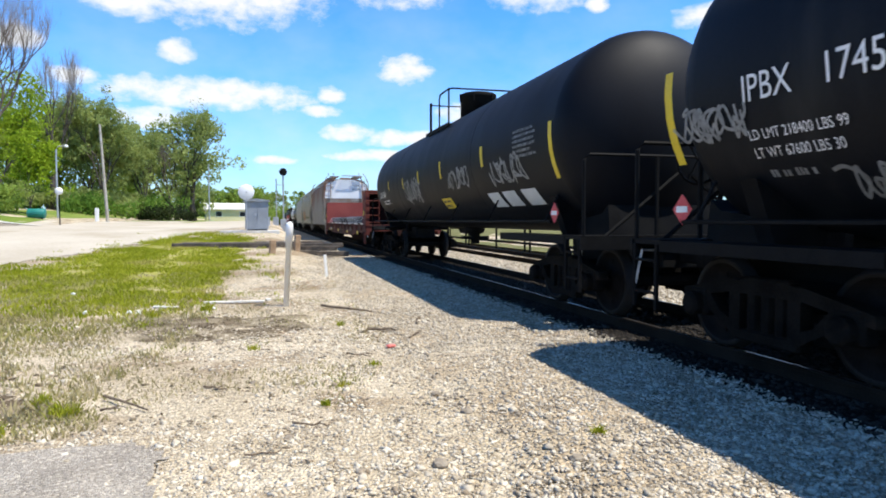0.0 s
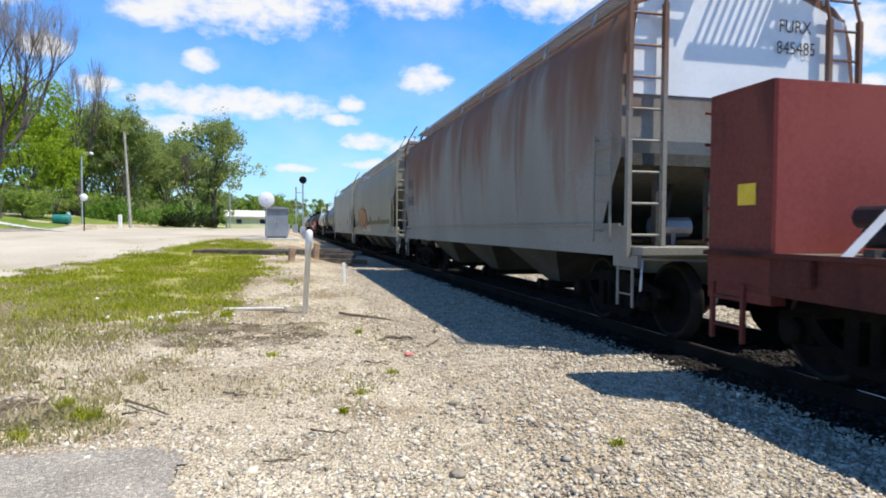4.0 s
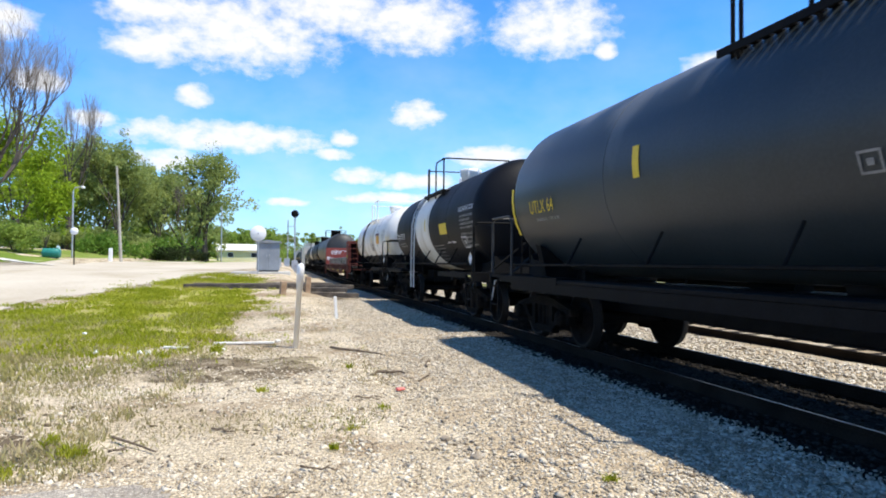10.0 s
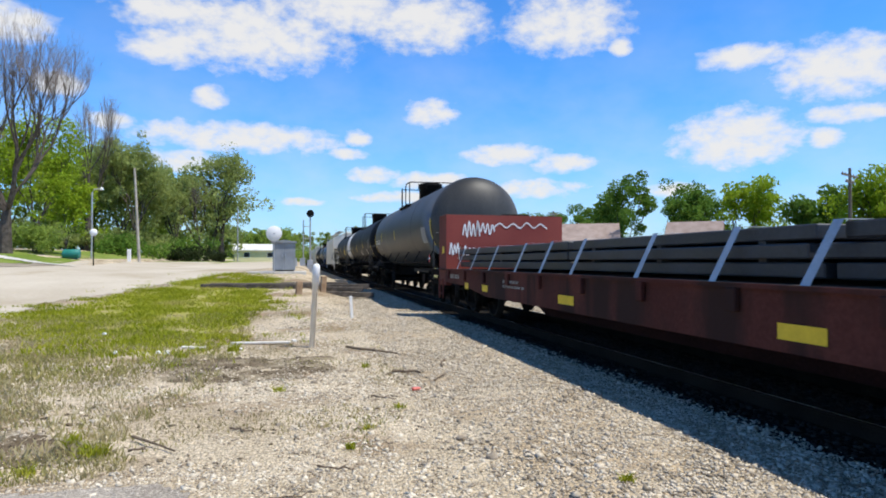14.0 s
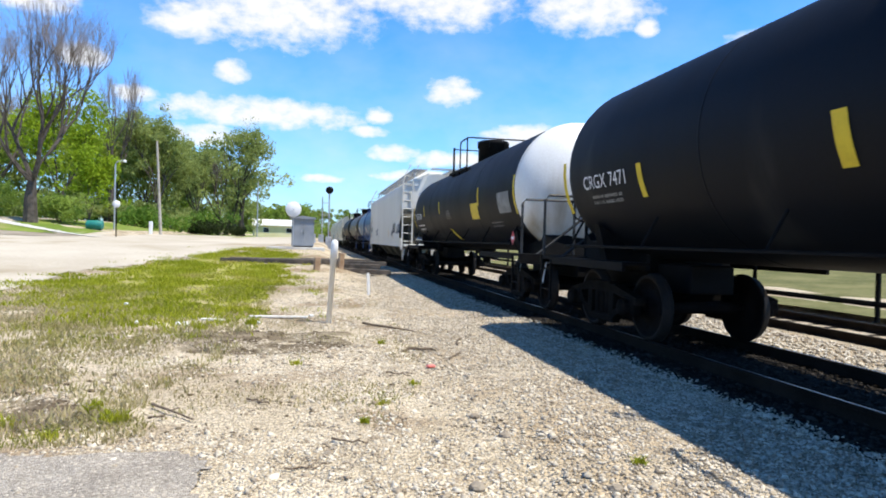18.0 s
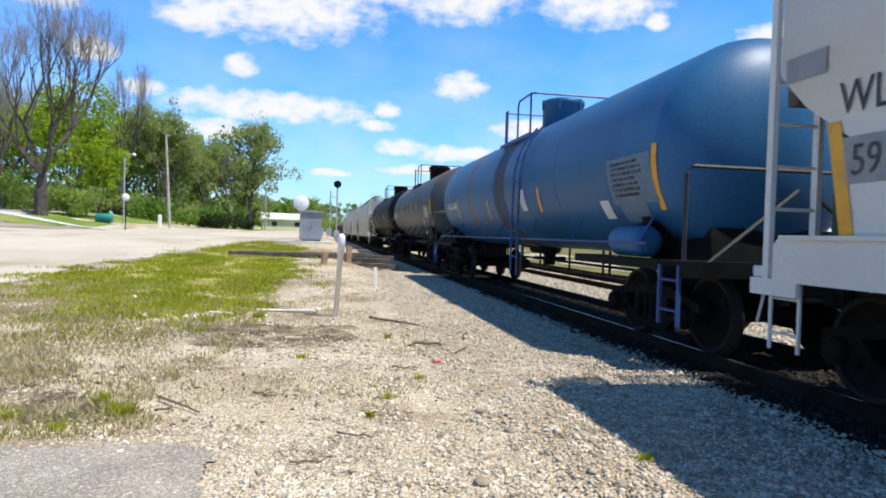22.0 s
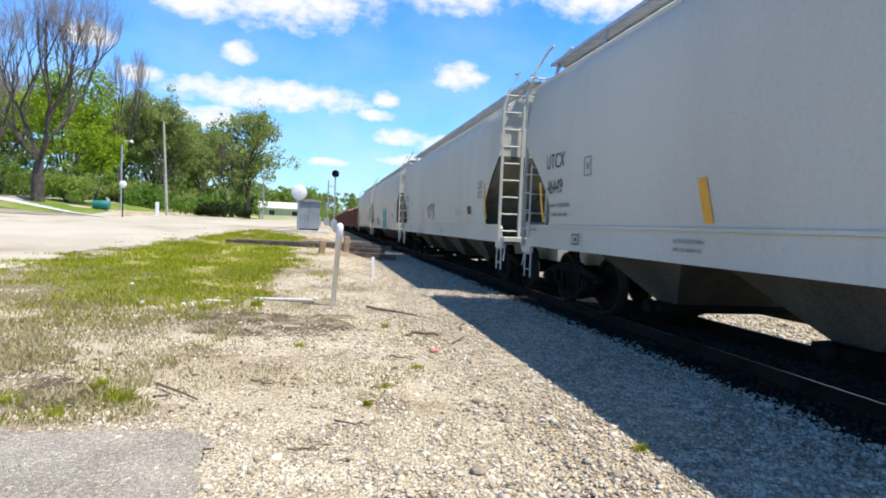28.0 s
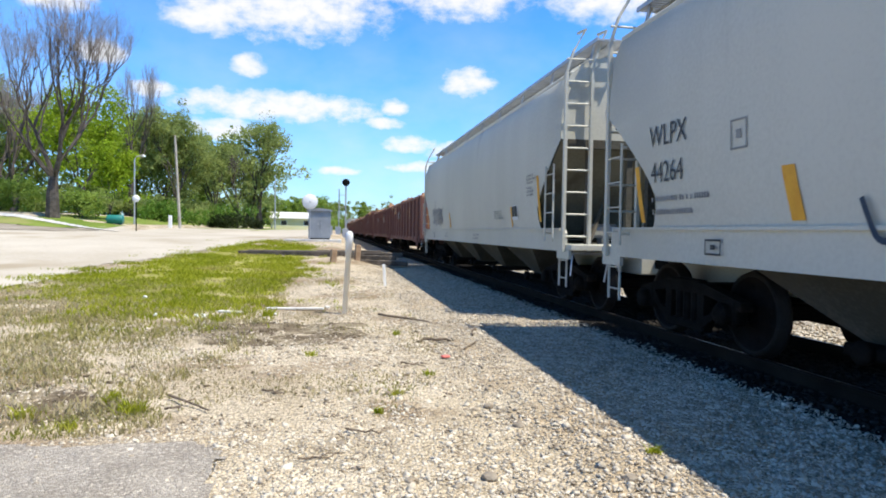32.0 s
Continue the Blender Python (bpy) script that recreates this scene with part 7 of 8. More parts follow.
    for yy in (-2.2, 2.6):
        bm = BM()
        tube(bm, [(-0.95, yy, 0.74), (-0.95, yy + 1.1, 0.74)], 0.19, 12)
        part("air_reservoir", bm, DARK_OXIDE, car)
    couplers(car, L)
    surf = lambda z: -hw - 0.004
    load(car, hb, rng)
    for yy, w in ((-6.8, 0.55), (-2.85, 0.5), (1.6, 0.55), (5.6, 0.4), (7.0, 0.3)):
        bm = BM()
        patch(bm, yy, 0.70, w, 0.13, surf, 0.003, n=2)
        part("reflector", bm, YELLOW, car)
    text_bars(car, 4.2, 0.92, 2, surf, DIM_MARK, rng, 0.05, 0.09, 1.2)
    text_bars(car, -4.4, 0.92, 2, surf, DIM_MARK, rng, 0.05, 0.09, 1.0)
    return car, surf, rng, hb


def pipe_load(car, hb, rng):
    """Bundles of black pipe lashed with pale straps."""
    a, b = -hb + 1.2, hb - 1.2
    half = (b - a) / 2
    for j in range(2):
        for s in (-1, 1):
            y0, y1 = a + j * half + 0.1, a + (j + 1) * half - 0.1
            for row in range(2):
                for i in range(7):
                    bm = BM()
                    lathe(bm, [(0, 0.06), (0, 0.085), (y1 - y0, 0.085), (y1 - y0, 0.06)], "y", 10, (s * (0.10 + 0.178 * i + 0.03 * row), y0 + rng.uniform(-0.05, 0.05), 1.265 + row * 0.145))
                    part("pipe", bm, PIPE_LOAD, car)
    n = 14
    for i in range(n):
        y = 8.07 - 1.17 * i
        bm = BM()
        for s in (-1, 1):
            w = 0.05
            lean = -0.12
            pts = [(s * 1.58, y, 1.13), (s * 1.32, y + lean, 1.475), (0, y + lean, 1.485)]
            prev = None
            for p in pts:
                cur = [bm.verts.new((p[0], p[1] - w, p[2])), bm.verts.new((p[0], p[1] + w, p[2]))]
                if prev:
                    bm.faces.new((prev[0], prev[1], cur[1], cur[0]))
                prev = cur
        bmesh.ops.solidify(bm, geom=bm.faces[:], thickness=0.012)
        part("strap", bm, STRAP, car)
        bm = BM()
        box(bm, -1.45, 1.45, y - 0.1, y, 1.125, 1.18)
        part("dunnage", bm, PALE_WOOD if i % 2 else OLD_TIE, car)


def plate_load(car, hb, rng):
    """Stacks of dark steel sections lashed with grey straps."""
    a, b = -hb + 1.1, hb - 1.1
    cuts = [a, a + 5.6, a + 10.4, b]
    for y0, y1 in zip(cuts, cuts[1:]):
        for row in range(3):
            bm = BM()
            z = 1.18 + row * 0.155
            sl = rng.uniform(-0.15, 0.15)
            box(bm, -1.38 + rng.uniform(0, .08), 1.38, y0 + 0.08 + sl, y1 - 0.08 + sl, z, z + 0.125, 0.012)
            part("steel_slab", bm, PIPE_LOAD, car)
            if row < 2:
                for f in (0.15, 0.5, 0.85):
                    bm = BM()
                    yy = y0 + (y1 - y0) * f
                    box(bm, -1.3, 1.3, yy - 0.05, yy + 0.05, z + 0.125, z + 0.155)
                    part("spacer", bm, OLD_TIE, car)
    for y in (-7.6, -6.4, -5.4, -4.2, -3.12, -1.99, -0.6, 1.2, 2.4, 3.6, 5.2, 6.6, 7.8):
        bm = BM()
        for s in (-1, 1):
            prev = None
            for p in [(s * 1.57, y, 1.13), (s * 1.40, y - 0.15, 1.63), (0, y - 0.15, 1.64)]:
                cur = [bm.verts.new((p[0], p[1] - 0.05, p[2])), bm.verts.new((p[0], p[1] + 0.05, p[2]))]
                if prev:
                    bm.faces.new((prev[0], prev[1], cur[1], cur[0]))
                prev = cur
        bmesh.ops.solidify(bm, geom=bm.faces[:], thickness=0.012)
        part("strap", bm, GALV, car)


def gondola(front, back, label, seed):
    y0, L = (front + back) / 2, back - front
    car = thing("gondola_car", car_pose(y0), label, "gondola car", "scrap gondolas")
    CARS.append((car, y0))
    rng = random.Random(seed)
    hb = L / 2 - 0.6
    hw = 1.55
    top = rng.choice((2.75, 2.75, 3.0))
    for s in (-1, 1):
        bm = BM()
        box(bm, min(s * hw, s * (hw - 0.05)), max(s * hw, s * (hw - 0.05)), -hb, hb, 1.0, top)
        box(bm, min(s * (hw + 0.06), s * (hw - 0.08)), max(s * (hw + 0.06), s * (hw - 0.08)), -hb, hb, top - 0.02, top + 0.10, 0.02)
        box(bm, min(s * (hw + 0.05), s * (hw - 0.05)), max(s * (hw + 0.05), s * (hw - 0.05)), -hb, hb, 0.85, 1.08, 0.02)
        side = part("side_wall", bm, GONDOLA, car)
        n = 11
        for i in range(n):
            yy = -hb + 0.5 + (2 * hb - 1.0) * i / (n - 1)
            bm = BM()
            prism(bm, [(yy - 0.12, 0.95), (yy + 0.12, 0.95), (yy + 0.08, top), (yy - 0.08, top)], "x", s * hw, s * (hw + 0.09))
            part("side_post", bm, GONDOLA, side)
    for e in (-1, 1):
        bm = BM()
        ye = e * hb
        box(bm, -hw, hw, ye - 0.05, ye + 0.05, 1.0, top)
        for x in (-0.8, 0, 0.8):
            box(bm, x - 0.06, x + 0.06, min(ye, ye + e * 0.1), max(ye, ye + e * 0.1), 1.0, top)
        part("end_wall", bm, GONDOLA, car)
        bm = BM()
        ladder(bm, (-hw - 0.10, e * (hb - 0.1), 0.6), (-hw - 0.10, e * (hb - 0.1), top), (0, -e * 0.4, 0), 6)
        part("ladder", bm, GONDOLA, car)
        add_truck(car, e * (L / 2 - 2.2), y0)
    bm = BM()
    box(bm, -hw, hw, -hb, hb, 0.95, 1.05)
    box(bm, -0.35, 0.35, -L / 2 + 0.5, L / 2 - 0.5, 0.62, 0.98)
    part("floor", bm, GONDOLA, car)
    bm = BM()
    for i in range(260):
        y = rng.uniform(-hb + 0.4, hb - 0.4)
        x = rng.uniform(-1.3, 1.3)
        z = top - 0.35 + (0.55 * (1 - (x / 1.5) ** 2)) * (0.5 + 0.5 * noise.noise((y * 0.3, seed, 0))) + rng.uniform(-0.1, 0.25)
        m = pose(x, y, z, rng.uniform(0, 180), rng.uniform(0, 180), rng.uniform(0, 180))
        a, b, c = rng.uniform(0.05, 0.25), rng.uniform(0.1, 0.6), rng.uniform(0.02, 0.14)
        box(bm, -a, a, -b, b, -c, c, rot=m)
    tagged(part("scrap_load", bm, SCRAP, car), "tangled rusty scrap metal heap", kind="stuff")
    couplers(car, L)
    surf = lambda z: -hw - 0.10
    text_bars(car, 2.0, 2.2, 2, surf, DIM_MARK, rng, 0.14, 0.2, 1.4)
    bm = BM()
    patch(bm, -3.0, 1.9, 1.1, 0.6, lambda z: -hw - 0.01, n=2)
    part("paint_patch", bm, WHITE_TANK if seed % 2 else SCRAP, car)
    return car


WORDS = ["PHOSPHORIC ACID", "IPBX", "1745", "SRIX 33617", "FURX", "845485", "CBFX", "490182", "ACFX", "68012", "UTLX 64", "TILX 150117", "WACX", "WACX 151016", "GATX 225239", "CRGX 7471", "GBRX 704", "WLPX", "59", "OXAX 24403", "NATX 15006", "TCBX 280070", "UTCX", "46449", "58110", "44264", "LW 62004", "LD LMT 218400 LBS 99", "LT WT 67600 LBS 30", "1075", "UN"]
make_texts(WORDS)
truck_meshes()


def panel(car, name, y, z, w, h, surf, material, lean=0.0):
    bm = BM()
    patch(bm, y, z, w, h, surf, lean=lean)
    return part(name, bm, material, car)


def build_train():
    R = lambda y, z=2.2, w=0.14, h=0.38, ln=0.03: (y, z, w, h, ln)
    # black tank cars at the head of what is seen
    car, surf, rng, hl = tank_car(-11.3, 6.9, "glossy black tank car with white lettering and graffiti", BLACK_TANK, r=1.46, reflectors=(R(8.0, 1.85, 0.12, 0.9, 0.0), R(4.4), R(0.5)), placards=(1,), end_rail=DARK)
    letter("IPBX", 6.92, 2.28, 0.23, surf, WHITE_MARK, car)
    letter("1745", 6.10, 2.28, 0.23, surf, WHITE_MARK, car)
    letter("LD LMT 218400 LBS 99", 6.92, 1.97, 0.085, surf, WHITE_MARK, car)
    letter("LT WT 67600 LBS 30", 6.92, 1.82, 0.085, surf, WHITE_MARK, car)
    scribble(car, 7.85, 2.0, 0.85, 0.36, surf, DIM_MARK, 3, 0.03)
    scribble(car, 6.2, 1.45, 0.9, 0.32, surf, DIM_MARK, 4, 0.03)
    text_bars(car, 6.85, 1.66, 1, surf, DIM_MARK, rng, 0.06, 0.1, 0.5)

    car, surf, rng, hl = tank_car(6.9, 25.6, "black tank car with graffiti and a yellow warning panel", BLACK_TANK, r=1.46, end_rail=DARK, dome_at=0.3, reflectors=(R(5.4, 2.3, 0.1, 0.3), R(3.0, 2.23, 0.1, 0.33), R(0.92, 2.25, 0.12, 0.36), R(-1.42, 2.27, 0.12, 0.4), R(-4.5, 2.3), R(-7.6, 1.9, 0.12, 0.8, 0.0)))
    letter("SRIX 33617", 7.2, 2.10, 0.20, surf, WHITE_MARK, car)
    text_bars(car, 6.9, 1.95, 2, surf, WHITE_MARK, rng, 0.04, 0.09, 1.3)
    scribble(car, 2.9, 1.75, 1.9, 0.75, surf, DIM_MARK, 8, 0.04, 4)
    scribble(car, -1.9, 1.95, 1.5, 0.5, surf, DIM_MARK, 9, 0.04, 3)
    scribble(car, -4.9, 1.9, 1.5, 0.5, surf, DIM_MARK, 10, 0.04, 3)
    panel(car, "warning_panel", -0.92, 1.58, 0.82, 0.24, surf, YELLOW)
    text_bars(car, -1.0, 1.72, 2, lambda z: surf(z) - 0.004, BLACK_MARK, rng, 0.05, 0.1, 0.65)
    for y in (-4.4, -5.2, -6.1):
        panel(car, "sticker", y, 1.55, 0.62, 0.26, surf, PALE_BLUE_PATCH, 0.06)
    text_bars(car, -6.2, 2.7, 6, surf, DIM_MARK, rng, 0.045, 0.08, 1.0)

    car, surf, rng, hb = bulkhead_flat(25.6, 46.1, "oxide red bulkhead flat car loaded with strapped black pipe", pipe_load)
    scribble(car, 1.2, 0.78, 2.4, 0.24, surf, FAINT_MARK, 61, 0.02, 5)
    scribble(car, -2.6, 0.76, 2.2, 0.24, surf, FAINT_MARK, 62, 0.025, 5)
    letter("LW 62004", 6.1, 0.74, 0.18, surf, WHITE_MARK, car)

    car, surf, rng, hb = hopper_car(46.1, 62.5, "grey covered hopper with heavy rust stains", RUST_HOPPER, shape=hopper_x, end_style="small", roof_mat=RUST_HOPPER)
    letter("FURX", 6.57, 2.55, 0.30, surf, BLACK_MARK, car)
    letter("845485", 6.52, 2.04, 0.28, surf, BLACK_MARK, car)
    text_bars(car, 6.4, 1.75, 2, surf, GREY_MARK, rng, 0.06, 0.14, 1.4)
    bm = BM()
    w = hopper_x(3.3) - 0.02
    vs = [bm.verts.new((x, -hb - 0.012, z)) for x, z in ((-w, 2.88), (w, 2.88), (hopper_x(3.9) - 0.03, 3.9), (0.55, 4.23), (-0.55, 4.23), (-hopper_x(3.9) + 0.03, 3.9))]
    bm.faces.new(vs)
    part("end_panel", bm, WHITE, car, "white painted end panel")
    end_letter("FURX", 0.45, 3.72, 0.16, -hb - 0.02, BLACK_MARK, car)
    end_letter("845485", 0.42, 3.46, 0.16, -hb - 0.02, BLACK_MARK, car)

    car, surf, rng, hb = hopper_car(62.5, 80.6, "weathered grey covered hopper with an orange graffiti piece", WARM_HOPPER, bays=4, drop=0.13, sill_mat=WARM_HOPPER, reflectors=(R(7.95, 1.75, 0.10, 0.55, 0.0), R(-6.7, 1.6, 0.14, 0.75, 0.05)), colour_reflector=ORANGE)
    letter("CBFX", 7.72, 2.33, 0.21, surf, BLACK_MARK, car)
    letter("490182", 7.72, 1.86, 0.23, surf, BLACK_MARK, car)
    piece(car, 5.21, 1.36, 4.3, 0.93, surf, ORANGE_STROKES, PAINT_ORANGE, PAINT_MAROON, 0.25)
    bm = BM()
    prev = None
    for k in range(120):
        yy = 1.15 - k * 0.063
        hump = max(0.0, math.sin(yy * 4.3 + 1.2 * noise.noise((yy * 0.5, 2.2, 0)) - 2.6)) ** 0.8 * (1.0 if yy > -0.9 else max(0.12, 0.45 + 1.1 * noise.noise((yy * 0.8, 7.7, 0))))
        lo = 1.50 + 0.05 * noise.noise((yy * 2.3, 5.0, 0))
        up = 1.66 + 0.40 * hump * (0.75 + 0.5 * noise.noise((yy * 0.9, 9.0, 0))) + 0.04 * noise.noise((yy * 6, 1.0, 0))
        cur = [bm.verts.new((surf(z) - 0.011, yy, z)) for z in (lo, (lo + up) / 2, up)]
        if prev:
            for i in (0, 1):
                bm.faces.new((prev[i], prev[i + 1], cur[i + 1], cur[i]))
        prev = cur
    part("graffiti_smear", bm, PAINT_GREEN, car)
    bm = BM()
    ribbon(bm, [(5.95, 1.50), (5.72, 1.56), (5.5, 1.62), (5.28, 1.58)], 0.30, surf, 0.011)
    part("graffiti_smear", bm, PAINT_GREEN, car)
    bm = BM()
    ribbon(bm, curve_pts([(5.26 - 4.31 * a, 1.36 + 0.93 * b) for a, b in ((0.76, 1.06), (0.80, 0.88), (0.90, 0.86), (0.97, 0.60), (0.99, 0.08))]), 0.17, surf, 0.0105)
    part("graffiti_shadow", bm, PAINT_MAROON, car)
    scribble(car, 0.42, 1.44, 0.55, 0.22, surf, PAINT_NAVY, 17, 0.02, 3)
    bm = BM()
    patch(bm, 3.35, 1.18, 3.6, 0.30, lambda z: surf(1.3) - 0.014, 0.002, n=2)
    part("graffiti_fill", bm, CREAM_SILL, car)
    for yy, ln in ((4.6, 0.08), (3.7, 0.0), (3.0, -0.15), (2.1, 0.05), (1.45, -0.1)):
        bm = BM()
        patch(bm, yy, 1.18, 0.05, 0.30, lambda z: surf(1.3) - 0.018, 0.004, ln, n=2)
        part("graffiti_outline", bm, PAINT_MAROON, car)
    frame_mark(car, -6.0, 1.12, 0.4, 0.14, lambda z: surf(1.3) - 0.02, BLACK_MARK)

    car, surf, rng, hb = hopper_car(80.6, 97.1, "pale grey covered hopper with faded graffiti", FADED_HOPPER, bays=4, seams=0, inset=0.12, end_style="small", reflectors=(R(7.0, 1.4, 0.13, 0.78, 0.2), R(5.03, 1.4, 0.13, 0.42, 0.05), R(-3.87, 1.42, 0.13, 0.36, 0.12)), colour_reflector=ORANGE)
    letter("ACFX", 6.57, 2.46, 0.22, surf, BLACK_MARK, car)
    letter("68012", 6.57, 2.13, 0.20, surf, BLACK_MARK, car)
    text_bars(car, 6.5, 1.75, 2, surf, GREY_MARK, rng, 0.06, 0.17, 1.3)
    frame_mark(car, 5.3, 2.4, 0.32, 0.28, surf, GREY_MARK)
    scribble(car, 0.0, 1.04, 3.1, 0.16, lambda z: surf(1.3) - 0.03, PAINT_NAVY, 12, 0.014, 8)
    scribble(car, 2.9, 1.42, 1.9, 0.5, surf, GREY_MARK, 14, 0.06, 3)
    scribble(car, 2.6, 1.40, 1.5, 0.48, surf, PAINT_TEAL, 15, 0.05, 4)
    panel(car, "data_panel", -4.93, 1.58, 0.5, 0.28, surf, BLACK_MARK)

    car, surf, rng, hl = tank_car(97.1, 112.7, "dusty blue-grey tank car with painted-in sheen and faded yellow lettering", GREEN_TANK, r=1.34, placards=(), reservoir=GREEN_TANK, side_rails=True, reflectors=(R(6.5, 1.8, 0.1, 0.8, 0.0), R(2.4, 2.3), R(-5.9, 1.8, 0.12, 0.9, 0.0)))
    letter("UTLX 64", 5.68, 2.11, 0.21, surf, YELLOW, car)
    text_bars(car, 5.5, 1.98, 1, surf, DIM_MARK, rng, 0.05, 0.1, 0.9)
    text_bars(car, -4.4, 2.65, 7, surf, DIM_MARK, rng, 0.035, 0.075, 0.8)
    frame_mark(car, -2.8, 1.80, 0.30, 0.28, surf, DIM_MARK)
    frame_mark(car, -0.6, 1.95, 0.20, 0.17, surf, DIM_MARK)

    car, surf, rng, hl = tank_car(112.7, 125.1, "short black tank car with a wide white belly band", BLACK_TANK, bands=((-0.40, 1.42, WHITE_TANK),), r=1.27, dome_at=-0.2, dome_r=0.28, placard=PALE_BLUE_PATCH, end_rail=DARK, ladder_mat=GALV, dome=WHITE, rail=DARK, ladder_at=1.27, reflectors=(R(0.1, 2.2, 0.1, 0.36),))
    letter("TILX 150117", 4.5, 2.09, 0.20, surf, WHITE_MARK, car)
    text_bars(car, 4.3, 1.92, 2, surf, DIM_MARK, rng, 0.04, 0.08, 1.2)
    panel(car, "warning_panel", -1.68, 2.04, 0.75, 0.28, surf, YELLOW)
    text_bars(car, -0.6, 1.75, 5, surf, DIM_MARK, rng, 0.04, 0.09, 1.1)
    text_bars(car, -2.2, 1.80, 1, surf, WHITE_MARK, rng, 0.04, 0.1, 1.1)
    letter("PHOSPHORIC ACID", -3.60, 2.50, 0.115, surf, WHITE_MARK, car)
    text_bars(car, -3.72, 2.36, 4, surf, DIM_MARK, rng, 0.05, 0.09, 1.1)
    text_bars(car, -3.74, 1.95, 4, surf, DIM_MARK, rng, 0.05, 0.09, 1.0)
    frame_mark(car, -3.62, 1.66, 0.42, 0.26, surf, WHITE_MARK)

    car, surf, rng, hl = tank_car(125.1, 137.6, "white over black tank car with brown stains", WHITE_TANK, lower=BLACK_TANK, r=1.26, dome_at=0.0, dome_r=0.27, placard=PALE_BLUE_PATCH, end_rail=DARK, dome=WHITE, rail=DARK, top_rail=WHITE, ladder_at=1.48, reflectors=(R(5.3, 1.75, 0.08, 0.7, 0.0), R(-0.6, 2.2), R(-5.0, 1.65, 0.1, 0.7, 0.0)))
    end_letter("WACX 151016", -0.55, 2.72, 0.12, -hl + 0.03, BLACK_MARK, car)
    letter_up("WACX 151016", -4.72, 2.42, 0.13, surf, BLACK_MARK, car)
    letter("WACX 151016", 4.15, 2.07, 0.22, surf, BLACK_MARK, car)
    text_bars(car, 4.1, 1.88, 2, surf, BLACK_MARK, rng, 0.06, 0.12, 1.4)
    panel(car, "warning_panel", -2.28, 2.10, 0.85, 0.34, surf, ORANGE)
    panel(car, "stencil_bar", -2.1, 2.46, 1.0, 0.10, surf, PAINT_MAROON)
    scribble(car, -0.3, 1.8, 0.9, 0.4, surf, BLACK_MARK, 21, 0.03, 2)
    text_bars(car, -3.8, 2.6, 6, surf, GREY_MARK, rng, 0.04, 0.09, 0.9)

    car, surf, rng, hb = bulkhead_flat(137.6, 158.4, "oxide red bulkhead flat car loaded with dark steel sections", plate_load)
    # white sprayed tags on the inner face of the trailing bulkhead
    yb = hb - 0.85 - 0.012
    bm = BM()
    rr = random.Random(31)
    for k, (x0, z0, w, h) in enumerate(((-1.15, 1.85, 0.45, 0.55), (-0.80, 2.0, 0.5, 0.35), (-0.35, 2.16, 1.5, 0.17), (-1.5, 1.45, 0.35, 0.35), (-1.25, 1.35, 0.45, 0.4))):
        ctrl = [(x0 + w * i / 8, z0 + h * (0.5 + (0.5 if i % 2 else -0.5) * rr.uniform(0.5, 1))) for i in range(9)]
        pts = curve_pts(ctrl, 5)
        prev = None
        for i in range(len(pts)):
            a, b = pts[max(i - 1, 0)], pts[min(i + 1, len(pts) - 1)]
            d = math.hypot(b[0] - a[0], b[1] - a[1]) or 1
            nx, nz_ = -(b[1] - a[1]) / d * 0.016, (b[0] - a[0]) / d * 0.016
            cur = [bm.verts.new((pts[i][0] + s * nx, yb, pts[i][1] + s * nz_)) for s in (-1, 1)]
            if prev:
                bm.faces.new((prev[0], prev[1], cur[1], cur[0]))
            prev = cur
    part("graffiti_tag", bm, WHITE_MARK, car)
    text_bars(car, 8.4, 0.9, 1, surf, DIM_MARK, rng, 0.10, 0.1, 1.0)

    car, surf, rng, hl = tank_car(158.4, 175.3, "dusty dark grey tank car with pale lettering", DUSTY_TANK, reflectors=(R(7.1, 1.8, 0.12, 0.8, 0.0), R(4.62, 2.24, 0.12, 0.42), R(0.5), R(-6.9, 1.8, 0.12, 0.8, 0.0)))
    letter("GATX 225239", 6.82, 2.12, 0.22, surf, WHITE_MARK, car)
    text_bars(car, 6.5, 1.95, 2, surf, DIM_MARK, rng, 0.045, 0.08, 1.3)
    panel(car, "data_panel", -5.4, 1.9, 0.7, 0.5, surf, GREY_MARK)

    car, surf, rng, hl = tank_car(175.3, 192.1, "black tank car with yellow reflectors and stencils", BLACK_TANK, r=1.38, placards=(), reflectors=(R(7.2, 1.8, 0.12, 0.8, 0.0), R(4.75, 1.92, 0.12, 0.42), R(1.58, 1.95, 0.16, 0.45), R(-2.6, 2.1), R(-6.85, 1.54, 0.09, 0.85, -0.1)))
    letter("CRGX 7471", 6.42, 2.12, 0.20, surf, WHITE_MARK, car, squeeze=0.98)
    text_bars(car, 6.2, 1.98, 2, surf, DIM_MARK, rng, 0.045, 0.08, 1.2)
    text_bars(car, -5.55, 2.50, 7, surf, DIM_MARK, rng, 0.04, 0.07, 0.95)
    frame_mark(car, -4.55, 1.76, 0.27, 0.26, surf, WHITE_MARK)
    text_bars(car, -1.9, 1.95, 4, surf, WHITE_MARK, rng, 0.03, 0.06, 0.3)
    panel(car, "sticker", -0.9, 1.7, 0.6, 0.3, surf, GREY_MARK)
    end_letter("CRGX 7471", -0.42, 2.97, 0.12, -hl + 0.04, WHITE_MARK, car)
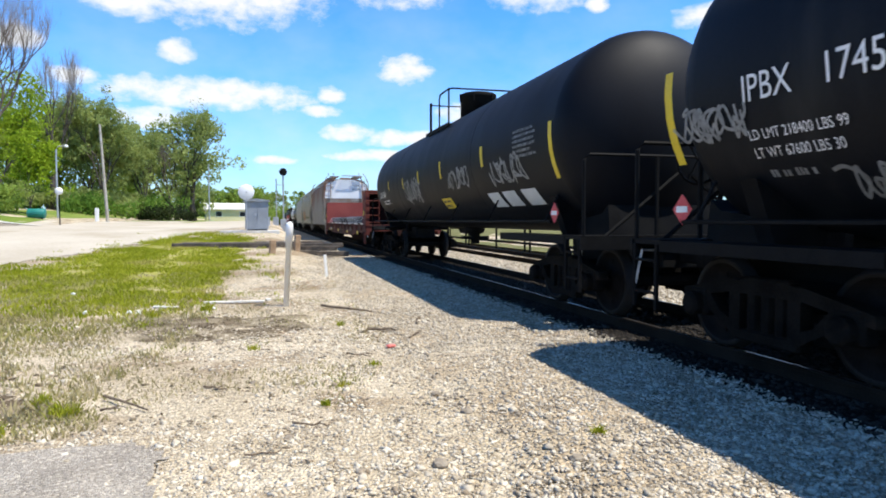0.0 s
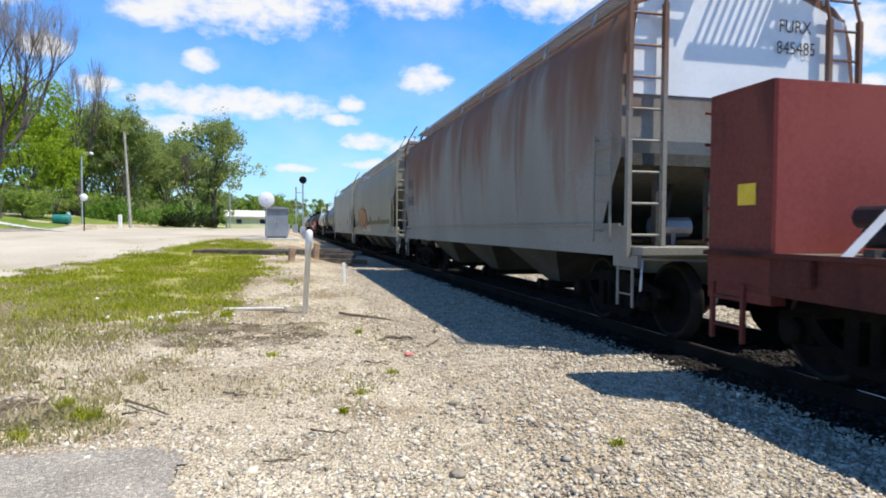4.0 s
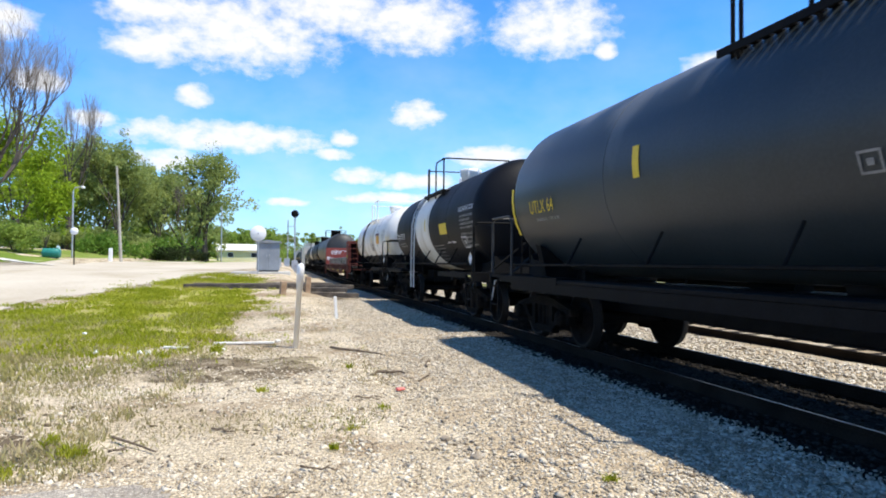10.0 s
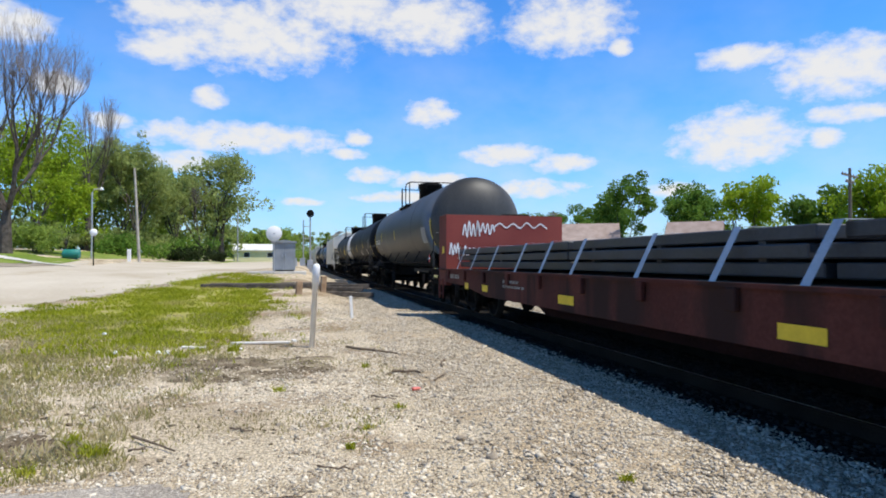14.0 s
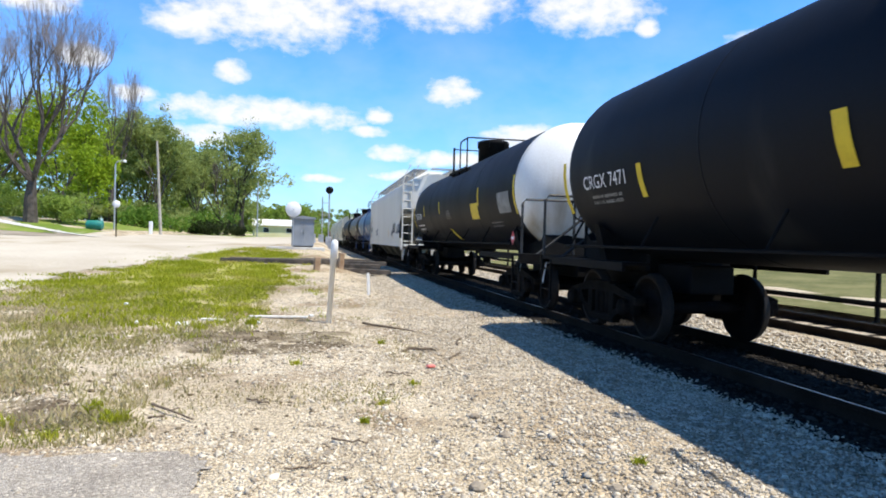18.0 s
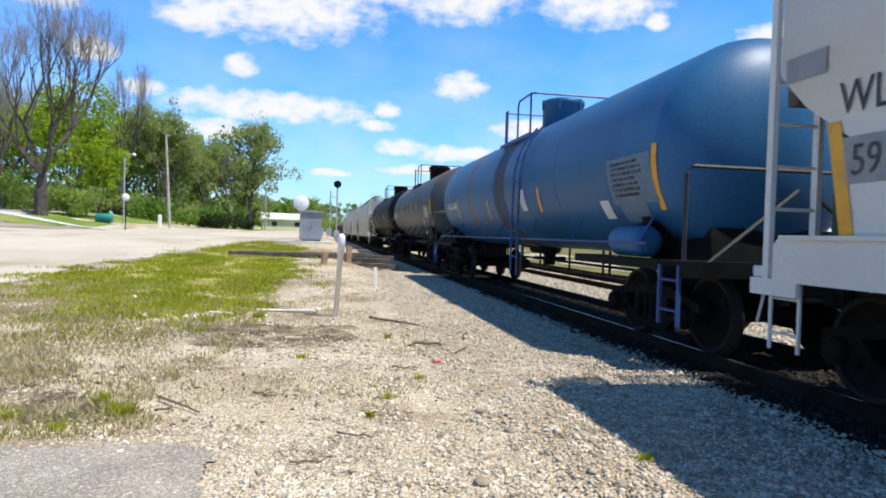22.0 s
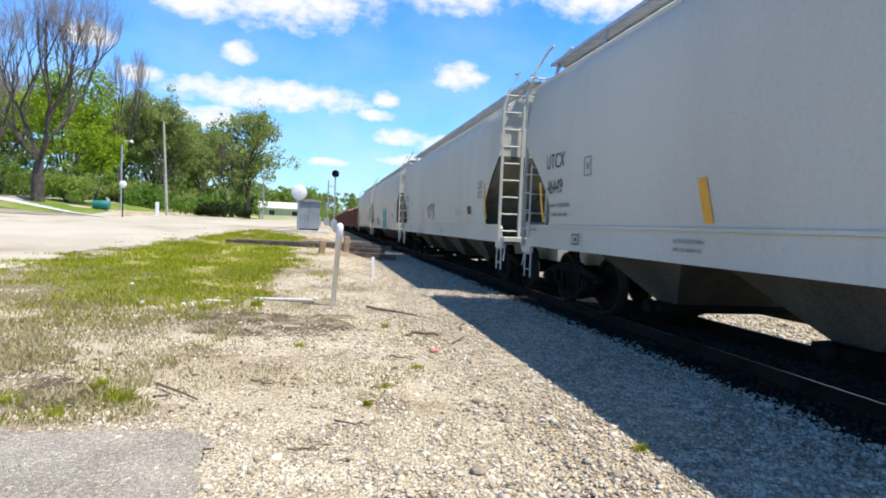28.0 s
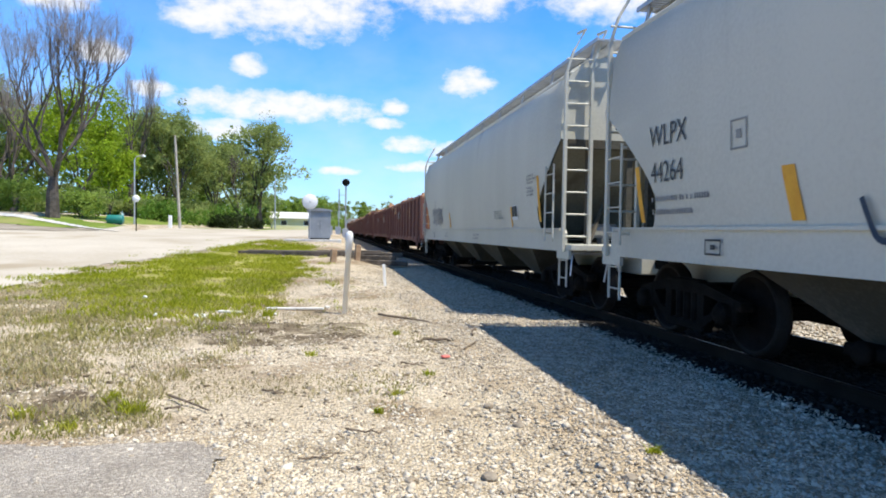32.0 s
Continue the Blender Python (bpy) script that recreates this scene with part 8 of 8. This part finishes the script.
    for k, (x0, n) in enumerate(((-0.30, 8), (-0.15, 7), (-0.28, 6), (-0.26, 4))):
        bm = BM()
        for i in range(n):
            box(bm, x0 + i * 0.085, x0 + i * 0.085 + 0.06, -hl + 0.020, -hl + 0.024, 2.76 - k * 0.12, 2.82 - k * 0.12)
        tagged(part("stencil_block", bm, WHITE_MARK, car), kind="stuff")

    car, surf, rng, hl = tank_car(192.1, 208.6, "black tank car with a white leading end and yellow panels", BLACK_TANK, bands=((-9.0, -6.72, WHITE_TANK),), r=1.36, dome_at=0.1, reflectors=(R(7.0, 1.8, 0.1, 0.9, 0.0), R(4.6, 2.2), R(1.6, 2.2), R(-3.6, 2.2, 0.12, 0.45), R(-6.6, 1.9, 0.1, 0.8, 0.0)))
    letter("GBRX 704", 6.38, 2.11, 0.24, surf, WHITE_MARK, car)
    text_bars(car, 6.3, 1.85, 2, surf, WHITE_MARK, rng, 0.065, 0.14, 1.4)
    panel(car, "warning_panel", -2.76, 1.89, 0.75, 0.40, surf, YELLOW, -0.08)
    panel(car, "reflector", 0.4, 1.35, 0.3, 0.34, surf, YELLOW, 0.3)
    text_bars(car, 0.5, 2.2, 4, surf, DIM_MARK, rng, 0.035, 0.07, 0.7)
    text_bars(car, -4.4, 1.75, 2, surf, DIM_MARK, rng, 0.035, 0.08, 1.2)
    panel(car, "data_panel", -5.4, 1.95, 0.9, 0.45, surf, DIM_MARK)

    car, surf, rng, hb = hopper_car(208.6, 226.9, "white covered hopper with black scribbled tags", WHITE_HOPPER, end_style="square", seams=0, bays=4, shape=flat_x, reflectors=(R(7.5, 1.38, 0.13, 0.85, 0.16), R(-4.97, 1.38, 0.11, 0.42, 0.12), R(-2.98, 1.38, 0.11, 0.40, 0.1)), colour_reflector=ORANGE, sill_mat=WHITE_HOPPER, side_ladders="none")
    letter("WLPX", 7.55, 2.27, 0.25, surf, BLACK_MARK, car)
    panel(car, "data_panel", 7.5, 1.76, 0.9, 0.34, surf, GREY_MARK)
    letter("59", 7.42, 1.82, 0.23, lambda z: surf(z) - 0.004, BLACK_MARK, car)
    panel(car, "data_panel", 8.13, 2.62, 0.44, 0.2, surf, GREY_MARK)
    scribble(car, -4.75, 1.55, 1.2, 0.62, surf, PAINT_NAVY, 41, 0.022, 4)
    scribble(car, -6.4, 1.50, 1.2, 0.6, surf, PAINT_NAVY, 42, 0.022, 4)
    scribble(car, 4.0, 1.5, 1.0, 0.45, surf, PAINT_NAVY, 43, 0.022, 3)
    panel(car, "data_panel", -4.3, 1.5, 0.36, 0.23, surf, BLACK_MARK)

    car, surf, rng, hl = tank_car(226.9, 243.9, "blue tank car with rust runs below the platform", BLUE_TANK, r=1.38, rail=mat("blue_rail_paint", (0.02, 0.05, 0.16), (0.03, 0.08, 0.22), 0.5), dome=BLUE_TANK, colour_reflector=ORANGE, placards=(), reservoir=BLUE_TANK, ladder_at=-1.6, bands=((-0.25, 0.70, mat("rust_runs", (0.045, 0.04, 0.036), (0.11, 0.065, 0.045), 0.8, 1.6, 20, 0.1, spots=(0.025, 0.09, 0.16), spot_at=0.54, spot_scale=2.2, streak=0.12)),), reflectors=(R(5.0, 1.8, 0.1, 0.6, -0.1), R(1.5, 1.71, 0.1, 0.48, -0.1), R(-2.4, 1.8, 0.12, 0.45, -0.1), R(-6.8, 1.7, 0.13, 0.8, -0.12)))
    letter("OXAX 24403", 6.37, 2.10, 0.21, surf, WHITE_MARK, car)
    text_bars(car, 6.3, 1.95, 2, surf, DIM_MARK, rng, 0.045, 0.08, 1.4)
    panel(car, "primer_patch", -5.62, 1.80, 1.25, 0.62, surf, BLUE_PRIMER)
    panel(car, "primer_patch", -5.75, 1.56, 0.75, 0.24, surf, BLUE_PRIMER)
    text_bars(car, -5.75, 2.32, 7, lambda z: surf(z) - 0.004, BLACK_MARK, rng, 0.045, 0.07, 0.9)
    panel(car, "sticker", -1.35, 1.85, 0.34, 0.42, surf, PALE_BLUE_PATCH)
    panel(car, "sticker", -5.15, 1.62, 0.30, 0.26, surf, PALE_BLUE_PATCH)

    car, surf, rng, hl = tank_car(243.9, 259.0, "grey tank car streaked with rust along the top", RUSTY_GREY_TANK, r=1.42, reflectors=(R(6.0, 2.1, 0.1, 0.4), R(2.6, 2.3, 0.12, 0.5), R(-1.0, 2.3), R(-2.6, 2.35, 0.1, 0.35), R(-6.2, 2.0, 0.14, 0.7, 0.0)))
    letter("NATX 15006", 6.13, 2.17, 0.18, surf, WHITE_MARK, car)
    text_bars(car, 5.9, 2.0, 2, surf, DIM_MARK, rng, 0.045, 0.08, 1.1)
    panel(car, "sticker", 3.7, 1.95, 0.6, 0.26, surf, PAINT_GREEN)
    text_bars(car, -4.72, 2.38, 6, surf, WHITE_MARK, rng, 0.045, 0.078, 0.98)
    frame_mark(car, -4.72, 1.95, 1.0, 0.5, surf, DIM_MARK, 0.012)
    frame_mark(car, -3.75, 1.70, 0.36, 0.26, surf, WHITE_MARK)

    car, surf, rng, hl = tank_car(259.0, 275.3, "glossy black tank car with crisp white lettering", BLACK_TANK, r=1.48, reflectors=(R(7.1, 1.8, 0.1, 0.8, 0.0), R(4.68, 2.15, 0.12, 0.42), R(0.5), R(-3.5)))
    letter("TCBX 280070", 7.42, 2.15, 0.21, surf, WHITE_MARK, car)
    text_bars(car, 6.9, 1.98, 2, surf, WHITE_MARK, rng, 0.05, 0.10, 1.3)
    frame_mark(car, 4.40, 2.11, 0.30, 0.24, surf, WHITE_MARK)
    text_bars(car, 3.65, 2.48, 2, surf, WHITE_MARK, rng, 0.04, 0.08, 1.0)
    text_bars(car, 3.68, 2.2, 2, surf, WHITE_MARK, rng, 0.04, 0.08, 1.0)
    text_bars(car, 3.72, 1.95, 5, surf, WHITE_MARK, rng, 0.03, 0.065, 1.0)

    specs = (
        (275.3, 294.0, "smooth pale grey covered hopper", "UTCX", "46449", GREY_HOPPER),
        (294.0, 312.3, "pale grey covered hopper with black stencils", "WLPX", "58110", GREY_HOPPER),
        (312.3, 330.9, "pale grey covered hopper with a cyan graffiti piece", "WLPX", "44264", GREY_HOPPER),
        (330.9, 348.9, "pale grey covered hopper with small stencils", "WLPX", "44264", GREY_HOPPER),
    )
    for i, (a, b, lab, w1, w2, m) in enumerate(specs):
        car, surf, rng, hb = hopper_car(a, b, lab, m, bays=4, reflectors=(R((b - a) / 2 - 1.85, 1.44, 0.10, 0.68, 0.1), R((b - a) / 2 - (4.5 if i == 2 else 6.7), 1.43, 0.16, 0.46, 0.1), R(-(b - a) / 2 + (4.0 if i else 3.05), 1.42, 0.09, 0.42, 0.04)) + ((R(-(b - a) / 2 + 2.12, 1.50, 0.12, 0.84, 0.08),) if i else ()), colour_reflector=ORANGE, seams=0, side_ladders="rear" if i == 1 else "both")
        if i < 3:
            letter(w1, hb - 1.18, 2.31, 0.25, surf, BLACK_MARK, car)
            letter(w2, hb - 1.20, 1.90, 0.24, surf, BLACK_MARK, car)
            text_bars(car, hb - 1.2, 1.68, 2, surf, GREY_MARK, rng, 0.06, 0.15, 1.2)
        frame_mark(car, hb - 2.75, 2.10, 0.25, 0.28, surf, GREY_MARK)
        frame_mark(car, hb - 2.3, 1.10, 0.28, 0.16, lambda z: surf(1.3) - 0.03, BLACK_MARK)
        if i:
            text_bars(car, -hb + 1.87, 2.36, 3, surf, GREY_MARK, rng, 0.045, 0.065, 0.55)
            text_bars(car, -hb + 1.87, 2.13, 3, surf, GREY_MARK, rng, 0.045, 0.065, 0.45)
        shift = 0.0 if i else 0.55
        text_bars(car, -hb + 4.53, 1.76, 4, surf, GREY_MARK, rng, 0.03, 0.05, 0.8)
        panel(car, "data_panel", -hb + 2.98 - shift, 1.56, 0.44, 0.30, surf, PALE_BLUE_PATCH)
        for k in (0.0, 0.20):
            panel(car, "data_plate", -hb + 2.96 - shift - k, 1.63, 0.18, 0.21, lambda z: surf(z) - 0.006, BLACK_MARK)
        text_bars(car, -1.2, 1.20, 2, lambda z: surf(1.3) - 0.03, GREY_MARK, rng, 0.05, 0.09, 0.9)
        text_bars(car, 3.2, 1.22, 2, lambda z: surf(1.3) - 0.03, GREY_MARK, rng, 0.04, 0.09, 0.7)
        if i == 2:
            piece(car, 0.05, 1.12, 2.6, 1.0, surf, CYAN_STROKES, PAINT_CYAN, PAINT_NAVY, 0.26)
            scribble(car, 3.95, 1.2, 1.3, 0.55, lambda z: surf(max(z, 1.4)) - 0.03, PAINT_NAVY, 51, 0.05, 3)
            bm = BM()
            patch(bm, -1.6, 1.08, 0.5, 0.2, lambda z: surf(1.3) - 0.03, n=2)
            part("sticker", bm, PAINT_MAROON, car)
        if i == 3:
            scribble(car, 6.0, 1.5, 2.2, 0.7, surf, GREY_MARK, 52, 0.05, 4)
        if i == 1:
            scribble(car, 1.5, 1.5, 1.5, 0.6, surf, GREY_MARK, 53, 0.04, 3)
    y = 348.9
    for i in range(9):
        n = (15.6, 17.0, 16.2)[i % 3]
        gondola(y, y + n, ("brown scrap gondola with a paler patch", "rusty brown gondola heaped with scrap")[i % 2], 60 + i)
        y += n
    for i in range(2):
        hopper_car(y, y + 17.6, "pale grey covered hopper far down the line", GREY_HOPPER, bays=3)
        y += 17.6


build_train()


# ---- what moves ----
def motions():
    for car, y0 in CARS:
        walk(car, [(t, car_pose(y0 - SPEED * t)) for t in (0.0, 16.0, 32.0)])
    step = 1 / 15
    for o, y0, yo in WHEELS:
        # each axle turns while its car is near enough for it to be seen
        t0, t1 = max(0.0, (y0 - 42) / SPEED), min(32.0, (y0 + 12) / SPEED)
        if t1 <= 0.0 or t0 >= 32.0:
            continue
        a, b = math.ceil(t0 / step), math.floor(t1 / step)
        rows = [(k * step, pose(0, yo, 0.457, math.degrees(SPEED * (k - a) * step / 0.457))) for k in range(a, b + 1)]
        if a > 0:
            rows.insert(0, (0.0, rows[0][1]))
        if b * step < 31.99:
            rows.append((32.0, rows[-1][1]))
        walk(o, rows)


motions()
